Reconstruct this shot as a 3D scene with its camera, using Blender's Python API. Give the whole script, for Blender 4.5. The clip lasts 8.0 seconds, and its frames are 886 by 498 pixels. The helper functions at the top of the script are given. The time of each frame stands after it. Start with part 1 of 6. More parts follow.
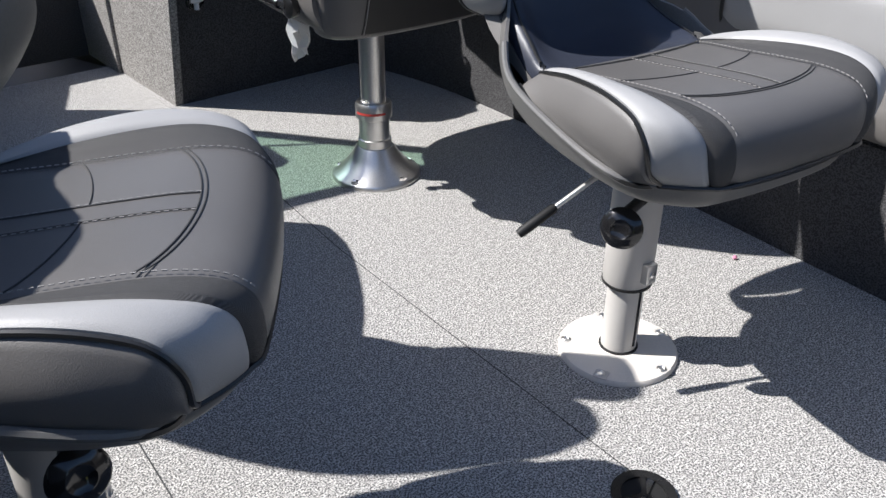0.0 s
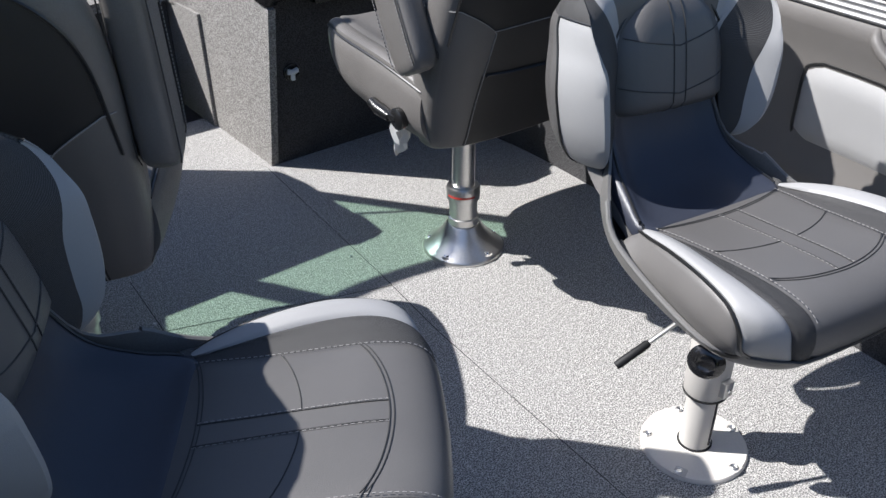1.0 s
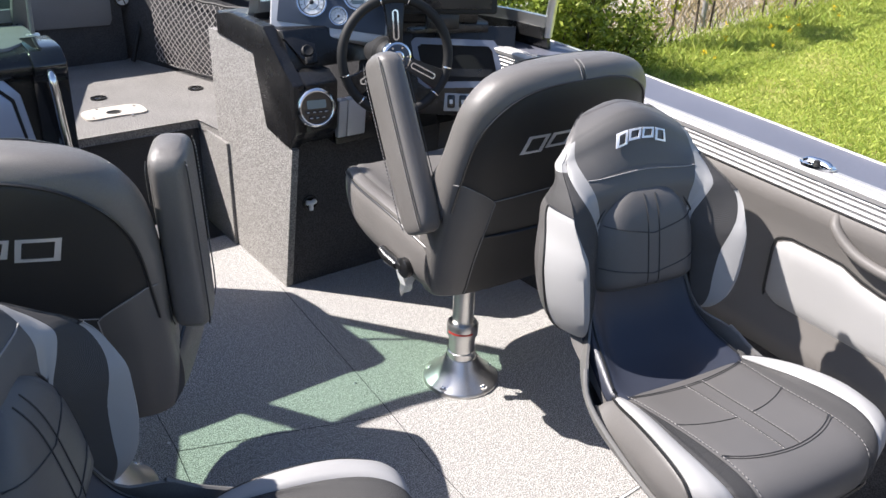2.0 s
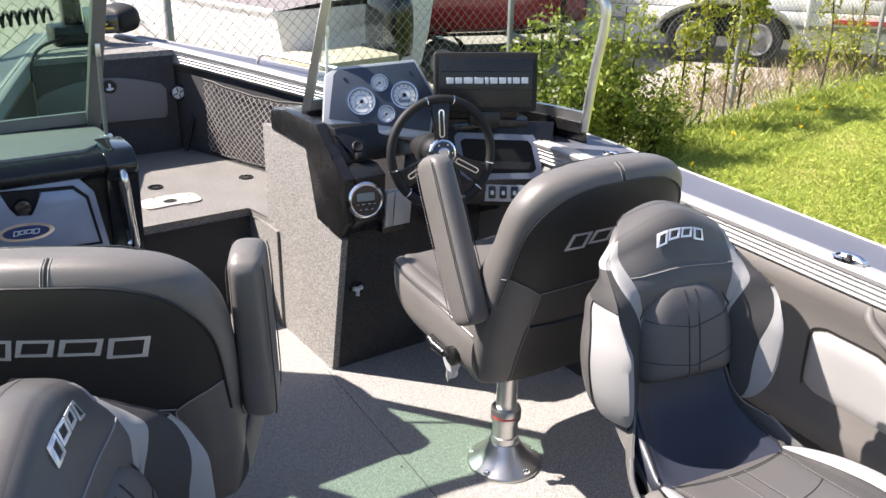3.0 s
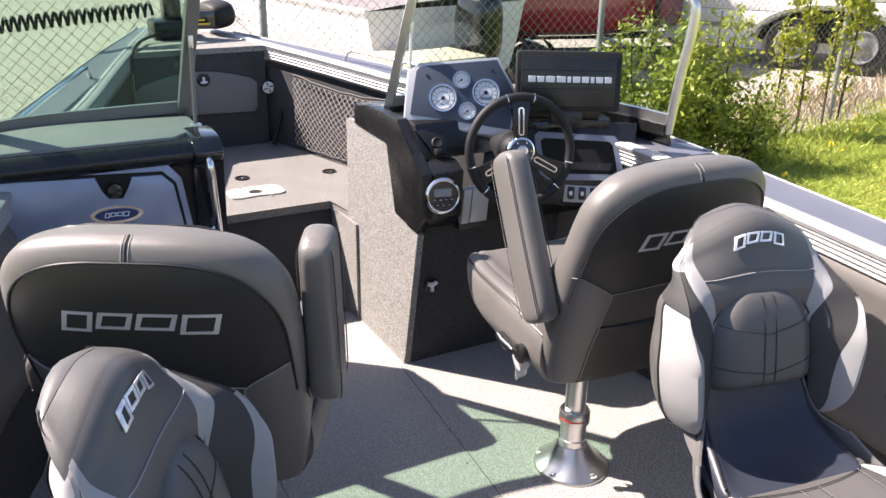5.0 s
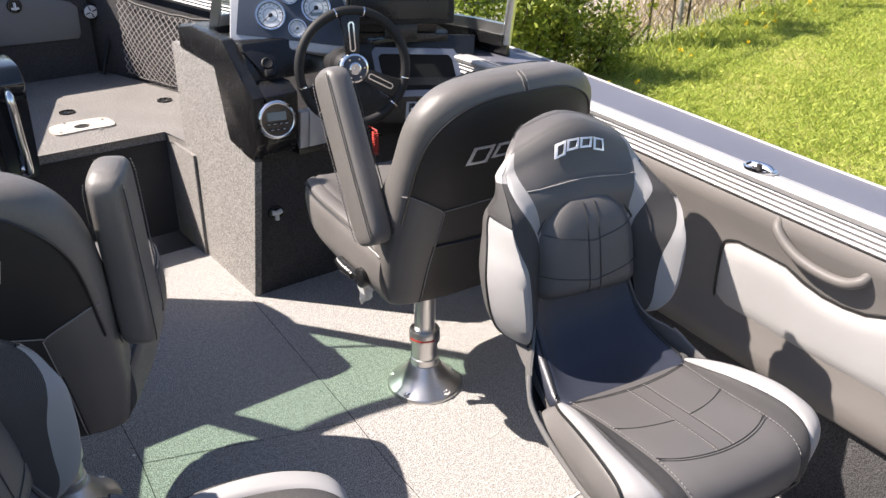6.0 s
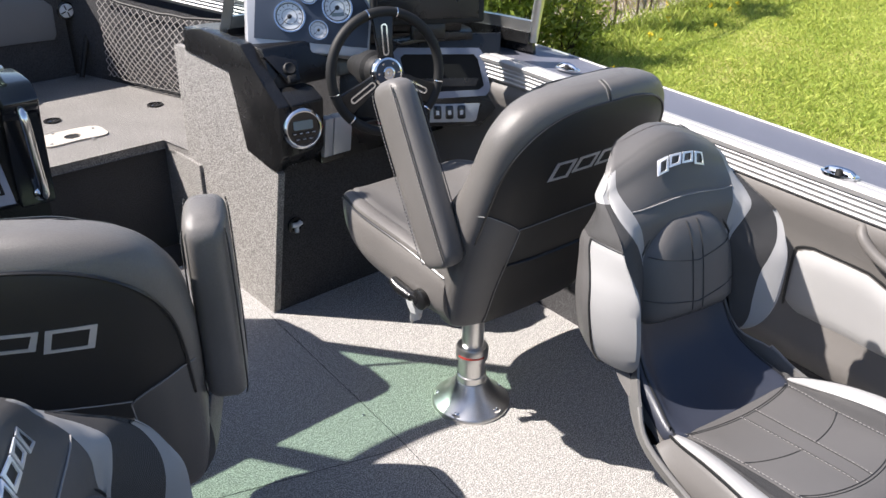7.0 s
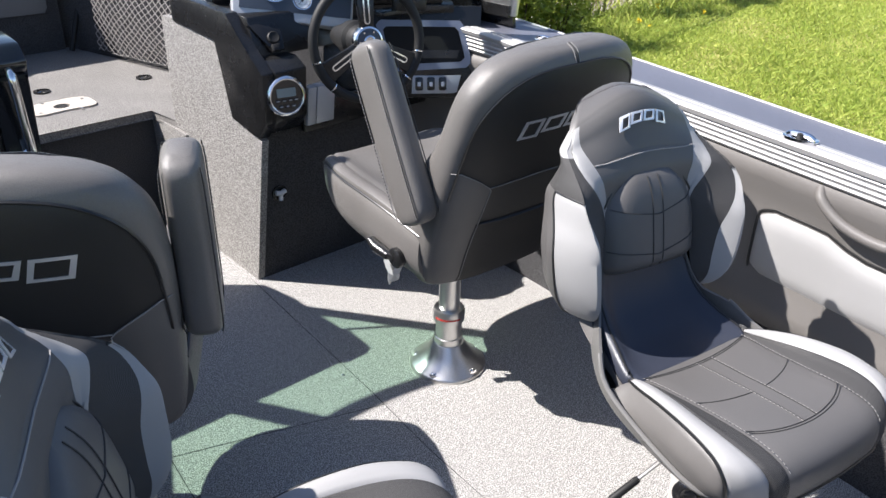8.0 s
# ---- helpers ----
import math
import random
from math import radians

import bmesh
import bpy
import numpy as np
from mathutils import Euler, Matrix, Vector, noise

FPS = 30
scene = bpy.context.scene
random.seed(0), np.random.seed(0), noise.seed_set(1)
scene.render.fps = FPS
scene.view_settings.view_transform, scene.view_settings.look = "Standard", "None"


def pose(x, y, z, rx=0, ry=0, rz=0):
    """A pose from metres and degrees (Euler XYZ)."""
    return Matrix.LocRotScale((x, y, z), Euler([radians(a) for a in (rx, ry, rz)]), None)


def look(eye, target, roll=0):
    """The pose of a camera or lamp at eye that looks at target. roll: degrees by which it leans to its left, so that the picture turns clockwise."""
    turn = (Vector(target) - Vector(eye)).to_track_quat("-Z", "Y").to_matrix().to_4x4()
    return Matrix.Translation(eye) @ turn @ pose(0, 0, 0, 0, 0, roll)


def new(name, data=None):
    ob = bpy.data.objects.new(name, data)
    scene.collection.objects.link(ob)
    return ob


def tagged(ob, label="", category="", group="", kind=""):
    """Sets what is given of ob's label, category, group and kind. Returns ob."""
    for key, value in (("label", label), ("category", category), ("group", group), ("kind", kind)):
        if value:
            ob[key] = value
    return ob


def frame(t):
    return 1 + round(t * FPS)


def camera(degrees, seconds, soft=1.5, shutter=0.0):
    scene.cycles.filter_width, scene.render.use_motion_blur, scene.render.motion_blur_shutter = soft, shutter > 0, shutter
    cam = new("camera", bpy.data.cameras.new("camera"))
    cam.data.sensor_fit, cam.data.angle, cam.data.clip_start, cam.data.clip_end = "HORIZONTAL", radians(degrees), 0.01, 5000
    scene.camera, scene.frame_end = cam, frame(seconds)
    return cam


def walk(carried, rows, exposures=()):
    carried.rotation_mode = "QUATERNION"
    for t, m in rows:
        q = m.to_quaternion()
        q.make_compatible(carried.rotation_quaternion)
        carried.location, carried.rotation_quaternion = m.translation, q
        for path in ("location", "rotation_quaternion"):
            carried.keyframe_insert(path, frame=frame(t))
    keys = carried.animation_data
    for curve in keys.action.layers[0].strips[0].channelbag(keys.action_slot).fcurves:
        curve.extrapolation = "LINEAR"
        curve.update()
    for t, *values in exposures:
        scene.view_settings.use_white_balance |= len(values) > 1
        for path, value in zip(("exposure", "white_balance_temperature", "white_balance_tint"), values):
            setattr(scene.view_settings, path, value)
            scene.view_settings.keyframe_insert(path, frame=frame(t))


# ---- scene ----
cam = camera(55.4, 8.0)
PATH = [
    (0, (0.1004, -0.0159, 1.0609), (1.2235, 1.2969, 0.0531), 0.35),
    (0.3, (0.0738, 0.0174, 1.1645), (1.2016, 1.3072, 0.1327), -0.67),
    (0.5, (0.0409, 0.0412, 1.2490), (1.1670, 1.3269, 0.2104), -0.85),
    (0.8, (-0.0040, 0.0520, 1.3722), (1.0704, 1.3734, 0.3235), -0.72),
    (1, (-0.0352, 0.0538, 1.4545), (0.9951, 1.3875, 0.3776), -0.45),
    (1.2, (-0.0490, 0.0420, 1.5040), (0.974, 1.387, 0.432), 0.2),
    (1.3, (-0.0500, 0.0320, 1.5310), (0.947, 1.401, 0.467), 0.8),
    (1.4, (-0.0590, 0.0220, 1.5660), (0.946, 1.430, 0.545), 1.3),
    (1.5, (-0.0743, 0.0115, 1.6070), (0.9517, 1.4389, 0.6531), 1.34),
    (2, (-0.0747, -0.0366, 1.7035), (0.9962, 1.3896, 0.7986), 1.77),
    (2.2, (-0.0969, -0.0483, 1.7348), (1.0191, 1.3939, 0.9134), 1.78),
    (3.3, (-0.1796, -0.0797, 1.8040), (0.8420, 1.4691, 1.0572), 0.71),
    (3.5, (-0.1816, -0.0697, 1.7960), (0.8230, 1.4901, 1.0492), 0.51),
    (4, (-0.2074, -0.0384, 1.7904), (0.7794, 1.5370, 1.0526), 0.07),
    (4.2, (-0.2135, -0.0329, 1.7896), (0.7591, 1.5580, 1.0665), 0.32),
    (5.3, (-0.0982, -0.1455, 1.7653), (0.7738, 1.4823, 0.9975), 1.05),
    (5.5, (-0.0590, -0.1649, 1.7542), (0.8483, 1.4206, 0.9400), 0.33),
    (6, (0.0015, -0.1195, 1.7473), (1.0845, 1.2969, 0.8413), 0.71),
    (6.5, (-0.0630, 0.0718, 1.7682), (1.1079, 1.3984, 0.8361), 0.72),
    (7, (-0.1546, 0.2209, 1.7684), (1.0226, 1.5361, 0.8279), 0.76),
    (7.5, (-0.1768, 0.1997, 1.7435), (1.0065, 1.4977, 0.7869), 1.38),
    (8, (-0.1874, 0.1023, 1.7278), (0.9939, 1.4013, 0.7701), 1.42),
]
EXPOSURES = [(0, 0.87, 5850, 12), (1.0, 0.92, 5800, 12), (1.5, 1.14, 5950, 14), (2.0, 1.32, 6100, 15), (3.5, 1.50, 6450, 18), (4.2, 1.57, 6450, 20), (5.5, 1.62, 6600, 20), (6.0, 1.36, 6500, 17), (6.5, 1.22, 6300, 16), (7.0, 1.25, 6200, 15), (7.5, 1.26, 6100, 14), (8.0, 1.24, 6000, 14)]
walk(cam, [(t, look(eye, target, roll)) for t, eye, target, roll in PATH], EXPOSURES)
# ---- daylight ----
SUN_WAY = Vector((0.715, -0.605, -1.0))
world = bpy.data.worlds.new("sky")
scene.world = world
world.use_nodes = True
wn = world.node_tree
sky = wn.nodes.new("ShaderNodeTexSky")
sky.sky_type, sky.sun_disc = "NISHITA", False
sky.sun_elevation = math.asin(1.0 / SUN_WAY.length)
sky.sun_rotation = math.atan2(-SUN_WAY.x, -SUN_WAY.y)
wn.nodes["Background"].inputs["Strength"].default_value = 0.079
wn.links.new(sky.outputs[0], wn.nodes["Background"].inputs[0])
sun_data = bpy.data.lights.new("sun", "SUN")
sun_data.energy, sun_data.angle, sun_data.color = 5.0, radians(0.53), (1.0, 0.925, 0.81)
sun = new("sun", sun_data)
sun.matrix_world = look((-14, 12, 20), Vector((-14, 12, 20)) + SUN_WAY)

# ---- materials ----


def material(name, color, rough=0.5, metal=0.0, grain=0.0, grain_scale=400.0, bump=0.0, stain=0.0, stain_scale=6.0, coat=0.0, dark=None, spec=0.5, bump_kind="noise"):
    """A procedural surface: fine grain and wide stains in its colour, and fine relief."""
    m = bpy.data.materials.new(name)
    m.use_nodes = True
    nt = m.node_tree
    bs = nt.nodes["Principled BSDF"]
    bs.inputs["Roughness"].default_value = rough
    bs.inputs["Metallic"].default_value = metal
    bs.inputs["Coat Weight"].default_value = coat
    bs.inputs["Coat Roughness"].default_value = 0.12
    bs.inputs["Specular IOR Level"].default_value = spec
    co = nt.nodes.new("ShaderNodeTexCoord")
    col = nt.nodes.new("ShaderNodeRGB")
    col.outputs[0].default_value = (*color, 1)
    last = col.outputs[0]
    if stain:
        n = nt.nodes.new("ShaderNodeTexNoise")
        n.inputs["Scale"].default_value, n.inputs["Detail"].default_value = stain_scale, 6
        nt.links.new(co.outputs["Object"], n.inputs["Vector"])
        r = nt.nodes.new("ShaderNodeMapRange")
        r.inputs["From Min"].default_value, r.inputs["From Max"].default_value = 0.35, 0.68
        r.inputs["To Min"].default_value, r.inputs["To Max"].default_value = 1 - stain, 1 + stain
        nt.links.new(n.outputs[0], r.inputs[0])
        mx = nt.nodes.new("ShaderNodeMix")
        mx.data_type, mx.blend_type = "RGBA", "MULTIPLY"
        mx.inputs[0].default_value = 1
        nt.links.new(last, mx.inputs[6])
        nt.links.new(r.outputs[0], mx.inputs[7])
        last = mx.outputs[2]
        rr = nt.nodes.new("ShaderNodeMapRange")
        rr.inputs["To Min"].default_value, rr.inputs["To Max"].default_value = max(0.02, rough - 0.08), min(1, rough + 0.08)
        nt.links.new(n.outputs[0], rr.inputs[0])
        nt.links.new(rr.outputs[0], bs.inputs["Roughness"])
    if grain or bump:
        if bump_kind == "noise":
            g = nt.nodes.new("ShaderNodeTexNoise")
            g.inputs["Scale"].default_value, g.inputs["Detail"].default_value = grain_scale, 3
            out = g.outputs[0]
        else:
            g = nt.nodes.new("ShaderNodeTexVoronoi")
            g.inputs["Scale"].default_value = grain_scale
            out = g.outputs["Distance"]
        nt.links.new(co.outputs["Object"], g.inputs["Vector"])
        if bump_kind == "weave":
            nt.nodes.remove(g)
            g, h = nt.nodes.new("ShaderNodeTexWave"), nt.nodes.new("ShaderNodeTexWave")
            turn = nt.nodes.new("ShaderNodeMapping")
            turn.inputs["Rotation"].default_value = (0, 0, radians(90))
            nt.links.new(co.outputs["Object"], turn.inputs["Vector"])
            nt.links.new(turn.outputs[0], h.inputs["Vector"])
            nt.links.new(co.outputs["Object"], g.inputs["Vector"])
            for w in (g, h):
                w.bands_direction = "DIAGONAL"
                w.inputs["Scale"].default_value = grain_scale
                w.inputs["Distortion"].default_value = 0.4
            ml = nt.nodes.new("ShaderNodeMath")
            ml.operation = "MULTIPLY"
            nt.links.new(g.outputs["Fac"], ml.inputs[0])
            nt.links.new(h.outputs["Fac"], ml.inputs[1])
            out = ml.outputs[0]
        if grain:
            r = nt.nodes.new("ShaderNodeMapRange")
            lo, hi = (0.42, 0.58) if bump_kind == "noise" else (0.05, 0.6)
            r.inputs["From Min"].default_value, r.inputs["From Max"].default_value = lo, hi
            mx = nt.nodes.new("ShaderNodeMix")
            mx.data_type = "RGBA"
            nt.links.new(out, r.inputs[0])
            nt.links.new(r.outputs[0], mx.inputs[0])
            dk = dark or tuple(c * (1 - grain) for c in color)
            mx.inputs[6].default_value = (*dk, 1)
            nt.links.new(last, mx.inputs[7])
            last = mx.outputs[2]
        if bump:
            b = nt.nodes.new("ShaderNodeBump")
            b.inputs["Strength"].default_value, b.inputs["Distance"].default_value = bump, 0.9 / grain_scale
            nt.links.new(out, b.inputs["Height"])
            nt.links.new(b.outputs[0], bs.inputs["Normal"])
    nt.links.new(last, bs.inputs["Base Color"])
    return m


def glass(name, color, rough=0.0):
    m = bpy.data.materials.new(name)
    m.use_nodes = True
    nt = m.node_tree
    nt.nodes.remove(nt.nodes["Principled BSDF"])
    tr = nt.nodes.new("ShaderNodeBsdfTransparent")
    tr.inputs[0].default_value = (*color, 1)
    gl = nt.nodes.new("ShaderNodeBsdfGlossy")
    gl.inputs["Roughness"].default_value = rough
    lw = nt.nodes.new("ShaderNodeLayerWeight")
    lw.inputs[0].default_value = 0.5
    pw = nt.nodes.new("ShaderNodeMath")
    pw.operation = "POWER"
    pw.inputs[1].default_value = 4.0
    nt.links.new(lw.outputs["Facing"], pw.inputs[0])
    fr = nt.nodes.new("ShaderNodeMapRange")
    fr.inputs["To Min"].default_value, fr.inputs["To Max"].default_value = 0.045, 0.9
    nt.links.new(pw.outputs[0], fr.inputs[0])
    mx = nt.nodes.new("ShaderNodeMixShader")
    nt.links.new(fr.outputs[0], mx.inputs[0])
    nt.links.new(tr.outputs[0], mx.inputs[1])
    nt.links.new(gl.outputs[0], mx.inputs[2])
    nt.links.new(mx.outputs[0], nt.nodes["Material Output"].inputs[0])
    return m


FLOOR = material("loop_pile_floor", (0.565, 0.55, 0.525), 0.95, grain=0.6, grain_scale=285, bump=1.0, stain=0.2, stain_scale=70, spec=0.1, dark=(0.125, 0.123, 0.120))
CARPET = material("grey_carpet", (0.355, 0.342, 0.323), 0.95, grain=0.58, grain_scale=215, bump=1.0, stain=0.13, stain_scale=80, spec=0.1)
CARPET_MID = material("mid_grey_carpet", (0.285, 0.274, 0.259), 0.95, grain=0.55, grain_scale=190, bump=0.9, stain=0.1, spec=0.1)
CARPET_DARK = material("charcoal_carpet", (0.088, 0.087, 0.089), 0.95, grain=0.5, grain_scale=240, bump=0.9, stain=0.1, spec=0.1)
VINYL = material("charcoal_vinyl", (0.125, 0.119, 0.113), 0.48, grain=0.15, grain_scale=720, bump=0.17, stain=0.06, bump_kind="cell", spec=0.4)
VINYL_TOP = material("graphite_vinyl", (0.138, 0.130, 0.122), 0.38, grain=0.28, grain_scale=600, bump=0.26, stain=0.06, bump_kind="cell", spec=0.4)
VINYL_SEAT = material("charcoal_seat_vinyl", (0.097, 0.093, 0.090), 0.40, grain=0.15, grain_scale=720, bump=0.17, stain=0.06, bump_kind="cell", spec=0.4)
VINYL_LOW = material("dark_charcoal_vinyl", (0.045, 0.043, 0.041), 0.52, grain=0.2, grain_scale=720, bump=0.17, stain=0.08, bump_kind="cell", spec=0.3)
# Dark vinyl, deepened to navy for shade and the blue sky it reflects.
VINYL_SKY_SHADE = material("dark_vinyl_sky_shade", (0.030, 0.034, 0.048), 0.36, grain=0.15, grain_scale=720, bump=0.17, stain=0.06, bump_kind="cell", spec=0.4)
VINYL_SIDE = material("warm_grey_vinyl", (0.132, 0.124, 0.116), 0.5, grain=0.12, grain_scale=720, bump=0.17, stain=0.05, bump_kind="cell", spec=0.35)
VINYL_BACK = material("black_vinyl", (0.031, 0.030, 0.029), 0.46, grain=0.2, grain_scale=720, bump=0.17, stain=0.08, bump_kind="cell", spec=0.25)
VINYL_LIGHT = material("pale_grey_vinyl", (0.300, 0.297, 0.293), 0.54, grain=0.08, grain_scale=720, bump=0.17, stain=0.04, bump_kind="cell")
WEAVE = material("woven_mesh_vinyl", (0.085, 0.083, 0.082), 0.6, grain=0.6, grain_scale=320, bump=0.3, bump_kind="weave", spec=0.25)
THREAD = material("pale_thread", (0.26, 0.25, 0.24), 0.8)
THREAD_DARK = material("dark_thread", (0.03, 0.03, 0.03), 0.7)
PIPING = material("black_piping", (0.015, 0.015, 0.015), 0.35)
SHELL = material("grey_moulded_plastic", (0.13, 0.127, 0.122), 0.42, grain=0.1, grain_scale=300, bump=0.08, stain=0.06)
BLACK = material("black_plastic", (0.013, 0.013, 0.0135), 0.27, grain=0.25, grain_scale=420, bump=0.2, stain=0.25, stain_scale=9, spec=0.5)
GLOSS = material("gloss_black_plastic", (0.012, 0.012, 0.013), 0.12, stain=0.1, coat=0.4)
RUBBER = material("black_rubber", (0.013, 0.013, 0.013), 0.6, grain=0.2, bump=0.1, spec=0.35)
CREAM = material("ivory_powder_coat", (0.72, 0.68, 0.62), 0.45, grain=0.04, grain_scale=200, bump=0.05, stain=0.04)
SLEEVE = material("silver_grey_coat", (0.50, 0.48, 0.45), 0.42, stain=0.05)
BRUSHED = material("brushed_aluminium", (0.74, 0.73, 0.71), 0.36, 1.0, grain=0.08, grain_scale=300, bump=0.05, stain=0.08)
CHROME = material("chrome", (0.82, 0.82, 0.82), 0.07, 1.0, stain=0.05)
RAIL = material("clear_anodised_aluminium", (0.40, 0.395, 0.39), 0.45, 0.3, stain=0.08, grain=0.08, grain_scale=160)
PAINT = material("blue_grey_metallic_paint", (0.135, 0.14, 0.172), 0.45, 0.1, grain=0.3, grain_scale=600, stain=0.10)
SILVER = material("silver_panel", (0.44, 0.45, 0.47), 0.36, 0.2, stain=0.06)
PANEL = material("slate_panel", (0.042, 0.054, 0.078), 0.42, 0.0, stain=0.06)
# Slate blue-silver paint, darkened in colour for the shade over the tray.
TRAY_SHADED = material("shaded_slate_blue_silver_paint", (0.20, 0.225, 0.29), 0.35, 0.3, stain=0.06)
GLOVE_PAINT = material("blue_silver_paint", (0.25, 0.295, 0.40), 0.3, 0.3, stain=0.06)
DASH = material("textured_grey_dash", (0.20, 0.20, 0.20), 0.6, grain=0.3, grain_scale=300, bump=0.4, stain=0.08)
WHITE = material("white_plastic", (0.80, 0.80, 0.78), 0.4, stain=0.03)
YELLOW_PRINT = material("yellow_print", (0.65, 0.45, 0.04), 0.5, stain=0.05)
RED = material("red_print", (0.45, 0.05, 0.04), 0.5, stain=0.05)
BADGE = material("satin_silver", (0.72, 0.73, 0.75), 0.3, 0.55, stain=0.05)
# Aluminium of the port frame, with its shade put into a darker colour.
FRAME_IN_SHADE = material("aluminium_frame_in_shade", (0.16, 0.165, 0.17), 0.4, 0.4, stain=0.08, grain=0.08, grain_scale=200)
CLEAR = glass("lightly_tinted_glass", (0.88, 0.93, 0.91))
TINT = glass("green_tinted_glass", (0.66, 0.795, 0.71))

# ---- tools ----


def link_mesh(name, bm, mat_, parent=None, label="", smooth=True):
    me = bpy.data.meshes.new(name)
    bmesh.ops.recalc_face_normals(bm, faces=bm.faces)
    bm.to_mesh(me)
    bm.free()
    me.materials.append(mat_)
    if smooth:
        me.polygons.foreach_set("use_smooth", [True] * len(me.polygons))
        me.set_sharp_from_angle(angle=radians(42))
    ob = new(name, me)
    if parent:
        ob.parent = parent
    return tagged(ob, label)


def part(name, bm, mat_, parent, label=""):
    return link_mesh(name, bm, mat_, parent, label)


def thing(name, m, label, category, group="", kind=""):
    ob = new(name)
    ob.empty_display_size = 0.1
    ob.matrix_world = m
    return tagged(ob, label, category, group, kind)


def solo(name, bm, mat_, label, category="", group="", kind="", m=None):
    ob = link_mesh(name, bm, mat_)
    if m is not None:
        ob.matrix_world = m
    return tagged(ob, label, category, group, kind)


def moved(bm, m):
    bmesh.ops.transform(bm, matrix=m, verts=bm.verts)
    return bm


def joined(*bms):
    out = bms[0]
    for b in bms[1:]:
        me = bpy.data.meshes.new("tmp")
        b.to_mesh(me)
        b.free()
        out.from_mesh(me)
        bpy.data.meshes.remove(me)
    return out


def box(x0, x1, y0, y1, z0, z1, r=0.0, seg=2):
    bm = bmesh.new()
    bmesh.ops.create_cube(bm, size=1)
    bmesh.ops.transform(bm, verts=bm.verts, matrix=Matrix.LocRotScale(((x0 + x1) / 2, (y0 + y1) / 2, (z0 + z1) / 2), None, (x1 - x0, y1 - y0, z1 - z0)))
    if r:
        bmesh.ops.bevel(bm, geom=bm.edges[:], offset=r, segments=seg, profile=0.5, affect="EDGES")
    return bm


def lathe(profile, n=32):
    """A solid turned round z from (radius, z) pairs."""
    bm = bmesh.new()
    rings = []
    for r, z in profile:
        rings.append([bm.verts.new((max(r, 1e-4) * math.cos(2 * math.pi * i / n), max(r, 1e-4) * math.sin(2 * math.pi * i / n), z)) for i in range(n)])
    for a, b in zip(rings, rings[1:]):
        for i in range(n):
            bm.faces.new((a[i], a[(i + 1) % n], b[(i + 1) % n], b[i]))
    bm.faces.new(rings[0])
    bm.faces.new(rings[-1])
    return bm


def spline(pts, n):
    """n points per span of a smooth curve through pts."""
    pts = [Vector(p) for p in pts]
    out = []
    for i in range(len(pts) - 1):
        p0 = pts[i - 1] if i else pts[0] * 2 - pts[1]
        p1, p2 = pts[i], pts[i + 1]
        p3 = pts[i + 2] if i + 2 < len(pts) else pts[-1] * 2 - pts[-2]
        for k in range(n):
            t = k / n
            out.append(0.5 * (2 * p1 + (p2 - p0) * t + (2 * p0 - 5 * p1 + 4 * p2 - p3) * t * t + (3 * p1 - p0 - 3 * p2 + p3) * t ** 3))
    return out + [pts[-1]]


def tube(pts, r, n=8, smooth=0, closed=False):
    """A round bar along pts, with closed ends; r is one radius or one for each point."""
    pts = spline(pts, smooth) if smooth else [Vector(p) for p in pts]
    bm = bmesh.new()
    rings, side = [], None
    for i, p in enumerate(pts):
        if closed:
            d = (pts[(i + 1) % len(pts)] - pts[i - 1]).normalized()
        else:
            d = (pts[min(i + 1, len(pts) - 1)] - pts[max(i - 1, 0)]).normalized()
        if side is None:
            side = d.orthogonal().normalized()
        side = (side - d * side.dot(d)).normalized()
        up = d.cross(side)
        rad = r[i * len(r) // len(pts)] if isinstance(r, (list, tuple)) else r
        rings.append([bm.verts.new(p + rad * (math.cos(2 * math.pi * k / n) * side + math.sin(2 * math.pi * k / n) * up)) for k in range(n)])
    pairs = list(zip(rings, rings[1:])) + ([(rings[-1], rings[0])] if closed else [])
    for a, b in pairs:
        for k in range(n):
            bm.faces.new((a[k], a[(k + 1) % n], b[(k + 1) % n], b[k]))
    if not closed:
        bm.faces.new(rings[0])
        bm.faces.new(rings[-1])
    return bm


def slab(outline, z0, z1, r=0.0, seg=2):
    """A plate of the given (x, y) outline between two heights, its edges rounded by r."""
    bm = bmesh.new()
    lo = [bm.verts.new((x, y, z0)) for x, y in outline]
    hi = [bm.verts.new((x, y, z1)) for x, y in outline]
    n = len(outline)
    top = bm.faces.new(hi)
    bot = bm.faces.new(lo[::-1])
    for i in range(n):
        bm.faces.new((lo[i], lo[(i + 1) % n], hi[(i + 1) % n], hi[i]))
    if r:
        bmesh.ops.bevel(bm, geom=list(top.edges) + list(bot.edges), offset=r, segments=seg, profile=0.5, affect="EDGES")
    return bm


def rounded(x0, x1, y0, y1, r, n=5):
    """The (x, y) outline of a rectangle with round corners."""
    pts = []
    for cx, cy, a0 in ((x1 - r, y1 - r, 0), (x0 + r, y1 - r, 90), (x0 + r, y0 + r, 180), (x1 - r, y0 + r, 270)):
        for k in range(n + 1):
            a = radians(a0 + 90 * k / n)
            pts.append((cx + r * math.cos(a), cy + r * math.sin(a)))
    return pts


def frame_slab(outer, inner, z0, z1):
    """A flat ring between two outlines of equally many points."""
    bm = bmesh.new()
    n = len(outer)
    rows = [[bm.verts.new((x, y, z)) for x, y in o] for o, z in ((outer, z0), (outer, z1), (inner, z1), (inner, z0))]
    for a, b in zip(rows, rows[1:] + rows[:1]):
        for i in range(n):
            bm.faces.new((a[i], a[(i + 1) % n], b[(i + 1) % n], b[i]))
    return bm


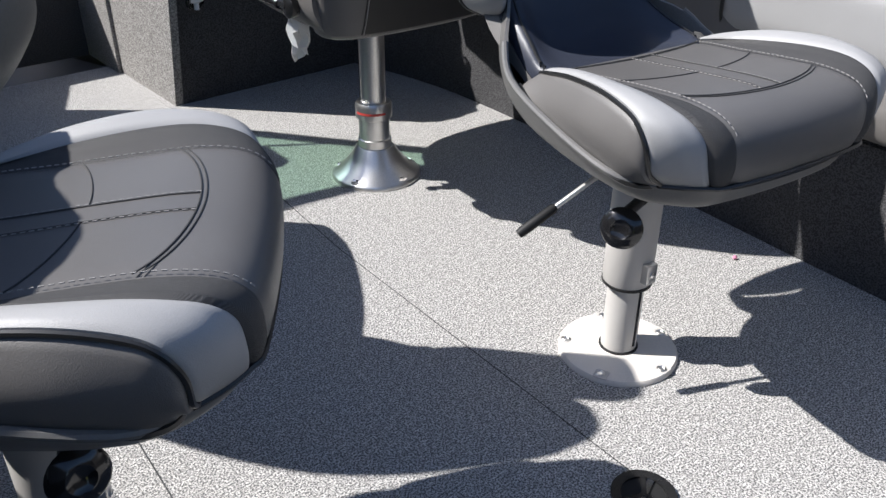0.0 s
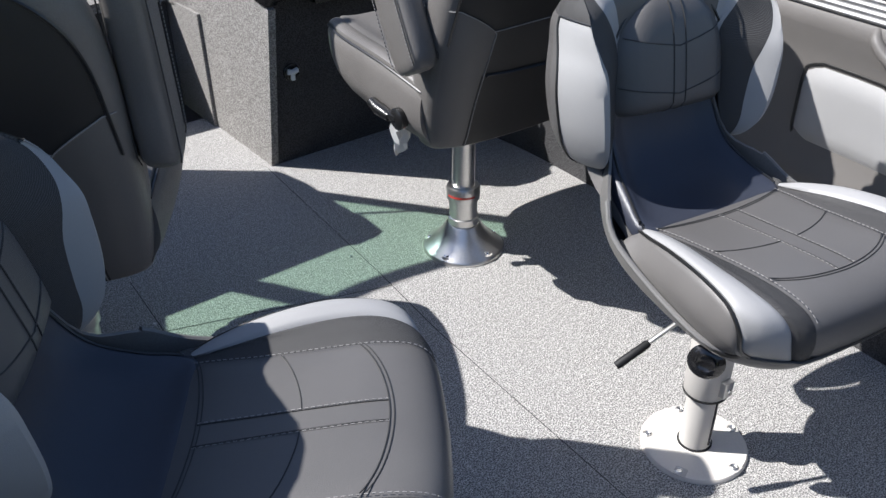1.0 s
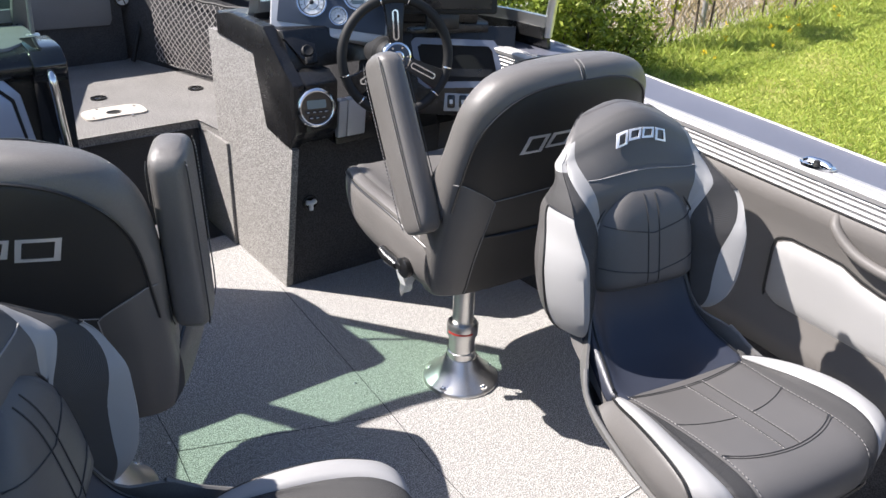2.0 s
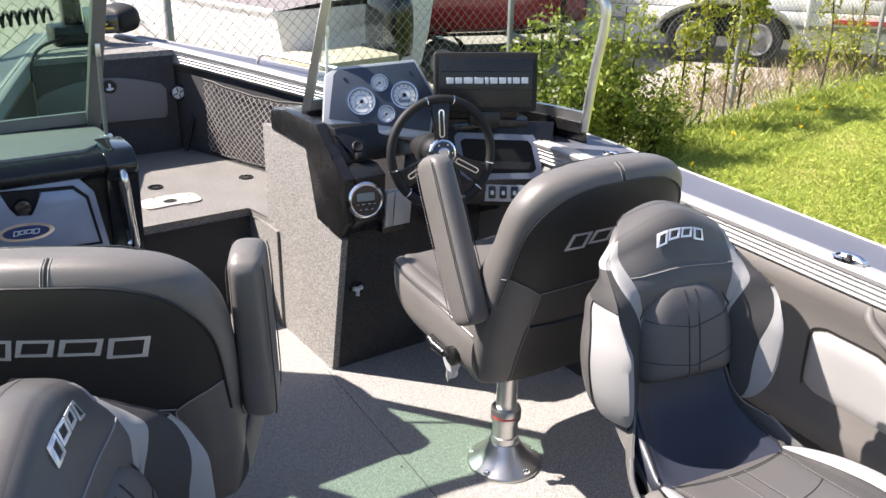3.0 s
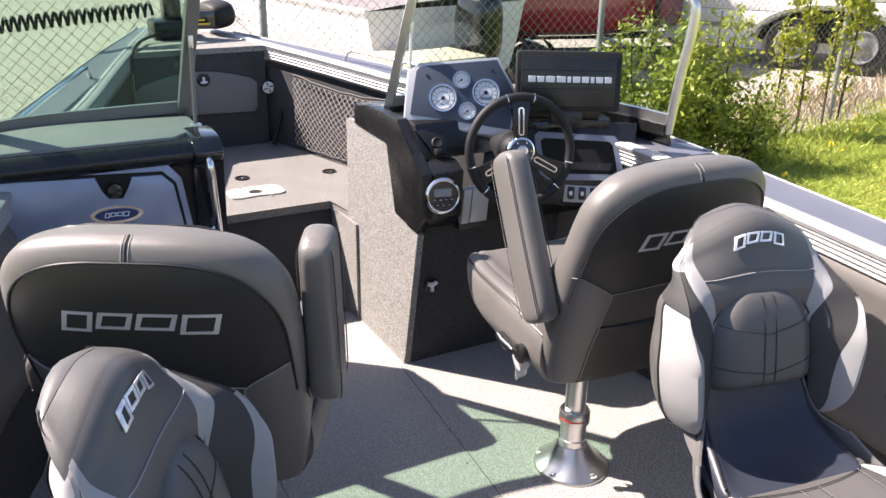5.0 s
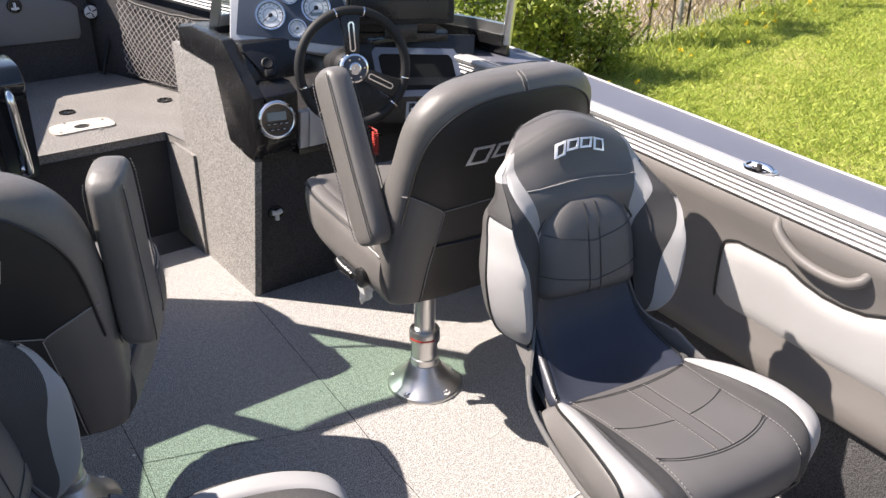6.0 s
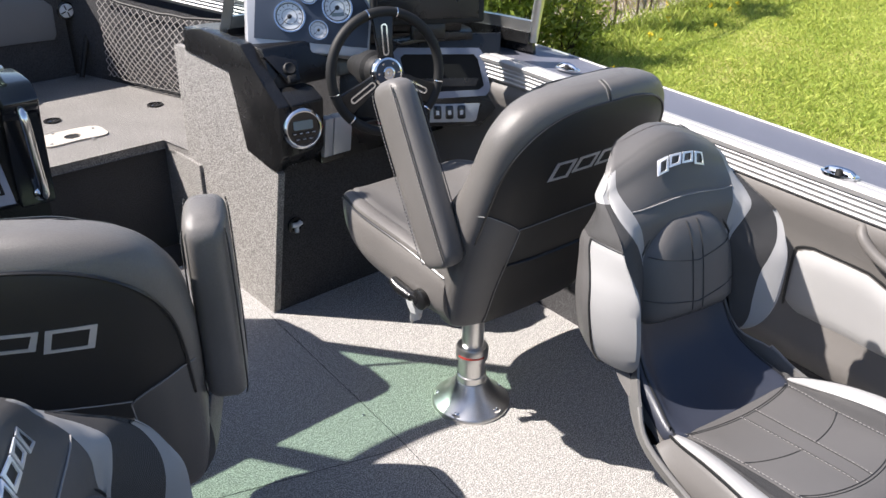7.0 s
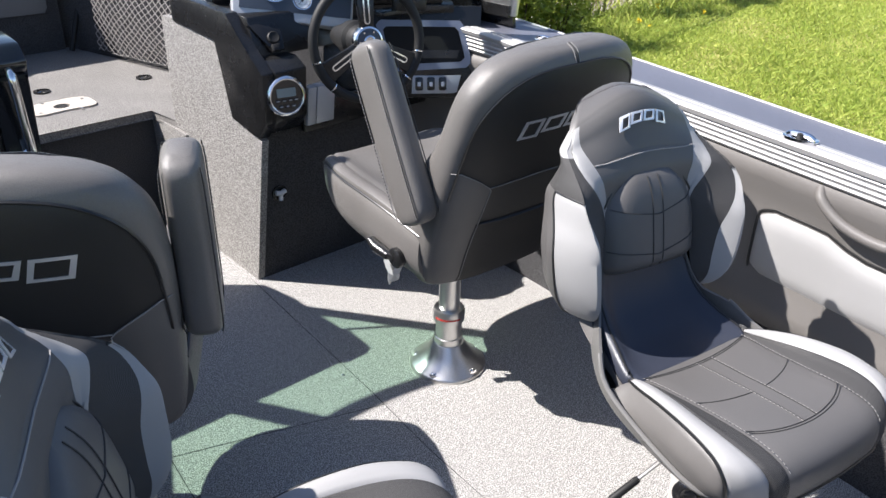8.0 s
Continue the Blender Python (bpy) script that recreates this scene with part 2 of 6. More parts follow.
def prism(poly, axis_from, axis_to, axis="x", r=0.0):
    """A solid of the outline poly, drawn in the plane across the axis, from one place on that axis to another."""
    bm = bmesh.new()

    def at(p, a):
        return {"x": (a, p[0], p[1]), "y": (p[0], a, p[1]), "z": (p[0], p[1], a)}[axis]
    lo = [bm.verts.new(at(p, axis_from)) for p in poly]
    hi = [bm.verts.new(at(p, axis_to)) for p in poly]
    n = len(poly)
    bm.faces.new(hi)
    bm.faces.new(lo[::-1])
    for i in range(n):
        bm.faces.new((lo[i], lo[(i + 1) % n], hi[(i + 1) % n], hi[i]))
    if r:
        bmesh.ops.bevel(bm, geom=bm.edges[:], offset=r, segments=2, profile=0.5, affect="EDGES")
    return bm


def sheet(rows, thick=0.0):
    """A quad sheet through a grid of points."""
    bm = bmesh.new()
    vs = [[bm.verts.new(p) for p in row] for row in rows]
    for a, b in zip(vs, vs[1:]):
        for i in range(len(a) - 1):
            bm.faces.new((a[i], a[i + 1], b[i + 1], b[i]))
    if thick:
        bmesh.ops.recalc_face_normals(bm, faces=bm.faces)
        bmesh.ops.solidify(bm, geom=bm.faces[:], thickness=thick)
    return bm


def fabric(rows, nu=5, nv=4):
    """A smooth surface through rows of key points: returns the dense grid, with nu steps between keys and nv between rows."""
    across = [spline(r, nu) for r in rows]
    cols = [spline([r[i] for r in across], nv) for i in range(len(across[0]))]
    return [[c[j] for c in cols] for j in range(len(cols[0]))]


def panel(grid, i0, i1, tuck=0.004, j0=0, j1=None, back=0.012):
    """One sewn panel of a padded surface, columns i0 to i1: its edges are tucked in along the seams and it has a rim behind."""
    rows = [row[i0:i1 + 1] for row in grid[j0:(j1 + 1 if j1 is not None else None)]]
    nr, nc = len(rows), len(rows[0])
    nrm = []
    for j in range(nr):
        line = []
        for i in range(nc):
            du = rows[j][min(i + 1, nc - 1)] - rows[j][max(i - 1, 0)]
            dv = rows[min(j + 1, nr - 1)][i] - rows[max(j - 1, 0)][i]
            n_ = du.cross(dv)
            line.append(n_.normalized() if n_.length > 1e-9 else Vector((0, 0, 1)))
        nrm.append(line)
    out = [[p.copy() for p in r] for r in rows]
    for j in range(nr):
        for i in range(nc):
            if j in (0, nr - 1) or i in (0, nc - 1):
                out[j][i] -= nrm[j][i] * tuck
    bm = sheet(out)
    rim = [e for e in bm.edges if e.is_boundary]
    ext = bmesh.ops.extrude_edge_only(bm, edges=rim)["geom"]
    bm.verts.index_update()
    loop = {}
    for j in range(nr):
        for i in range(nc):
            if j in (0, nr - 1) or i in (0, nc - 1):
                loop[tuple(round(c, 5) for c in out[j][i])] = nrm[j][i]
    for v in ext:
        if isinstance(v, bmesh.types.BMVert):
            v.co -= loop.get(tuple(round(c, 5) for c in v.co), Vector((0, 0, 0))) * back
    return bm


def stitch(pts, r=0.0011, up=0.0008, smooth=0):
    return tube([Vector(p) + Vector((0, 0, up)) for p in pts], r, 5, smooth)


def dashes(pts, r=0.0009, dash=0.0055, gap=0.0040):
    """A sewn line of single stitches along pts, one mesh."""
    pts = spline(pts, 8)
    bm = bmesh.new()
    want, gone, start = True, 0.0, pts[0]
    run = [pts[0]]
    for a, b in zip(pts, pts[1:]):
        left = (b - a).length
        at = a
        while left > 1e-7:
            step = min(left, (dash if want else gap) - gone)
            at = at + (b - a).normalized() * step
            left -= step
            gone += step
            if want:
                run.append(at.copy())
            if gone >= (dash if want else gap) - 1e-7:
                if want and len(run) > 1:
                    d = (run[-1] - run[0]).normalized()
                    u = d.orthogonal().normalized() * r
                    w = d.cross(u)
                    ends = [[bm.verts.new(q + c * u + e * w) for c, e in ((1, 0), (0, 1), (-1, 0), (0, -1))] for q in (run[0], run[-1])]
                    for k in range(4):
                        bm.faces.new((ends[0][k], ends[0][(k + 1) % 4], ends[1][(k + 1) % 4], ends[1][k]))
                    bm.faces.new(ends[0])
                    bm.faces.new(ends[1])
                want, gone = not want, 0.0
                run = [at.copy()]
    return bm


def mirror_row(half):
    """Keys from the middle to the right become keys from left to right."""
    return [(-x, y, z) for x, y, z in half[:0:-1]] + list(half)


def bars(width, height, slant=0.25):
    """A row of four plain slanted hollow blocks, standing for a badge: drawn in x and y, one mesh."""
    out, x = None, -width / 2
    w = height * 0.14
    for part_w, tall in ((0.20, 1.0), (0.22, 0.82), (0.25, 0.82), (0.24, 1.0)):
        x1, y0 = x + width * part_w, height * (1 - tall)
        b = slant * height
        o = [(x, y0), (x1, y0), (x1 + b, height), (x + b, height)]
        i_ = [(x + w * 1.5, y0 + w), (x1 - w * 1.1, y0 + w), (x1 + b - w * 1.5, height - w), (x + b + w * 1.1, height - w)]
        q = frame_slab(o, i_, 0, 0.004)
        out = joined(out, q) if out else q
        x = x1 + width * 0.03
    return out

# ---- the boat: hull, floor, decks ----
MID = 0.90


def along(table, y):
    """Smooth value at y from (y, value) pairs."""
    if y <= table[0][0]:
        return table[0][1]
    for (a, va), (b, vb) in zip(table, table[1:]):
        if y <= b:
            t = (y - a) / (b - a)
            return va + (vb - va) * t
    return table[-1][1]


INNER = [(-1.2, 1.74), (-0.2, 1.81), (0.7, 1.894), (1.0, 1.925), (1.6, 1.995), (2.1, 2.035), (2.5, 2.02), (3.0, 1.86), (3.6, 1.60), (4.4, 1.34), (5.0, 1.14), (5.5, 0.95)]
SHEER = [(-1.2, 0.92), (2.1, 0.92), (2.8, 0.96), (3.6, 1.02), (4.4, 1.06), (5.5, 1.10)]
DECK = [(-1.2, 0.225), (1.0, 0.24), (2.1, 0.27), (2.6, 0.30), (3.6, 0.26), (5.5, 0.10)]


def inner(y):
    k = [along(INNER, y + d) for d in (-0.25, -0.12, 0, 0.12, 0.25)]
    return sum(k) / 5


def sheer(y):
    return sum(along(SHEER, y + d) for d in (-0.3, 0, 0.3)) / 3


def strip(y0, y1, keys, side=1, step=0.1, solid=0.0):
    """A long piece of the hull: keys are (out from the inner edge, height, whether from the sheer) at each y."""
    rows = []
    n = max(2, int(round((y1 - y0) / step)) + 1)
    for i in range(n):
        y = y0 + (y1 - y0) * i / (n - 1)
        row = []
        for dx, z, rel in keys:
            x = inner(y) + (dx if dx < 10 else along(DECK, y) + dx - 20)
            if side < 0:
                x = 2 * MID - x - 0.13 * min(1, max(0, (2.6 - y) / 0.6))
            row.append((x, y, z + (sheer(y) if rel else 0)))
        rows.append(row)
    return sheet(rows, solid)


def arc_keys(x, z0, z1, out, n=6):
    """A half-round rib bulging inwards."""
    return [(x - out * math.sin(math.pi * k / n), z0 + (z1 - z0) * k / n, True) for k in range(n + 1)]


RIBS = []
for k in range(4):
    RIBS += arc_keys(0.0, -0.080 + 0.0150 * k, -0.080 + 0.0150 * k + 0.0105, 0.0045)
for side, word in ((1, "starboard"), (-1, "port")):
    hull = thing("hull_" + word, Matrix.Identity(4), "blue-grey painted aluminium boat hull side with ribbed rail", "boat hull", kind="structure")
    part("rail", strip(-1.2, 5.45, [(0.02, -0.095, True)] + RIBS + [(-0.008, -0.02, True), (-0.012, -0.006, True), (-0.006, 0.0, True), (0.018, 0.002, True), (0.020, -0.002, True), (0.024, -0.002, True), (0.026, 0.002, True), (0.042, 0.002, True), (0.045, -0.003, True)], side, 0.06), RAIL, hull, "ribbed clear-anodised aluminium gunwale rail")
    part("gunwale", strip(-1.2, 5.45, [(0.045, -0.004, True), (20 - 0.03, -0.014, True), (20 - 0.005, -0.012, True)], side), PAINT, hull, "blue-grey metallic painted gunwale top")
    part("rub_rail", strip(-1.2, 5.45, [(20 - 0.005, -0.012, True), (20 - 0.003, -0.008, True), (20 + 0.004, -0.009, True), (20 + 0.008, -0.02, True), (20 + 0.004, -0.06, True)], side), RAIL, hull, "bright aluminium rub rail")
    part("outer_plate", strip(-1.2, 5.45, [(20 + 0.002, -0.05, True), (20 - 0.03, -0.4, True), (20 - 0.10, 0.1, False), (0.0, -0.25, False), (-0.5, -0.42, False)], side), PAINT, hull)
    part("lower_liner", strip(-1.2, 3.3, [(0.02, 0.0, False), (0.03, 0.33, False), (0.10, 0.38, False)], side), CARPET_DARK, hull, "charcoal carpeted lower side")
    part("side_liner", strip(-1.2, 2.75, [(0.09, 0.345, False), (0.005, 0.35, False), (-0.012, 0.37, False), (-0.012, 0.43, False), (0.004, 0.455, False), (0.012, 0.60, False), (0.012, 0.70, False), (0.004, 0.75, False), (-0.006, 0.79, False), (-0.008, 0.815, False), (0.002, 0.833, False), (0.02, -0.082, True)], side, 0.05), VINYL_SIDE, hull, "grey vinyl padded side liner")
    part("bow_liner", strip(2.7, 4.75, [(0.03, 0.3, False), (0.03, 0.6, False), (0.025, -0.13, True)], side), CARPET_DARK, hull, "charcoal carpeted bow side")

floor = tagged(new("floor"), "pale grey loop-pile vinyl cockpit floor", "floor", kind="structure")
rows = []
for i in range(46):
    y = -1.2 + i * 0.1
    w = inner(y) + 0.04 - MID
    rows.append([(MID + w * (k / 10 - 1) - (0.13 * min(1, max(0, (2.6 - y) / 0.6)) * max(0, 1 - k / 10)), y, 0) for k in range(21)])
part("floor_covering", sheet(rows), FLOOR, floor)
transom = solo("wall_aft", box(MID - 0.86, MID + 0.86, -1.24, -1.18, -0.3, 0.9, 0.01), CARPET_DARK, "charcoal carpeted transom wall", "wall", kind="structure")

# bow deck, its front face, the bow wall and the casting deck
bow = tagged(new("bow_deck"), "grey carpeted raised bow deck", "deck", kind="structure")


def deck_outline(pts_aft, y1, inset):
    n = 10
    y0s, y0p = pts_aft[-1][1], pts_aft[0][1]
    right = [(inner(y0s + (y1 - y0s) * k / n) + inset, y0s + (y1 - y0s) * k / n) for k in range(n + 1)]
    left = [(2 * MID - inner(y0p + (y1 - y0p) * k / n) - inset, y0p + (y1 - y0p) * k / n) for k in range(n + 1)]
    return pts_aft[1:-1] + right + left[::-1]


part("deck_top", slab(deck_outline([(0, 3.17), (0.5, 3.17), (0.5, 3.48), (1.19, 3.48), (1.22, 3.17), (1.9, 3.17)], 4.7, 0.02), 0.462, 0.50, 0.008), CARPET_MID, bow)
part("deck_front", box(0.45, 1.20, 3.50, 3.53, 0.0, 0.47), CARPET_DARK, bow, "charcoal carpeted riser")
part("deck_side", box(1.195, 1.225, 3.19, 3.50, 0.0, 0.47), CARPET, bow)
bow_wall = tagged(new("bow_wall"), "charcoal carpeted bow locker wall", "wall", kind="structure")
part("wall_panel", prism([(MID - inner(4.66) + MID, 0.45), (inner(4.66), 0.45), (inner(4.66), sheer(4.66) - 0.01), (MID - inner(4.66) + MID, sheer(4.66) - 0.01)], 4.63, 4.68, "y"), CARPET_DARK, bow_wall)
cast = tagged(new("casting_deck"), "grey carpeted casting deck at the bow", "deck", kind="structure")
rows = []
for i in range(12):
    y = 4.62 + i * 0.075
    w = max(0.02, inner(y) + 0.01 - MID)
    rows.append([(MID + w * (k / 5 - 1), y, sheer(y) - 0.006) for k in range(11)])
part("deck_top", sheet(rows, 0.03), CARPET, cast)

# ---- seats ----


def pick(grid, u, v):
    """The place on a dense surface at fractions u across and v along."""
    j, i = v * (len(grid) - 1), u * (len(grid[0]) - 1)
    j0, i0 = min(int(j), len(grid) - 2), min(int(i), len(grid[0]) - 2)
    a, b = j - j0, i - i0
    return (grid[j0][i0] * (1 - a) + grid[j0 + 1][i0] * a) * (1 - b) + (grid[j0][i0 + 1] * (1 - a) + grid[j0 + 1][i0 + 1] * a) * b


def dense(levels, n=5):
    """The same levels, closer together along a smooth curve."""
    if len(levels) > 24:
        return levels
    sm = spline([(z, w, y) for z, w, y, f, b in levels], n)
    sd = spline([(f, b, 0) for z, w, y, f, b in levels], n)
    return [(a[0], a[1], a[2], c[0], c[1]) for a, c in zip(sm, sd)]


def body(levels, p_front=3.0, p_back=2.6, n=40):
    """A padded upright body: levels of (z, half-width, y of the middle, depth to the front, depth to the back)."""
    bm = bmesh.new()
    rings = []
    for z, w, y, f, b in dense(levels):
        ring = []
        for k in range(n):
            a = 2 * math.pi * k / n
            c, s = math.cos(a), math.sin(a)
            p = p_front if s > 0 else p_back
            ring.append(bm.verts.new((w * math.copysign(abs(c) ** (2 / p), c), y + (f if s > 0 else b) * math.copysign(abs(s) ** (2 / p), s), z)))
        rings.append(ring)
    for a, b in zip(rings, rings[1:]):
        for k in range(n):
            bm.faces.new((a[k], a[(k + 1) % n], b[(k + 1) % n], b[k]))
    bm.faces.new(rings[0])
    bm.faces.new(rings[-1])
    return bm


def level_at(levels, z):
    k = max(0, min(len(levels) - 2, sum(1 for l in levels if l[0] <= z) - 1))
    a, b = levels[k], levels[k + 1]
    t = min(1, max(0, (z - a[0]) / (b[0] - a[0])))
    return [a[i] + (b[i] - a[i]) * t for i in range(5)]


def on_body(levels, x, z, front=True, p=3.0, off=0.0):
    """The place on the front or back of such a body."""
    _, w, y, f, b = level_at(levels, z)
    e = max(0.0, 1 - (min(abs(x), w * 0.995) / w) ** p) ** (1 / p)
    return Vector((x, y + f * e + off, z)) if front else Vector((x, y - b * e - off, z))


def overlay(levels, zs, left, right, front=True, p=3.0, off=0.004, puff=0.0, n=10):
    """A sewn panel over a body between x = left(z) and right(z)."""
    grid = []
    for j, z in enumerate(zs):
        v = j / (len(zs) - 1)
        row = []
        for i in range(n + 1):
            u = i / n
            x = left(z) + (right(z) - left(z)) * u
            row.append(on_body(levels, x, z, front, p, off + puff * (1 - (2 * u - 1) ** 4) * (1 - (2 * v - 1) ** 4)))
        grid.append(row)
    return grid


# the fishing seats: a bucket on an adjustable post


def fishing_seat(m, label, turn, back_turn, back_x, back_y):
    seat = thing("fishing_seat", m, label, "boat seat", "fishing seats")
    # pedestal
    part("floor_plate", lathe([(0.122, 0), (0.122, 0.006), (0.118, 0.011), (0.06, 0.014), (0.045, 0.016)], 48), CREAM, seat, "round ivory metal floor plate")
    part("post", lathe([(0.036, 0.01), (0.036, 0.30)], 32), SLEEVE, seat, "silver-grey metal post")
    part("post_collar", lathe([(0.040, 0.014), (0.040, 0.019), (0.037, 0.02)], 32), RUBBER, seat)
    part("sleeve", lathe([(0.046, 0.175), (0.048, 0.178), (0.048, 0.40), (0.046, 0.405)], 32), SLEEVE, seat, "silver-grey height sleeve")
    part("sleeve_ring", lathe([(0.047, 0.170), (0.0495, 0.172), (0.0495, 0.177), (0.047, 0.178)], 32), RUBBER, seat)
    part("swivel", lathe([(0.045, 0.385), (0.052, 0.39), (0.052, 0.42), (0.07, 0.45), (0.07, 0.478)], 32), SLEEVE, seat)
    part("slot", moved(box(-0.003, 0.003, -0.002, 0.002, 0.03, 0.16), pose(0, 0, 0, 0, 0, 12) @ pose(0, 0.0355, 0)), BLACK, seat)
    clamp = part("clamp", moved(box(-0.014, 0.014, -0.006, 0.012, 0.192, 0.235, 0.003), pose(0, 0, 0, 0, 0, 6) @ pose(0, 0.048, 0)), BRUSHED, seat)
    part("screw", moved(lathe([(0.006, 0), (0.006, 0.002), (0.003, 0.004)], 10), pose(0, 0, 0, 0, 0, 6) @ pose(0, 0.06, 0.213, -90)), CHROME, clamp)
    for k in range(5):
        a = radians(72 * k + 32)
        at = Matrix.Translation((0.107 * math.cos(a), 0.107 * math.sin(a), 0.0105))
        bolt = part("bolt", moved(lathe([(0.0105, 0), (0.0105, 0.003), (0.007, 0.005), (0.005, 0.003)], 12), at), BRUSHED, seat)
        part("bolt_recess", moved(slab(rounded(-0.014, 0.014, -0.011, 0.017, 0.004, 2), 0, 0.0022, 0.0008, 1), at @ pose(0, 0, 0, 0, 0, math.degrees(a))), SLEEVE, bolt)
    swivel = pose(0, 0, 0, 0, 0, turn)
    tilt = pose(back_x, back_y, 0, 0, 0, back_turn) @ pose(0, 0.02, 0.455, 4) @ pose(0, 0, -0.47) @ Matrix.Diagonal((1.08, 1.04, 1, 1))

    def soft(name, bm, mat_, lab=""):
        return part(name, moved(bm, tilt), mat_, seat, lab)

    def upper(name, bm, mat_, lab=""):
        return part(name, moved(bm, swivel), mat_, seat, lab)
    # shell
    sh = [mirror_row(r) for r in (
        [(0, 0.304, 0.524), (0.10, 0.298, 0.524), (0.15, 0.284, 0.525), (0.194, 0.250, 0.528)],
        [(0, 0.276, 0.490), (0.10, 0.272, 0.490), (0.165, 0.258, 0.494), (0.226, 0.226, 0.533)],
        [(0, 0.20, 0.478), (0.12, 0.20, 0.480), (0.214, 0.185, 0.492), (0.262, 0.18, 0.544)],
        [(0, 0.03, 0.474), (0.12, 0.03, 0.478), (0.218, 0.03, 0.502), (0.257, 0.04, 0.566)],
        [(0, -0.11, 0.494), (0.12, -0.11, 0.498), (0.204, -0.11, 0.524), (0.240, -0.09, 0.596)],
        [(0, -0.21, 0.56), (0.11, -0.21, 0.562), (0.182, -0.20, 0.582), (0.212, -0.15, 0.640)],
        [(0, -0.285, 0.68), (0.10, -0.28, 0.68), (0.14, -0.265, 0.68), (0.162, -0.215, 0.68)],
        [(0, -0.33, 0.82), (0.09, -0.325, 0.82), (0.115, -0.31, 0.82), (0.13, -0.265, 0.80)])]
    gs = fabric(sh, 4, 4)
    upper("shell", sheet(gs, 0.006), SHELL, "grey moulded plastic bucket shell")
    for i in (0, -1):
        upper("shell_rim", tube([r[i] for r in gs[:21]], 0.006, 8), SHELL)
    # cushion: rows from the back to the front edge, keys across are the centre, the seams, the crest, the piping and the underside
    rows = [mirror_row(r) for r in (
        [(0, -0.085, 0.600), (0.168, -0.085, 0.602), (0.176, -0.082, 0.604), (0.183, -0.080, 0.606), (0.189, -0.077, 0.604), (0.206, -0.085, 0.596), (0.222, -0.090, 0.584)],
        [(0, -0.03, 0.612), (0.160, -0.03, 0.614), (0.176, -0.03, 0.620), (0.196, -0.03, 0.627), (0.211, -0.028, 0.621), (0.228, -0.03, 0.594), (0.240, -0.03, 0.572)],
        [(0, 0.05, 0.622), (0.153, 0.05, 0.624), (0.188, 0.05, 0.638), (0.214, 0.05, 0.648), (0.232, 0.05, 0.640), (0.252, 0.05, 0.598), (0.252, 0.05, 0.558)],
        [(0, 0.14, 0.633), (0.151, 0.14, 0.635), (0.202, 0.14, 0.650), (0.230, 0.14, 0.658), (0.250, 0.139, 0.649), (0.268, 0.137, 0.598), (0.258, 0.135, 0.545)],
        [(0, 0.222, 0.640), (0.151, 0.218, 0.641), (0.206, 0.212, 0.652), (0.236, 0.210, 0.655), (0.258, 0.205, 0.641), (0.270, 0.200, 0.592), (0.256, 0.192, 0.537)],
        [(0, 0.280, 0.634), (0.150, 0.275, 0.634), (0.200, 0.264, 0.640), (0.238, 0.258, 0.638), (0.262, 0.234, 0.627), (0.267, 0.226, 0.580), (0.246, 0.216, 0.532)],
        [(0, 0.312, 0.610), (0.146, 0.305, 0.610), (0.190, 0.291, 0.612), (0.232, 0.277, 0.608), (0.258, 0.249, 0.598), (0.259, 0.240, 0.566), (0.232, 0.228, 0.530)],
        [(0, 0.319, 0.570), (0.142, 0.312, 0.570), (0.182, 0.297, 0.570), (0.214, 0.280, 0.568), (0.246, 0.249, 0.560), (0.242, 0.242, 0.545), (0.214, 0.232, 0.528)],
        [(0, 0.310, 0.533), (0.138, 0.303, 0.533), (0.166, 0.292, 0.533), (0.192, 0.272, 0.533), (0.210, 0.246, 0.531), (0.208, 0.242, 0.529), (0.202, 0.236, 0.526)])]
    nu, nv = 6, 6
    g = fabric(rows, nu, nv)
    upper("seat_panel", panel(g, 5 * nu, 7 * nu), VINYL_SEAT, "charcoal vinyl centre panel")
    for i0 in (4, 7):
        upper("mesh_insert", panel(g, i0 * nu, (i0 + 1) * nu), WEAVE)
    for i0 in (2, 8):
        upper("bolster", panel(g, i0 * nu, (i0 + 2) * nu), VINYL_LIGHT, "pale grey vinyl bolster")
    for i0 in (0, 10):
        upper("side_panel", panel(g, i0 * nu, (i0 + 2) * nu), VINYL)
    for i0 in (2, 10):
        upper("piping", tube([row[i0 * nu] for row in g], 0.0035, 6), PIPING)
    for i0 in (0, 12):
        upper("piping", tube([row[i0 * nu] for row in g], 0.005, 6), PIPING)
    upper("front_piping", tube([g[-2][i] - Vector((0, 0, 0.002)) for i in range(nu, 11 * nu + 1)], 0.0035, 6), PIPING)

    def line(pts, mt=THREAD_DARK, r=0.0012):
        upper("stitching", stitch([pick(g, u, v) for u, v in pts], r), mt)
    for v0, bow_ in ((0.525, 0.07), (0.112, 0.055)):
        line([(0.4185 + 0.163 * k / 24, v0 - bow_ * (2 * k / 24 - 1) ** 2) for k in range(25)], r=0.0011)
        line([(0.4185 + 0.163 * k / 24, v0 + 0.012 - bow_ * (2 * k / 24 - 1) ** 2) for k in range(25)], THREAD_DARK, 0.0009)
    for s_ in (-1, 1):
        line([(0.5 + s_ * 0.0102, 0.115 + 0.41 * k / 20) for k in range(21)], THREAD_DARK, 0.0011)
        for u_, v_, mt_ in ((0.0116, 0.41, THREAD), (0.081, 0.72, THREAD)):
            upper("stitching", dashes([pick(g, 0.5 + s_ * u_, 0.03 + (0.085 if u_ < 0.05 else 0.0) + v_ * k / 40) + Vector((0, 0, 0.0012)) for k in range(41)], 0.0008), mt_)
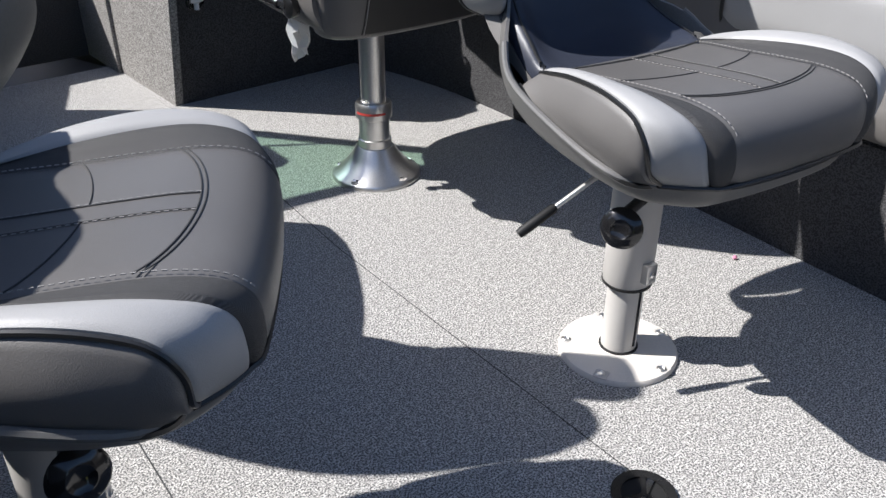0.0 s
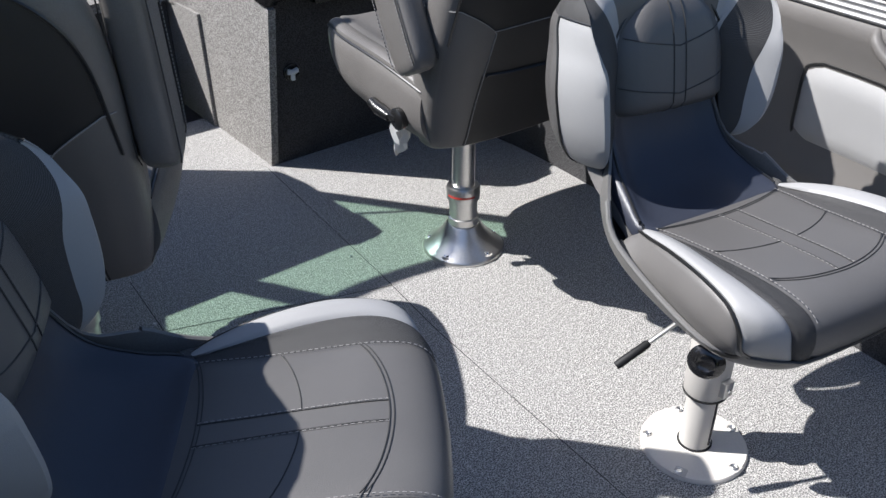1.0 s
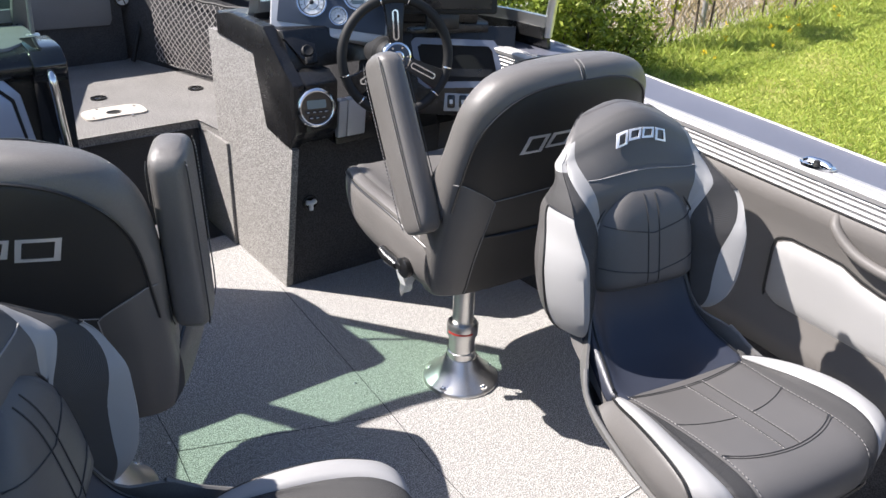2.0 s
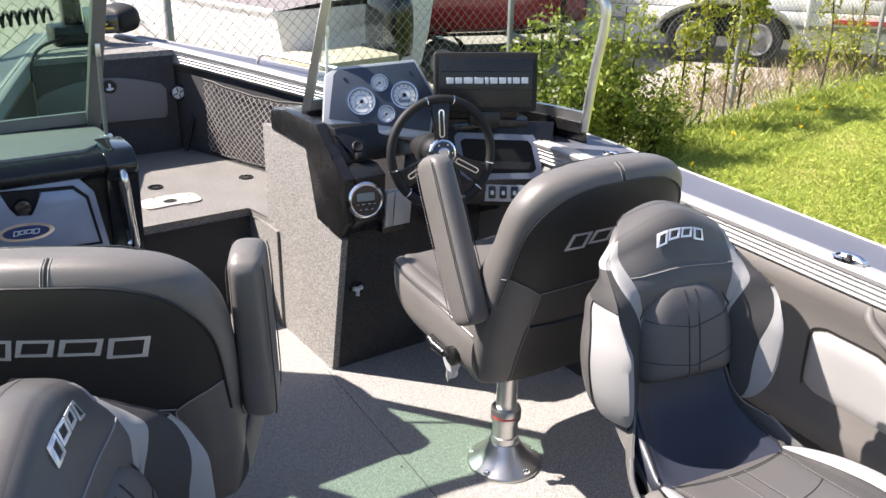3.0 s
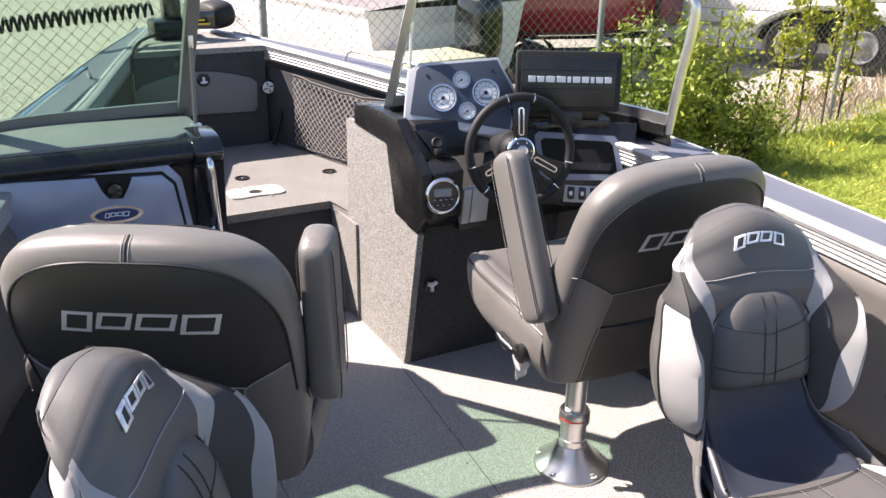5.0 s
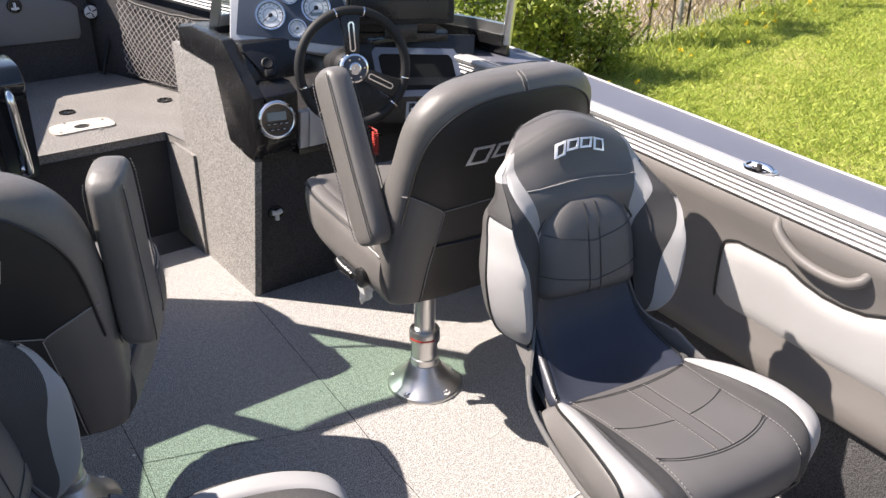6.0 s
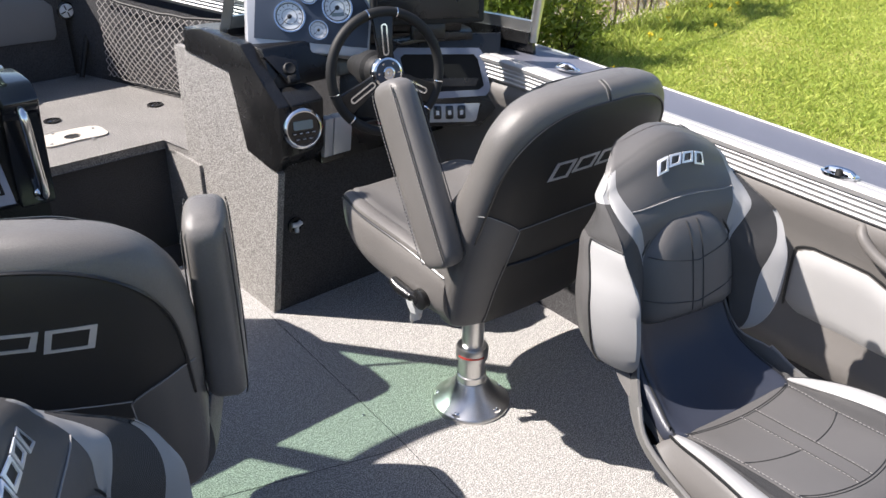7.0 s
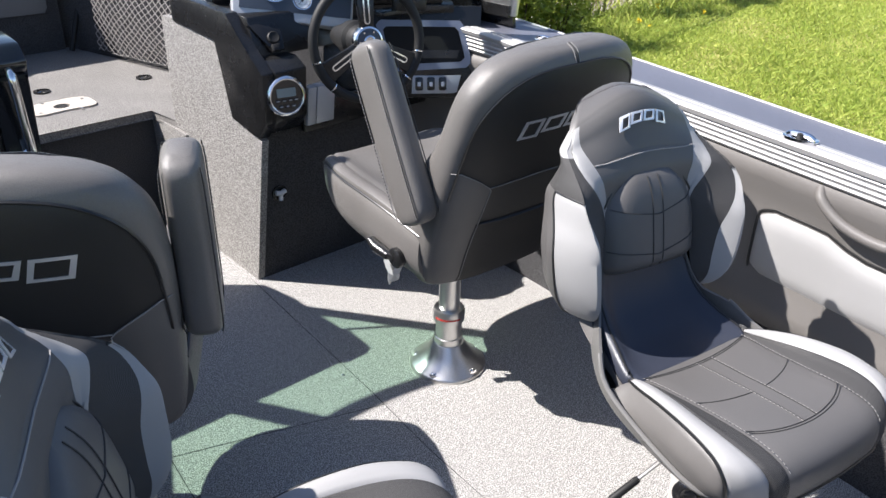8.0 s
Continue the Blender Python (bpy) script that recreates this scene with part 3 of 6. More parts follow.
        line([(0.5 + s_ * (0.0114 + 0.0696 * k / 12), 0.335 - 0.055 * (k / 12) ** 1.6) for k in range(13)], THREAD_DARK, 0.0010)
    # lower back
    lb = [mirror_row(r) for r in (
        [(0, -0.300, 0.86), (0.08, -0.298, 0.86), (0.118, -0.288, 0.86), (0.128, -0.320, 0.86)],
        [(0, -0.264, 0.74), (0.09, -0.262, 0.74), (0.139, -0.248, 0.74), (0.152, -0.278, 0.74)],
        [(0, -0.226, 0.67), (0.095, -0.222, 0.67), (0.147, -0.205, 0.672), (0.166, -0.235, 0.66)],
        [(0, -0.165, 0.626), (0.11, -0.160, 0.627), (0.162, -0.142, 0.634), (0.180, -0.162, 0.616)],
        [(0, -0.105, 0.609), (0.12, -0.100, 0.609), (0.178, -0.088, 0.613), (0.193, -0.100, 0.592)],
        [(0, -0.052, 0.606), (0.12, -0.052, 0.606), (0.170, -0.058, 0.606), (0.190, -0.075, 0.580)])]
    gl = fabric(lb, 5, 5)
    # the navy cast is shade and sky reflection put into the colour
    upper("lower_back", panel(gl, 0, len(gl[0]) - 1, 0.002), VINYL_SKY_SHADE, "dark vinyl lower back, coloured navy for shade and reflected sky")
    for i in (5, len(gl[0]) - 6):
        upper("piping", tube([row[i] for row in gl[:22]], 0.003, 6), PIPING)
    for i_ in (0, len(gl[0]) - 1):
        s_ = -1 if i_ == 0 else 1
        upper("lower_flank", sheet([[row[i_].lerp(Vector((s_ * (0.168 + 0.034 * min(1, k / 20)), row[i_].y - 0.03 + 0.02 * min(1, k / 20), row[i_].z - 0.012)), q / 4) for q in range(5)] for k, row in enumerate(gl[5:])]), VINYL)
    # upper back: each seam is a curve that leaves the outer edge and sweeps in towards the lumbar pad
    def zm(z):
        return float(np.interp(z, (0.692, 0.80, 0.86, 0.975, 1.03, 1.085, 1.13, 1.196), (0.686, 0.79, 0.85, 0.935, 0.992, 1.062, 1.118, 1.186)))
    keys = []
    for z, y, w, fwd, sa, sb, sc in (
            (1.196, -0.350, 0.094, 0.0, 0.86, 0.93, 0.96),
            (1.195, -0.322, 0.127, 0.0, 0.86, 0.93, 0.96),
            (1.188, -0.300, 0.141, 0.0, 0.87, 0.93, 0.96),
            (1.168, -0.281, 0.151, 0.0, 0.87, 0.93, 0.965),
            (1.140, -0.271, 0.160, 0.0, 0.83, 0.93, 0.968),
            (1.110, -0.266, 0.168, 0.006, 0.77, 0.915, 0.967),
            (1.080, -0.263, 0.176, 0.018, 0.69, 0.87, 0.965),
            (1.050, -0.260, 0.189, 0.034, 0.61, 0.79, 0.965),
            (1.015, -0.257, 0.202, 0.052, 0.54, 0.67, 0.955),
            (0.975, -0.254, 0.212, 0.070, 0.50, 0.55, 0.88),
            (0.925, -0.250, 0.221, 0.086, 0.49, 0.505, 0.78),
            (0.860, -0.248, 0.225, 0.092, 0.50, 0.515, 0.71),
            (0.795, -0.244, 0.218, 0.086, 0.53, 0.545, 0.70),
            (0.745, -0.240, 0.203, 0.066, 0.59, 0.61, 0.74),
            (0.708, -0.238, 0.183, 0.034, 0.68, 0.70, 0.80),
            (0.692, -0.240, 0.160, 0.004, 0.80, 0.82, 0.90)):
        w *= 1.045 + 0.055 * min(1.0, max(0.0, (z - 1.0) / 0.08))
        fwd *= 1.05
        y -= 0.026 * min(1.0, max(0.0, (z - 1.05) / 0.08))
        wrap = min(1.0, fwd / 0.05)
        half = []
        for x in (0.0, w * sa, w * sb, w * sc, w * (0.45 * sc + 0.55), w):
            f_ = min(1.0, max(0.0, (x - 0.095) / max(0.02, w - 0.105)))
            yy = y - 0.006 * min(1, x / 0.1) + fwd * (f_ * f_ * (3 - 2 * f_)) - (0.018 * min(1.0, 0.1 + (1.196 - z) / 0.05) + fwd * 0.35 + 0.062 * wrap if x == w else 0.0)
            yy -= (0.010 + 0.016 * min(1.0, max(0.0, (z - 1.09) / 0.06))) * min(1.0, 0.1 + (1.196 - z) / 0.05) * (1 - min(1, fwd / 0.05)) * max(0.0, (x / w - 0.6) / 0.4) ** 2
            half.append((x, yy, z))
        half.append((w * (0.80 + 0.12 * wrap), y - (0.074 + 0.040 * wrap) * min(1, 0.3 + (1.20 - z) / 0.06) + fwd * 0.2, z))
        drop_ = 0.075 * max(0, (z - 1.03) / 0.166)
        keys.append(mirror_row([(x, max(yy, -0.394) if z > 1.1 else yy, zm(zz) - drop_ * (min(x, 0.16) / 0.15) ** 2.2) for x, yy, zz in half]))
    nb, nr = 4, 4
    gb = fabric(keys, nb, nr)
    gb = [[Vector((-p.x, p.y, p.z)) for p in r[::-1]] for r in gb]

    def rowz(z):
        return min(range(len(gb)), key=lambda j: abs(gb[j][6 * nb].z - z))
    ja, jb, jc, jh = rowz(1.179), rowz(1.112), rowz(0.993), rowz(zm(1.085))
    soft("headrest_cap", panel(gb, 0, 12 * nb, 0.0008, 0, ja, 0.0025), VINYL_SEAT)
    soft("headrest", panel(gb, 5 * nb, 7 * nb, 0.0006, ja, jh, 0.0025), VINYL_SEAT, "charcoal vinyl headrest")
    soft("back_panel", panel(gb, 5 * nb, 7 * nb, 0.0012, jh, rowz(0.78), 0.003), VINYL_SEAT)
    for s_ in (-1, 1):
        def cols(a, b):
            return (6 - b, 6 - a) if s_ < 0 else (6 + a, 6 + b)
        for name_, a, b, j0, j1, mt, lab in (
                ("light_strip", 1, 2, ja, rowz(zm(0.955)), VINYL_LIGHT, "pale grey vinyl strip"),
                ("light_shoulder", 2, 6, ja, jb, VINYL_LIGHT, ""),
                ("woven_band", 2, 3, jb, None, WEAVE, "dark woven vinyl band"),
                ("woven_shoulder", 3, 6, jb, jc, WEAVE, ""),
                ("side_bolster", 3, 5, jc, None, VINYL_LIGHT, "pale grey side bolster"),
                ("bolster_flank", 5, 6, jc, None, VINYL_SEAT, "")):
            c0, c1 = cols(a, b)
            soft(name_, panel(gb, c0 * nb, c1 * nb, 0.0008, j0, j1, 0.0025), mt, lab)
        soft("piping", tube([r[(6 + 5 * s_) * nb] for r in gb[jc:]], 0.0026, 6), PIPING)
        soft("piping", tube([gb[jc][i] for i in range(*((nb, 3 * nb + 1) if s_ < 0 else (9 * nb, 11 * nb + 1)))], 0.0022, 6), PIPING)
    rear = []
    for r in gb:
        w_, y_ = r[-1].x - r[0].x, r[0].y
        rear.append([Vector((max(-w_ / 2, min(w_ / 2, p.x)) * 0.985, y_ - 0.004 - 0.022 * max(0.0, 1 - (2 * p.x / w_) ** 2) * min(1, 0.2 + abs(r[6 * nb].z - 1.2) / 0.1), p.z - (0.0 if abs(r[6 * nb].z - 1.186) > 0.03 else 0.003))) for p in r])
    soft("rear_cover", sheet(rear), VINYL_BACK, "black vinyl rear cover")
    soft("crown", sheet([[f_.lerp(r_, q / 5) + Vector((0, 0, 0.003 * math.sin(math.pi * q / 5))) for f_, r_ in zip(gb[0], rear[0])] for q in range(6)]), VINYL_SEAT)
    a_back = [(0.76, 0.16, -0.287, 0.045, 0.05), (0.85, 0.16, -0.288, 0.042, 0.05), (0.975, 0.15, -0.294, 0.042, 0.05), (1.06, 0.15, -0.300, 0.04, 0.05)]
    zs = [0.776 + 0.250 * k / 16 for k in range(17)]

    def arch(z):
        t = max(0.0, (z - 0.880) / 0.147)
        return 0.130 * math.sqrt(max(0.0, 1 - t * t)) + 0.004
    pad = overlay(a_back, zs, lambda z: arch(z), lambda z: -arch(z), True, off=0.016, puff=0.014, n=12)
    for r in pad:
        for p in r:
            p.y += 0.018 * max(0.0, (0.94 - p.z) / 0.185) ** 1.4 - 0.026 * max(0.0, (p.z - 0.90) / 0.126) ** 2
    for r in pad:
        for i_, back_ in ((0, 0.013), (1, 0.004), (11, 0.004), (12, 0.013)):
            r[i_].y -= back_
    for j_, back_ in ((0, 0.034), (1, 0.010)):
        for p in pad[j_]:
            p.y -= back_
            p.x *= 0.97
    soft("lumbar_pad", panel(pad, 0, 12, 0.006, back=0.05), VINYL_SEAT, "arched charcoal lumbar pad")
    soft("piping", tube([p + Vector((0, 0.003, 0)) for p in [r[0] for r in pad[2:]] + [r[-1] for r in pad[:1:-1]]], 0.0027, 6), PIPING)
    for u in (-0.014, 0.014):
        soft("stitching", stitch([pick(pad, 0.5 + u / (2 * arch(0.776 + 0.250 * (0.02 + 0.9 * v / 16))), 0.02 + 0.9 * v / 16) + Vector((0, 0.0006, 0)) for v in range(17)], 0.0013), THREAD_DARK)
    for v in (0.2, 0.58):
        soft("stitching", stitch([pick(pad, 0.04 + 0.92 * u / 16, v + 0.10 * abs(u / 8 - 1)) + Vector((0, 0.0006, 0)) for u in range(17)], 0.0013), THREAD_DARK)
    jz = jh
    soft("stitching", stitch([gb[jz][i] + Vector((0, 0.0045 - 0.006 * abs((i - 6 * nb) / nb) ** 4, -0.010 * (1 - ((i - 6 * nb) / nb) ** 2))) for i in range(5 * nb, 7 * nb + 1)], 0.0016), THREAD)
    blocks = bars(0.125, 0.027)
    for v in blocks.verts:
        z_ = 1.118 + v.co.y - 0.012 * (v.co.x / 0.06) ** 2
        near = [p_ for r_ in gb[:jh] for p_ in r_[4 * nb:8 * nb + 1]]
        far = [math.exp(-((p_.x + v.co.x) ** 2 + (p_.z - z_) ** 2) / 0.016 ** 2) for p_ in near]
        v.co = Vector((-v.co.x, sum(p_.y * k_ for p_, k_ in zip(near, far)) / sum(far) + 0.005 + 0.5 * v.co.z, z_))
    soft("badge", blocks, BADGE, "silver badge of plain slanted blocks")
    # lever and knob
    part("lever", tube([(0.02, 0.03, 0.472), (0.129, 0.022, 0.430), (0.215, 0.013, 0.382)], 0.005, 8), BRUSHED, seat, "thin metal release lever")
    part("lever_grip", tube([(0.200, 0.015, 0.390), (0.205, 0.014, 0.387), (0.262, 0.008, 0.355), (0.270, 0.007, 0.350)], [0.006, 0.009, 0.0095, 0.008], 10), RUBBER, seat)
    part("knob_arm", tube([(0.0, 0.045, 0.395), (0.095, 0.070, 0.372)], 0.011, 10), BLACK, seat)
    part("knob", moved(lathe([(0.012, -0.014), (0.03, -0.01), (0.038, 0), (0.032, 0.008), (0.018, 0.011), (0.012, 0.007)], 24), pose(0.108, 0.084, 0.357, 76, 0, 128)), GLOSS, seat, "black round clamp knob")
    return seat


# the helm seats: a wrap-round back, raised armrests, a bell-shaped base
B_BACK = [(0.475, 0.20, -0.09, 0.05, 0.06), (0.50, 0.228, -0.10, 0.09, 0.075), (0.62, 0.245, -0.135, 0.14, 0.078), (0.76, 0.256, -0.185, 0.17, 0.082), (0.85, 0.260, -0.217, 0.155, 0.085), (0.92, 0.262, -0.242, 0.115, 0.088), (0.98, 0.262, -0.262, 0.092, 0.09), (1.05, 0.257, -0.282, 0.080, 0.09), (1.10, 0.245, -0.295, 0.073, 0.088), (1.14, 0.220, -0.304, 0.066, 0.080), (1.165, 0.190, -0.309, 0.056, 0.068), (1.182, 0.145, -0.313, 0.044, 0.052), (1.192, 0.085, -0.315, 0.026, 0.030)]
B_BACK = dense(B_BACK)


def helm_seat(m, label, slide=0.0, drop=0.0, arm_lean=-9.0, aside=0.0, arm_up=0.0, arm_y=-0.12, badge_z=0.985, far_arm=0.0, near_lean=None, arm_len=1.0, arm_x=0.286, arm_wide=1.0):
    seat = thing("captain_chair", m, label, "boat seat", "helm seats")
    part("base", lathe([(0.130, 0), (0.130, 0.007), (0.124, 0.014), (0.098, 0.030), (0.070, 0.064), (0.057, 0.086), (0.052, 0.092)], 48), BRUSHED, seat, "polished aluminium bell base")
    for k in range(5):
        a = radians(72 * k + 206)
        bolt = part("bolt", moved(lathe([(0.010, 0.0), (0.010, 0.006), (0.006, 0.009), (0.004, 0.007)], 14), Matrix.Translation((0.107 * math.cos(a), 0.107 * math.sin(a), 0.016))), CHROME, seat)
        part("bolt_recess", moved(lathe([(0.017, -0.004), (0.017, 0.003), (0.013, 0.0032)], 18), Matrix.Translation((0.107 * math.cos(a), 0.107 * math.sin(a), 0.016))), SLEEVE, bolt)
    part("lower_sleeve", lathe([(0.048, 0.085), (0.048, 0.115), (0.044, 0.118), (0.044, 0.175), (0.052, 0.18), (0.053, 0.215), (0.048, 0.225)], 36), BRUSHED, seat)
    part("label_band", moved(sheet([[(0.0536 * math.cos(radians(a)), 0.0536 * math.sin(radians(a)), z) for a in range(-50, 51, 10)] for z in (0.196, 0.203)]), pose(0, 0, 0, 0, 0, 225)), RED, seat, "red warning label")
    for k in range(3):
        part("print_mark", moved(box(-0.006, 0.006, -0.0005, 0.0008, 0.0, 0.003 + 0.003 * (k % 2)), pose(0, 0, 0.128 + 0.016 * k, 0, 0, 205 + 12 * k) @ pose(0, -0.0445, 0)), PIPING, seat)
    part("tube", lathe([(0.0355, 0.2), (0.0355, 0.46 - drop)], 32), BRUSHED, seat, "polished metal seat tube")
    part("mount", moved(lathe([(0.05, 0.42), (0.055, 0.43), (0.055, 0.455), (0.09, 0.47), (0.09, 0.48)], 28), pose(0, 0, -drop)), BRUSHED, seat)
    part("slide_plate", box(-0.12, 0.12, -0.08 + slide, 0.2, 0.478 - drop, 0.498 - drop, 0.004), BLACK, seat)
    wide = pose(aside, slide, -drop) @ Matrix.Diagonal((1.15, 1, 1, 1))

    def soft(name, bm, mat_, lab=""):
        return part(name, moved(bm, wide), mat_, seat, lab)
    # cushion
    rows = [mirror_row(r) for r in (
        [(0, -0.12, 0.66), (0.12, -0.12, 0.66), (0.20, -0.12, 0.665), (0.236, -0.12, 0.65), (0.243, -0.12, 0.56), (0.22, -0.12, 0.50)],
        [(0, 0.05, 0.66), (0.12, 0.05, 0.665), (0.20, 0.05, 0.69), (0.24, 0.05, 0.675), (0.25, 0.05, 0.57), (0.22, 0.05, 0.50)],
        [(0, 0.25, 0.67), (0.12, 0.25, 0.675), (0.19, 0.25, 0.695), (0.232, 0.25, 0.68), (0.242, 0.24, 0.58), (0.21, 0.23, 0.505)],
        [(0, 0.38, 0.675), (0.11, 0.375, 0.678), (0.17, 0.37, 0.69), (0.207, 0.36, 0.675), (0.216, 0.34, 0.59), (0.19, 0.32, 0.515)],
        [(0, 0.43, 0.655), (0.1, 0.425, 0.656), (0.155, 0.415, 0.66), (0.19, 0.40, 0.652), (0.195, 0.375, 0.59), (0.18, 0.35, 0.53)],
        [(0, 0.435, 0.59), (0.1, 0.43, 0.59), (0.15, 0.415, 0.59), (0.175, 0.395, 0.585), (0.18, 0.37, 0.56), (0.17, 0.35, 0.535)],
        [(0, 0.40, 0.54), (0.1, 0.395, 0.54), (0.14, 0.385, 0.54), (0.165, 0.37, 0.54), (0.17, 0.36, 0.54), (0.16, 0.345, 0.535)])]
    nu = 5
    g = fabric([[(x * 1.04, y * 1.12 + 0.01, z) for x, y, z in r] for r in rows], nu, 5)
    soft("seat_panel", panel(g, 3 * nu, 7 * nu), VINYL)
    for i0 in (2, 7):
        soft("cushion_bolster", panel(g, i0 * nu, (i0 + 1) * nu), VINYL_TOP)
    for i0 in (0, 8):
        soft("cushion_side", panel(g, i0 * nu, (i0 + 2) * nu), VINYL_TOP)
    for i0 in (2, 8):
        soft("piping", tube([r[i0 * nu] for r in g], 0.0035, 6), PIPING)
    soft("cushion_base", slab(rounded(-0.20, 0.20, -0.10, 0.36, 0.06), 0.495, 0.515, 0.005), BLACK)
    # back
    soft("backrest", body(B_BACK), VINYL_TOP, "graphite vinyl wrap-round backrest")
    edge = [on_body(B_BACK, -0.9 * level_at(B_BACK, z)[1], z, True, 2.6, 0.001) for z in [0.70 + 0.484 * k / 28 for k in range(29)]]
    soft("piping", tube(edge + [Vector((-p.x, p.y, p.z)) for p in edge[::-1]], 0.0034, 6), PIPING)
    crown = [on_body(B_BACK, -0.72 * level_at(B_BACK, z)[1], z, True, 2.6, 0.002) for z in [0.98 + 0.208 * (1 - (1 - k / 20) ** 2) for k in range(21)]]
    soft("piping", tube(crown + [Vector((-q.x, q.y, q.z)) for q in crown[::-1]], 0.0042, 6), PIPING)
    zs = [0.80 + 0.349 * (1 - (1 - k / 26) ** 2.2) for k in range(27)]

    def dome(z):
        t = max(0.0, (z - 0.90) / 0.250)
        return 0.241 * max(0.0, 1 - t ** 3.0) ** (1 / 3.0) + 0.004
    gp = overlay(B_BACK, zs, lambda z: -dome(z), lambda z: dome(z), False, 2.6, 0.003, 0.0015, 16)
    soft("back_panel", panel(gp, 0, 16, 0.0015, back=0.004), VINYL_BACK, "black vinyl back panel")
    soft("piping", tube([r[0] for r in gp] + [r[-1] for r in gp[::-1]], 0.003, 6), PIPING)
    soft("stitching", stitch([on_body(B_BACK, 0.158 * (k / 12 - 1), 0.828 + 0.010 * math.cos(math.pi * (k / 12 - 1) / 2), False, 2.6, 0.006) for k in range(25)], 0.0014), THREAD)
    for name_, z0, z1, mt, lab in (("lower_panel", 0.70, 0.832, VINYL_LOW, "dark charcoal vinyl lower back"), ("pocket", 0.492, 0.706, VINYL_BACK, "black vinyl back pocket")):
        low = overlay(B_BACK, [z0 + (z1 - z0) * k / 10 for k in range(11)], lambda z: -0.160, lambda z: 0.160, False, 2.6, 0.005 if z0 > 0.6 else 0.008, 0.0, 24)
        soft(name_, panel(low, 0, 24, 0.001, back=0.005), mt, lab)
    soft("pocket_edge", tube([on_body(B_BACK, 0.150 * (k / 10 - 1), 0.706 - 0.006 * (1 - (k / 10 - 1) ** 2), False, 2.6, 0.009) for k in range(21)], 0.004, 6), PIPING)
    for s in (-1, 1):
        side_ = []
        for k in range(13):
            top_z = 0.822 + 0.066 * min(1.0, k / 10) ** 0.8
            row = []
            for j in range(13):
                z = 0.492 + (top_z - 0.492) * j / 12
                wide_ = 0.975 * level_at(B_BACK, z)[1]
                row.append(on_body(B_BACK, s * (0.155 + (wide_ - 0.155) * k / 12), z, False, 2.6, 0.0065 - 0.0062 * max(0.0, (k - 6) / 6)))
            side_.append(row if s < 0 else row[::-1])
        soft("flank_panel", panel(side_, 0, 12, 0.001, back=0.004), VINYL, "charcoal vinyl side panel")
        rim_line = [row[-1 if s < 0 else 0] for row in side_[::-1]] + (side_[0][::-1] if s < 0 else side_[0])
        soft("stitching", tube([p + Vector((0, -0.0012, 0)) for p in rim_line], 0.0013, 5), THREAD)
        lean = near_lean if near_lean is not None and s < 0 else arm_lean
        arm = body([(0.0, 0.022, 0.0, 0.035, 0.035), (0.012, 0.034, 0.0, 0.055, 0.055), (0.06, 0.037, 0.0, 0.07, 0.07), (0.25, 0.037, 0.004, 0.072, 0.072), (0.42, 0.036, 0.008, 0.07, 0.07), (0.465, 0.033, 0.01, 0.06, 0.06), (0.482, 0.02, 0.01, 0.03, 0.03)], 3.2, 3.2, 28)
        long_ = Matrix.Diagonal((1, 1, arm_len, 1))
        slim = Matrix.Diagonal((arm_wide, arm_wide, 1, 1))
        armrest = soft("armrest", moved(arm, pose(s * arm_x, arm_y, 0.70 + arm_up + (far_arm if s > 0 else 0.0), lean, 0, 0) @ long_ @ slim), VINYL_TOP, "raised graphite vinyl armrest")
        part("arm_bracket", moved(moved(box(-0.02, 0.02, -0.02, 0.02, -0.022, 0.022, 0.006), pose(s * 0.258, -0.11, 0.76)), wide), BLACK if s > 0 else BRUSHED, armrest)
        place = pose(s * arm_x, arm_y, 0.70 + arm_up + (far_arm if s > 0 else 0.0), lean, 0, 0) @ long_ @ slim
        for yy in (-0.055, 0.055):
            for xx in (-1, 1):
                seam = [(xx * 0.0325, yy * 0.93, 0.016), (xx * 0.0362, yy, 0.06), (xx * 0.0364, yy + 0.004, 0.25), (xx * 0.0354, yy + 0.008, 0.42), (xx * 0.0325, yy * 0.9 + 0.009, 0.466)]
                part("stitching", moved(moved(tube(seam, 0.0014, 5, 4), place), wide), THREAD_DARK, armrest)
                sewn = [(x + xx * 0.0012, y * 0.95, z) for x, y, z in seam]
                part("stitching", moved(moved(dashes(sewn, 0.0011), place), wide), THREAD, armrest)
        if s < 0:
            soft("recline_lever", tube([(s * 0.245, -0.04, 0.555), (s * 0.268, -0.04, 0.555), (s * 0.272, -0.01, 0.56), (s * 0.272, 0.03, 0.565)], 0.013, 8), BLACK, "black recline lever")
            soft("lever_hub", moved(lathe([(0.026, -0.012), (0.03, -0.004), (0.03, 0.008), (0.02, 0.014)], 20), pose(s * 0.262, -0.045, 0.556, 0, -90, 0)), BLACK)
            soft("lever_paddle", tube([(s * 0.272, -0.02, 0.556), (s * 0.276, 0.03, 0.562), (s * 0.276, 0.065, 0.572)], [0.014, 0.017, 0.013], 10), BLACK)
    b = bars(0.272, 0.050)
    for v in b.verts:
        v.co = on_body(B_BACK, v.co.x, badge_z + v.co.y - 0.028, False, 2.6, 0.0042 + 0.5 * v.co.z)
    soft("badge", b, BADGE, "silver badge of plain slanted blocks")
    for x_, mt, r_ in ((0.0, THREAD_DARK, 0.0022), (-0.006, THREAD, 0.001), (0.006, THREAD, 0.001)):
        soft("stitching", stitch([on_body(B_BACK, x_, 1.149 + 0.043 * k / 8, False, 2.6, 0.001) for k in range(9)], r_, 0), mt)
    return seat


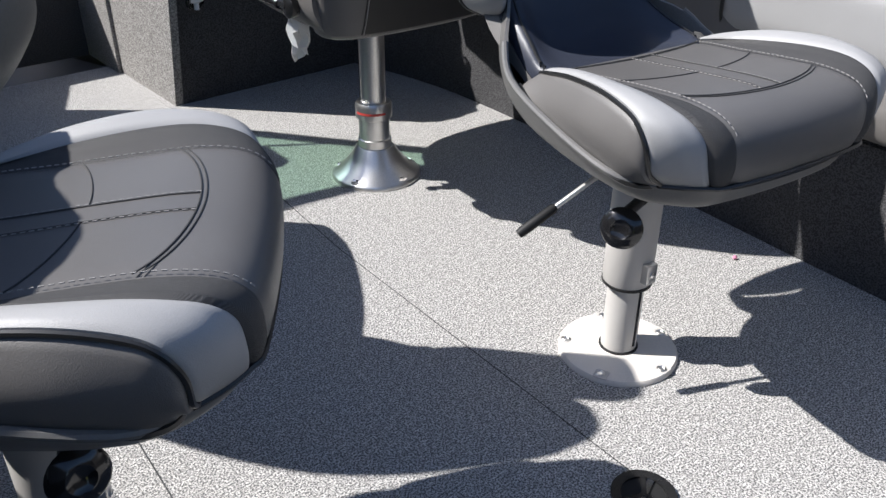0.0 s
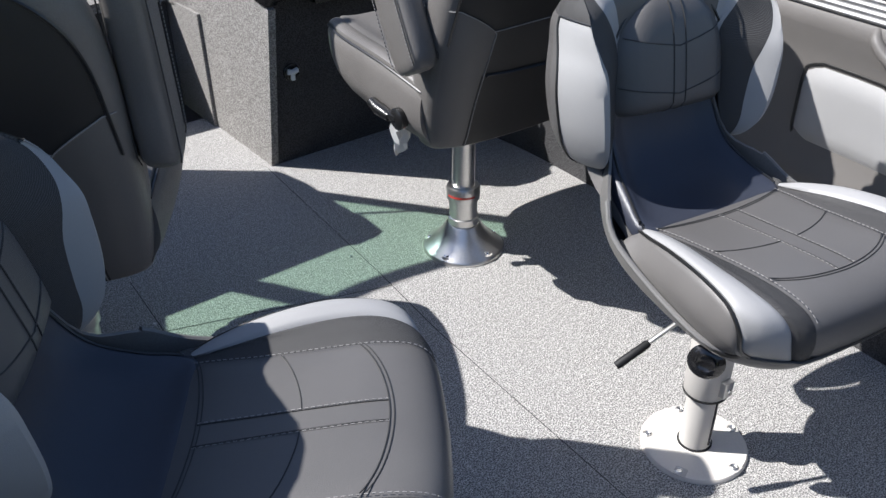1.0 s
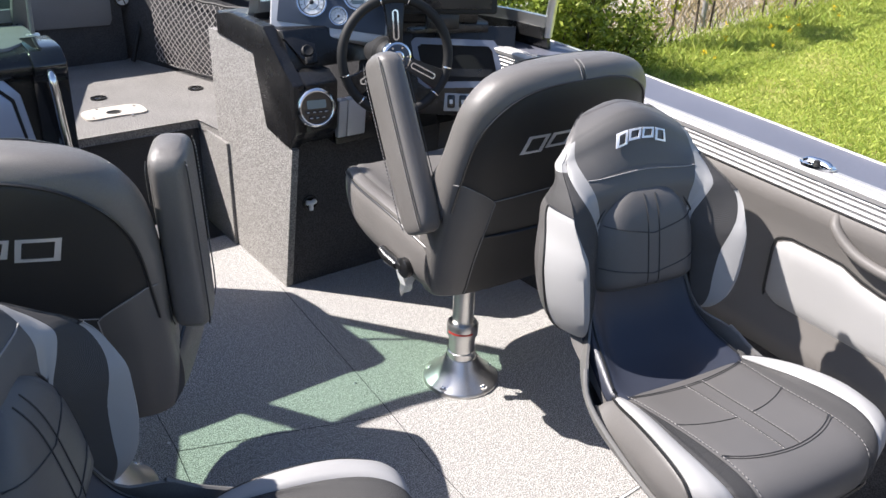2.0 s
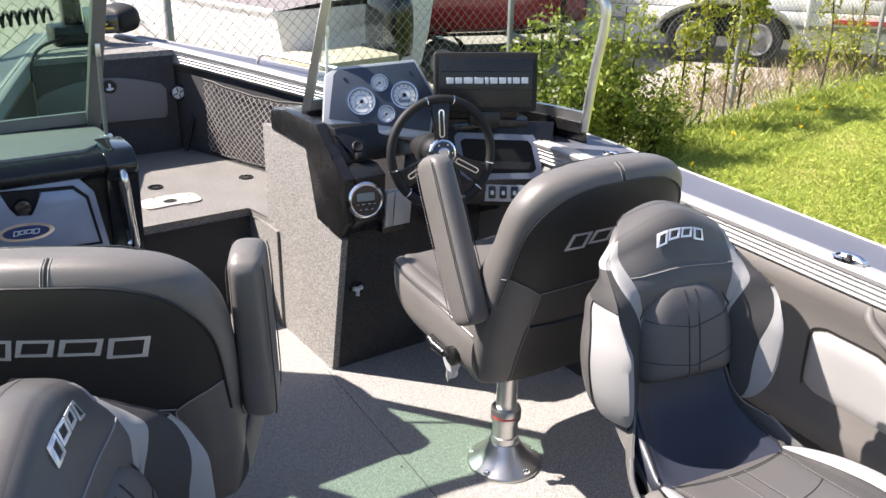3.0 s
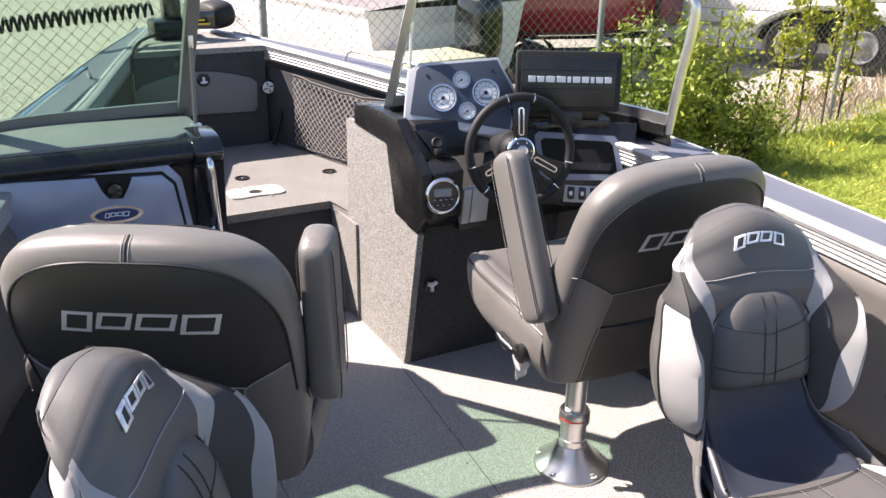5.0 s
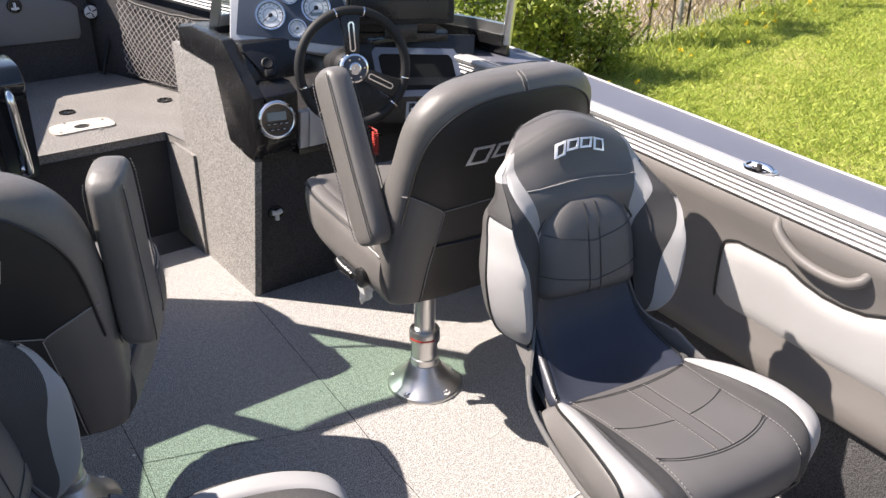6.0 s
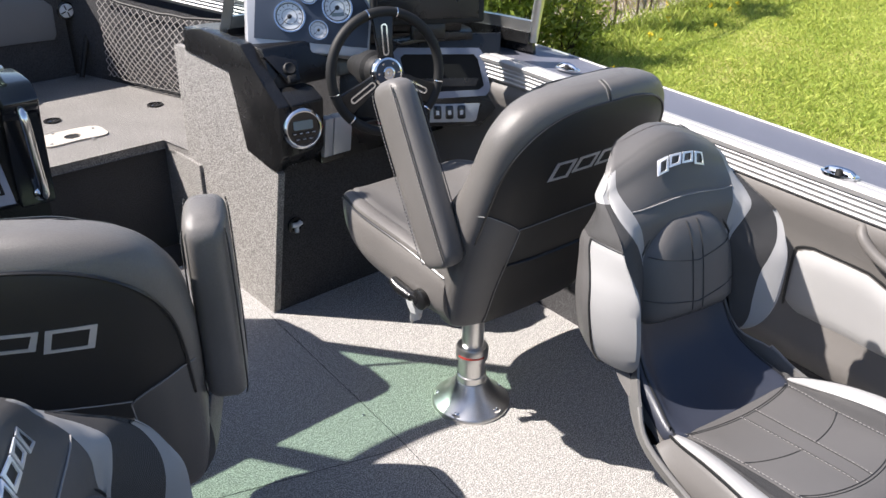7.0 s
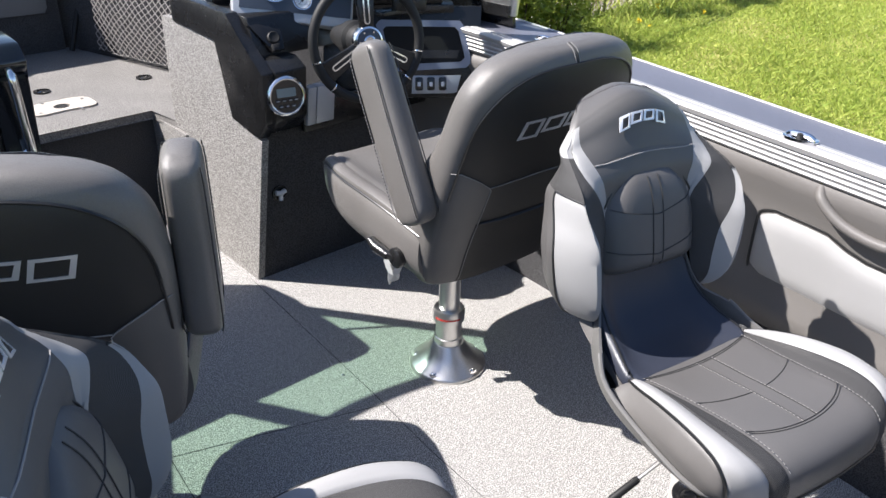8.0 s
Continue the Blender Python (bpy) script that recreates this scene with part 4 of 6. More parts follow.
fishing_seat(pose(1.291, 0.818, 0, 0, 0, 168.5), "grey and charcoal vinyl fishing seat facing aft", 3.0, 0.0, 0.002, 0.0)
fishing_seat(pose(0.237, 0.913, 0, 0, 0, -127), "grey and charcoal vinyl fishing seat turned inboard", 3.5, 9.5, -0.036, 0.010)
helm_chair = helm_seat(pose(1.420, 1.832, 0, 0, 0, -3), "charcoal vinyl captain's chair with raised armrests at the wheel", -0.066, 0.0, -27.0, 0.010, 0.03, -0.185, 1.0, -0.16, arm_wide=0.91)
helm_seat(pose(0.27, 1.93, 0, 0, 0, -30), "charcoal vinyl captain's chair with raised armrests, turned inboard", -0.15, -0.008, 10.0, 0.02, 0.052, -0.152, 1.018, 0.0, -84.0, 0.85, 0.291, 0.92)
tag_rows = [[(-0.225 + 0.055 * k / 5 + 0.004 * math.sin(2.1 * q), 0.035 + 0.012 * math.sin(1.9 * k + 0.8 * q), 0.495 - 0.12 * q / 6 - 0.010 * math.sin(1.3 * k)) for k in range(6)] for q in range(7)]
part("paper_tag", sheet(tag_rows, 0.001), WHITE, helm_chair, "crumpled white paper tag hanging under the seat")

# ---- consoles and windshield ----


def facing(o, dx, dy, tilt):
    """A frame on a sloping face: x along it, y up it, z out of it towards the stern."""
    x = Vector((dx, dy, 0)).normalized()
    t = radians(tilt)
    n = Vector((x.y, -x.x, 0)) * math.cos(t) + Vector((0, 0, math.sin(t)))
    y = n.cross(x)
    return Matrix.Translation(o) @ Matrix((x, y, n)).transposed().to_4x4()


def beam(p0, p1, w, d, out=(0, -1, 0)):
    """A flat bar from p0 to p1, w wide and d deep along out."""
    p0, p1 = Vector(p0), Vector(p1)
    z = (p1 - p0).normalized()
    y = Vector(out)
    y = (y - z * y.dot(z)).normalized()
    x = y.cross(z)
    b = box(-w / 2, w / 2, -d / 2, d / 2, 0, (p1 - p0).length, 0.002, 1)
    return moved(b, Matrix.Translation(p0) @ Matrix((x, y, z)).transposed().to_4x4())


GAUGE = facing((1.41, 2.74, 1.09), 0.92, -0.39, 25)
TRAY = facing((1.85, 2.52, 0.87), 0.81, -0.59, 15)
BOXF = facing((1.76, 2.45, 1.19), 0.87, -0.5, 8)
HELM = facing((1.49, 2.352, 0.985), 0.97, -0.24, 9)
POD = facing((1.278, 2.537, 0.791), 0.97, -0.22, 8)
GLOVE = facing((0.2, 2.66, 0.88), 1, 0, 5)
BRIGHT = material("bright_chrome", (0.9, 0.9, 0.9), 0.16, 1.0, stain=0.04)
DIAL = material("dial_white", (0.72, 0.74, 0.76), 0.4, stain=0.03)
SCREEN = material("grey_liquid_crystal", (0.22, 0.27, 0.27), 0.25)
INK = material("black_print", (0.02, 0.02, 0.022), 0.5)
VOID = material("black_recess", (0.006, 0.006, 0.006), 0.8)

st = tagged(new("helm_console"), "carpeted helm console with moulded black dash", "console")
part("side_panel", prism([(2.72, 0), (3.3, 0), (3.3, 0.93), (3.17, 0.94), (2.83, 0.94), (2.77, 0.66), (2.60, 0.62)], 1.208, 1.236, "x"), CARPET, st, "grey carpeted side panel")
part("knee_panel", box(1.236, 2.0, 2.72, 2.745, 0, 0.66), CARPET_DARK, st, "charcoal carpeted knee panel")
part("side_trim", prism([(3.19, 0.93), (3.19, 1.01), (3.05, 1.04), (2.76, 1.04), (2.64, 0.93), (2.545, 0.875), (2.55, 0.70), (2.60, 0.63), (2.64, 0.635), (2.79, 0.655), (2.86, 0.93)], 1.200, 1.244, "x", 0.005), BLACK, st, "moulded black side trim")
part("pod", prism([(2.60, 0.64), (2.552, 0.70), (2.538, 0.875), (2.60, 0.905), (2.75, 0.905), (2.75, 0.64)], 1.244, 1.372, "x", 0.006), BLACK, st, "black stereo pod")
part("key_panel", prism([(2.645, 0.90), (2.70, 1.03), (2.85, 1.03), (2.85, 0.90)], 1.244, 1.62, "x", 0.005), BLACK, st)
part("dash_top", slab([(1.205, 3.19), (1.205, 2.90), (1.30, 2.82), (1.62, 2.70), (1.72, 2.64), (1.99, 2.47), (2.03, 2.52), (2.06, 2.66), (1.99, 2.80), (1.83, 2.97), (1.56, 3.06), (1.3, 3.19)], 0.985, 1.02, 0.008), BLACK, st, "black dash top")
part("dash_hump", slab([(1.56, 2.76), (1.70, 2.66), (1.96, 2.50), (2.02, 2.60), (1.96, 2.76), (1.80, 2.90), (1.60, 2.95)], 1.015, 1.088, 0.012), BLACK, st, "black dash hump")
part("dash_face", moved(slab([(-0.34, 0.15), (0.25, 0.15), (0.24, -0.12), (0.17, -0.19), (-0.36, -0.19)], -0.25, -0.012, 0.006), TRAY), BLACK, st, "black dash face")
part("under_dash", box(1.40, 2.0, 2.62, 2.72, 0.60, 0.72, 0.01), BLACK, st)
# gauge panel
pod = part("gauge_surround", moved(slab([(-0.155, 0.125), (-0.115, 0.155), (0.20, 0.18), (0.275, 0.03), (0.26, -0.03), (0.24, -0.145), (-0.175, -0.075)], -0.10, 0.0, 0.010), GAUGE), SILVER, st, "silver gauge surround")
part("gauge_panel", moved(slab([(-0.122, 0.124), (-0.104, 0.142), (0.194, 0.167), (0.262, 0.026), (0.236, -0.108), (-0.150, -0.046)], 0, 0.004, 0.0015), GAUGE), PANEL, pod, "slate-blue gauge panel")
for u, v, r in ((-0.022, 0.016, 0.054), (0.052, 0.086, 0.034), (0.146, 0.036, 0.054), (0.071, -0.036, 0.034)):
    at = GAUGE @ pose(u, v, 0.004)
    g_ = tagged(new("gauge"), "white-faced chrome-rimmed dashboard gauge", "gauge", "gauges")
    g_.matrix_world = at
    part("dial", lathe([(r * 0.92, 0), (r * 0.92, 0.004)], 32), DIAL, g_)
    for q0, q1 in ((0.80, 0.86), (0.46, 0.49)):
        part("ring_line", frame_slab([(r * q1 * math.cos(math.pi * k / 20), r * q1 * math.sin(math.pi * k / 20)) for k in range(40)], [(r * q0 * math.cos(math.pi * k / 20), r * q0 * math.sin(math.pi * k / 20)) for k in range(40)], 0.004, 0.0047), INK, g_)
    part("bezel", joined(frame_slab([(r * math.cos(2 * math.pi * k / 40), r * math.sin(2 * math.pi * k / 40)) for k in range(40)], [(r * 0.91 * math.cos(2 * math.pi * k / 40), r * 0.91 * math.sin(2 * math.pi * k / 40)) for k in range(40)], 0, 0.009)), CHROME, g_, "chrome bezel")
    part("hub", lathe([(r * 0.15, 0.004), (r * 0.15, 0.007), (r * 0.08, 0.009)], 16), INK, g_)
    part("needle", moved(box(-r * 0.025, r * 0.025, 0, r * 0.62, 0.005, 0.0062), pose(0, 0, 0, 0, 0, 130)), INK, g_)
    for k in range(11):
        a = radians(-40 + 26 * k)
        part("mark", moved(box(-r * 0.02, r * 0.02, r * 0.62, r * 0.76, 0.004, 0.0048), pose(0, 0, 0, 0, 0, math.degrees(a) - 90)), INK, g_)
    if r > 0.05 and u > 0:
        part("window", box(-r * 0.4, r * 0.4, -r * 0.55, -r * 0.32, 0.004, 0.0052), SCREEN, g_)
for u, v in ((-0.08, 0.105), (0.175, 0.125)):
    part("screw", moved(lathe([(0.006, 0.003), (0.006, 0.006)], 10), GAUGE @ pose(u, v, 0)), INK, pod)
# stereo, key switch, silver trim
stereo = tagged(new("stereo"), "round marine stereo with chrome rim and grey display", "stereo")
stereo.matrix_world = POD @ pose(0, 0, 0.004)
ring = [(math.cos(2 * math.pi * k / 40), math.sin(2 * math.pi * k / 40)) for k in range(40)]
part("bezel", lathe([(0.071, 0.0), (0.071, 0.004), (0.068, 0.012), (0.061, 0.017), (0.057, 0.016), (0.055, 0.009), (0.0552, 0.002)], 48), BRIGHT, stereo, "chrome rim")
part("face", slab([(0.0553 * x, 0.0553 * y) for x, y in ring], 0, 0.0085), GLOSS, stereo)
part("display", slab(rounded(-0.034, 0.034, -0.002, 0.028, 0.004), 0.008, 0.012, 0.001, 1), SCREEN, stereo, "grey display")
for k in range(7):
    u = (-0.032, -0.010, 0.012, 0.033, -0.022, 0.0, 0.022)[k]
    v = (-0.014 if k < 4 else -0.034)
    part("button", slab(rounded(u - 0.008, u + 0.008, v - 0.005, v + 0.005, 0.002, 2), 0.008, 0.0125, 0.001, 1), BLACK, stereo)
    part("print_mark", box(u - 0.005, u + 0.005, v - 0.001, v + 0.001, 0.0124, 0.0128), DIAL, stereo)
key = tagged(new("key_switch"), "black key switch in a raised housing", "switch")
key.matrix_world = facing((1.30, 2.665, 0.96), 0.98, -0.2, 35)
part("housing", slab([(-0.065, 0.045), (-0.03, 0.05), (0.05, 0.02), (0.045, -0.05), (0.0, -0.055), (-0.02, -0.01)], 0, 0.016, 0.005), BLACK, key)
part("barrel", moved(lathe([(0.022, 0.01), (0.022, 0.022), (0.018, 0.026), (0.012, 0.024)], 20), pose(0.015, -0.008, 0)), RUBBER, key)
part("cap", moved(slab(rounded(-0.016, 0.016, -0.014, 0.012, 0.003, 2), 0.01, 0.03, 0.004), pose(0.015, -0.045, 0)), RUBBER, key)
for x0, x1 in ((1.385, 1.420), (1.424, 1.50)):
    part("trim_strip", prism([(2.555, 0.79), (2.575, 0.645), (2.60, 0.645), (2.60, 0.79)], x0, x1, "x", 0.003), SILVER, st, "silver trim strip")
# tray and switches
tray = tagged(new("dash_tray"), "open dash tray with a silver frame", "tray")
tray.matrix_world = TRAY @ pose(0.015, 0.008, -0.012)
o = [(-0.165, 0.075), (-0.150, 0.092), (0.150, 0.088), (0.168, 0.066), (0.195, -0.065), (0.175, -0.086), (-0.10, -0.098), (-0.135, -0.075)]
q = [(x * 0.86 + 0.002, y * 0.74) for x, y in o]
part("frame", frame_slab(o, q, 0, 0.010), TRAY_SHADED, tray, "silver-blue tray frame")
part("recess", slab(q, -0.002, 0.003), VOID, tray)
part("shelf", slab([(-0.11, -0.05), (0.14, -0.05), (0.15, -0.02), (-0.12, -0.02)], 0.003, 0.006), BLACK, tray)
sw = tagged(new("switch_panel"), "grey rocker switch panel", "switch panel")
sw.matrix_world = TRAY @ pose(0.07, -0.138, -0.012)
part("plate", slab([(-0.085, 0.032), (0.10, 0.032), (0.085, -0.03), (0.07, -0.036), (-0.09, -0.036)], 0, 0.007, 0.002), SILVER, sw)
for k in range(3):
    s_ = part("rocker_switch", slab(rounded(-0.062 + 0.045 * k - 0.014, -0.062 + 0.045 * k + 0.016, -0.024, 0.026, 0.006, 3), 0.006, 0.016, 0.004), GLOSS, sw)
    part("icon", box(-0.062 + 0.045 * k - 0.005, -0.062 + 0.045 * k + 0.007, -0.008, 0.008, 0.015, 0.0168), DIAL, s_)
# steering wheel
wheel = tagged(new("steering_wheel"), "black three-spoke steering wheel with chrome insets", "steering wheel")
wheel.matrix_world = HELM
rim = [(0.19 * math.cos(2 * math.pi * k / 64), 0.19 * math.sin(2 * math.pi * k / 64), 0.012) for k in range(64)]
rim_ = part("rim", tube(rim, 0.0165, 12, closed=True), RUBBER, wheel, "black grip rim")
for a in (75, 105, 195, 225, 315, 345):
    part("ring_band", moved(lathe([(0.0175, -0.002), (0.0175, 0.002)], 14), pose(0.19 * math.cos(radians(a)), 0.19 * math.sin(radians(a)), 0.012, 90, 0, a)), CHROME, rim_)
for a in (90, 210, 330):
    spoke = part("spoke", moved(slab([(-0.022, 0.02), (0.022, 0.02), (0.026, 0.10), (0.04, 0.185), (-0.04, 0.185), (-0.026, 0.10)], 0.002, 0.02, 0.005), pose(0, 0, 0, 0, 0, a - 90)), BLACK, wheel)
    part("inset", moved(frame_slab(rounded(-0.011, 0.011, 0.055, 0.155, 0.0105, 4), rounded(-0.006, 0.006, 0.06, 0.15, 0.0055, 4), 0.018, 0.024), pose(0, 0, 0, 0, 0, a - 90)), CHROME, spoke, "chrome slot inset")
hub = part("hub", lathe([(0.052, 0.0), (0.052, 0.02), (0.049, 0.026), (0.043, 0.028), (0.042, 0.026)], 36), CHROME, wheel, "chrome hub")
part("cap", lathe([(0.042, 0.025), (0.041, 0.029), (0.030, 0.031), (0.002, 0.032)], 32), PANEL, hub, "slate-blue hub disc")
part("emblem", lathe([(0.021, 0.030), (0.021, 0.034), (0.016, 0.036), (0.015, 0.034), (0.006, 0.034), (0.004, 0.036)], 24), CHROME, hub, "round chrome emblem")
for k in range(6):
    part("screw", moved(lathe([(0.0035, 0.029), (0.0035, 0.0325)], 8), pose(0.034 * math.cos(k * math.pi / 3), 0.034 * math.sin(k * math.pi / 3), 0)), CHROME, hub)
part("column", moved(lathe([(0.035, -0.25), (0.05, -0.16), (0.062, -0.12), (0.062, -0.07), (0.05, -0.06), (0.048, -0.02), (0.03, 0.0)], 32), pose(0, 0, 0)), RUBBER, wheel, "black tilt column boot")
# fish finder under its cover
ff = tagged(new("fish_finder"), "fish finder under a black padded cover", "fish finder")
ff.matrix_world = BOXF
part("cover", slab(rounded(-0.195, 0.195, -0.105, 0.115, 0.012, 3), -0.075, 0.0, 0.006), RUBBER, ff)
part("front", slab([(-0.178, 0.098), (0.178, 0.094), (0.172, -0.088), (-0.182, -0.088)], 0, 0.008, 0.004), BLACK, ff, "charcoal padded cover front")
for v in (0.045, -0.022):
    part("seam", box(-0.172, 0.172, v - 0.0012, v + 0.0012, 0.008, 0.0092), VOID, ff)
x = -0.150
for k in range(10):
    w_ = (0.026, 0.026, 0.034, 0.034, 0.014, 0.028, 0.026, 0.014, 0.026, 0.026)[k]
    part("badge_block", box(x, x + w_, 0.001, 0.023, 0.0085, 0.0105, 0.0008, 1), DIAL, ff, "pale grey plain badge block")
    x += w_ + 0.006
part("bracket", moved(box(-0.06, 0.06, -0.16, -0.09, -0.06, -0.02, 0.006), pose(0, 0, 0)), BLACK, ff)
part("bracket_foot", slab(rounded(-0.09, 0.09, -0.03, 0.03, 0.01), -0.0, 0.012, 0.003), BLACK, ff).matrix_local = BOXF.inverted() @ pose(1.74, 2.50, 1.02)
# latch on the knee panel
latch = tagged(new("door_latch"), "chrome T-latch in a black cup", "latch")
latch.matrix_world = pose(1.329, 2.718, 0.345, 90, 0, 0)
part("cup", lathe([(0.032, 0), (0.032, 0.005), (0.026, 0.008), (0.024, 0.003)], 28), BLACK, latch)
part("handle", tube([(-0.02, 0.008, 0.012), (0.0, 0.004, 0.016), (0.02, 0.008, 0.012)], 0.010, 10), DIAL, latch)
part("stem", tube([(0, 0.004, 0.012), (0, -0.026, 0.012)], 0.009, 10), DIAL, latch)
lan = solo("lanyard", tube([(1.66, 2.63, 0.70), (1.655, 2.60, 0.705), (1.65, 2.52, 0.70)] + [(1.65 + 0.011 * math.cos(k * 0.9), 2.47 + 0.011 * math.sin(k * 0.9), 0.69 - 0.0013 * k) for k in range(70)], 0.003, 5), RED, "red coiled safety lanyard hanging from the dash", "lanyard")

# port console
PORT_SHIFT = Vector((0.010, 0.050, -0.012))
po = tagged(new("port_console"), "black moulded port console with glove box", "console")
po.location = PORT_SHIFT


def within(bm):
    """Keep a console inside the narrowing hull."""
    for v in bm.verts:
        v.co.x = max(v.co.x, 2 * MID - inner(v.co.y) - (0.21 if v.co.z > 0.9 else 0.06))
    return bm


part("body", within(prism([(2.72, 0), (2.72, 0.70), (2.675, 0.72), (2.68, 0.985), (2.64, 1.0), (2.625, 1.03), (2.66, 1.065), (2.75, 1.072), (3.09, 1.052), (3.22, 1.0), (3.22, 0)], -0.42, 0.495, "x", 0.012)), BLACK, po, "moulded black dash body")
part("corner_trim", prism([(2.66, 0.70), (2.655, 0.98), (2.625, 1.0), (2.61, 1.03), (2.655, 1.075), (2.80, 1.082), (2.80, 0.70)], 0.405, 0.505, "x", 0.012), GLOSS, po, "gloss black end trim")
part("dash_pad", within(slab([(-0.42, 2.69), (0.36, 2.69), (0.47, 2.80), (0.47, 3.10), (-0.42, 3.14)], 1.05, 1.079, 0.008)), DASH, po, "textured grey dash top")
part("side_panel", box(0.46, 0.49, 2.74, 3.2, 0, 0.72, 0.004), CARPET, po)
gb_ = tagged(new("glove_box"), "silver-blue glove box door with black latch", "glove box")
gb_.matrix_world = Matrix.Translation(PORT_SHIFT) @ GLOVE
part("surround", slab([(-0.50, 0.150), (0.125, 0.112), (0.165, 0.062), (0.190, -0.150), (-0.50, -0.115)], -0.012, 0.0, 0.003), GLOVE_PAINT, gb_)
part("door", slab([(-0.46, 0.120), (-0.105, 0.098), (-0.092, 0.045), (-0.075, 0.02), (-0.028, 0.015), (-0.012, 0.04), (0.004, 0.088), (0.100, 0.082), (0.135, 0.045), (0.155, -0.105), (-0.46, -0.075)], 0.003, 0.012, 0.004), GLOVE_PAINT, gb_, "silver-blue door")
part("gap", slab([(-0.47, 0.130), (0.105, 0.092), (0.145, 0.05), (0.166, -0.115), (-0.47, -0.085)], 0.0, 0.0035), VOID, gb_)
lb_ = part("latch", moved(lathe([(0.026, 0.0), (0.026, 0.012), (0.022, 0.018), (0.01, 0.020)], 24), pose(-0.052, 0.049, 0.003)), GLOSS, gb_, "black push latch")
oval = [(math.cos(2 * math.pi * k / 32), math.sin(2 * math.pi * k / 32)) for k in range(32)]
bd = part("badge", moved(slab([(0.084 * x, 0.029 * y) for x, y in oval], 0, 0.003, 0.001, 1), pose(-0.056, -0.030, 0.012, 0, 0, -2)), CHROME, gb_, "oval chrome-rimmed plain badge")
part("badge_field", moved(slab([(0.068 * x, 0.0205 * y) for x, y in oval], 0.003, 0.0042), pose(-0.056, -0.030, 0.012, 0, 0, -2)), material("navy_enamel", (0.03, 0.05, 0.14), 0.2), bd)
part("badge_blocks", moved(bars(0.075, 0.016), pose(-0.058, -0.038, 0.0145, 0, 0, -2)), DIAL, bd)
grab = tagged(new("grab_handle"), "curved chrome grab handle on the console corner", "handle")
grab.location = PORT_SHIFT
part("bar", tube([(0.452, 2.655, 1.012), (0.450, 2.612, 1.003), (0.451, 2.598, 0.97), (0.455, 2.598, 0.86), (0.460, 2.602, 0.78), (0.462, 2.615, 0.748), (0.463, 2.665, 0.738)], 0.013, 12, 6), CHROME, grab)
for p in ((0.452, 2.656, 1.012), (0.463, 2.658, 0.738)):
    part("mount", moved(lathe([(0.02, 0), (0.02, 0.004), (0.015, 0.008)], 20), pose(*p, 90)), CHROME, grab)

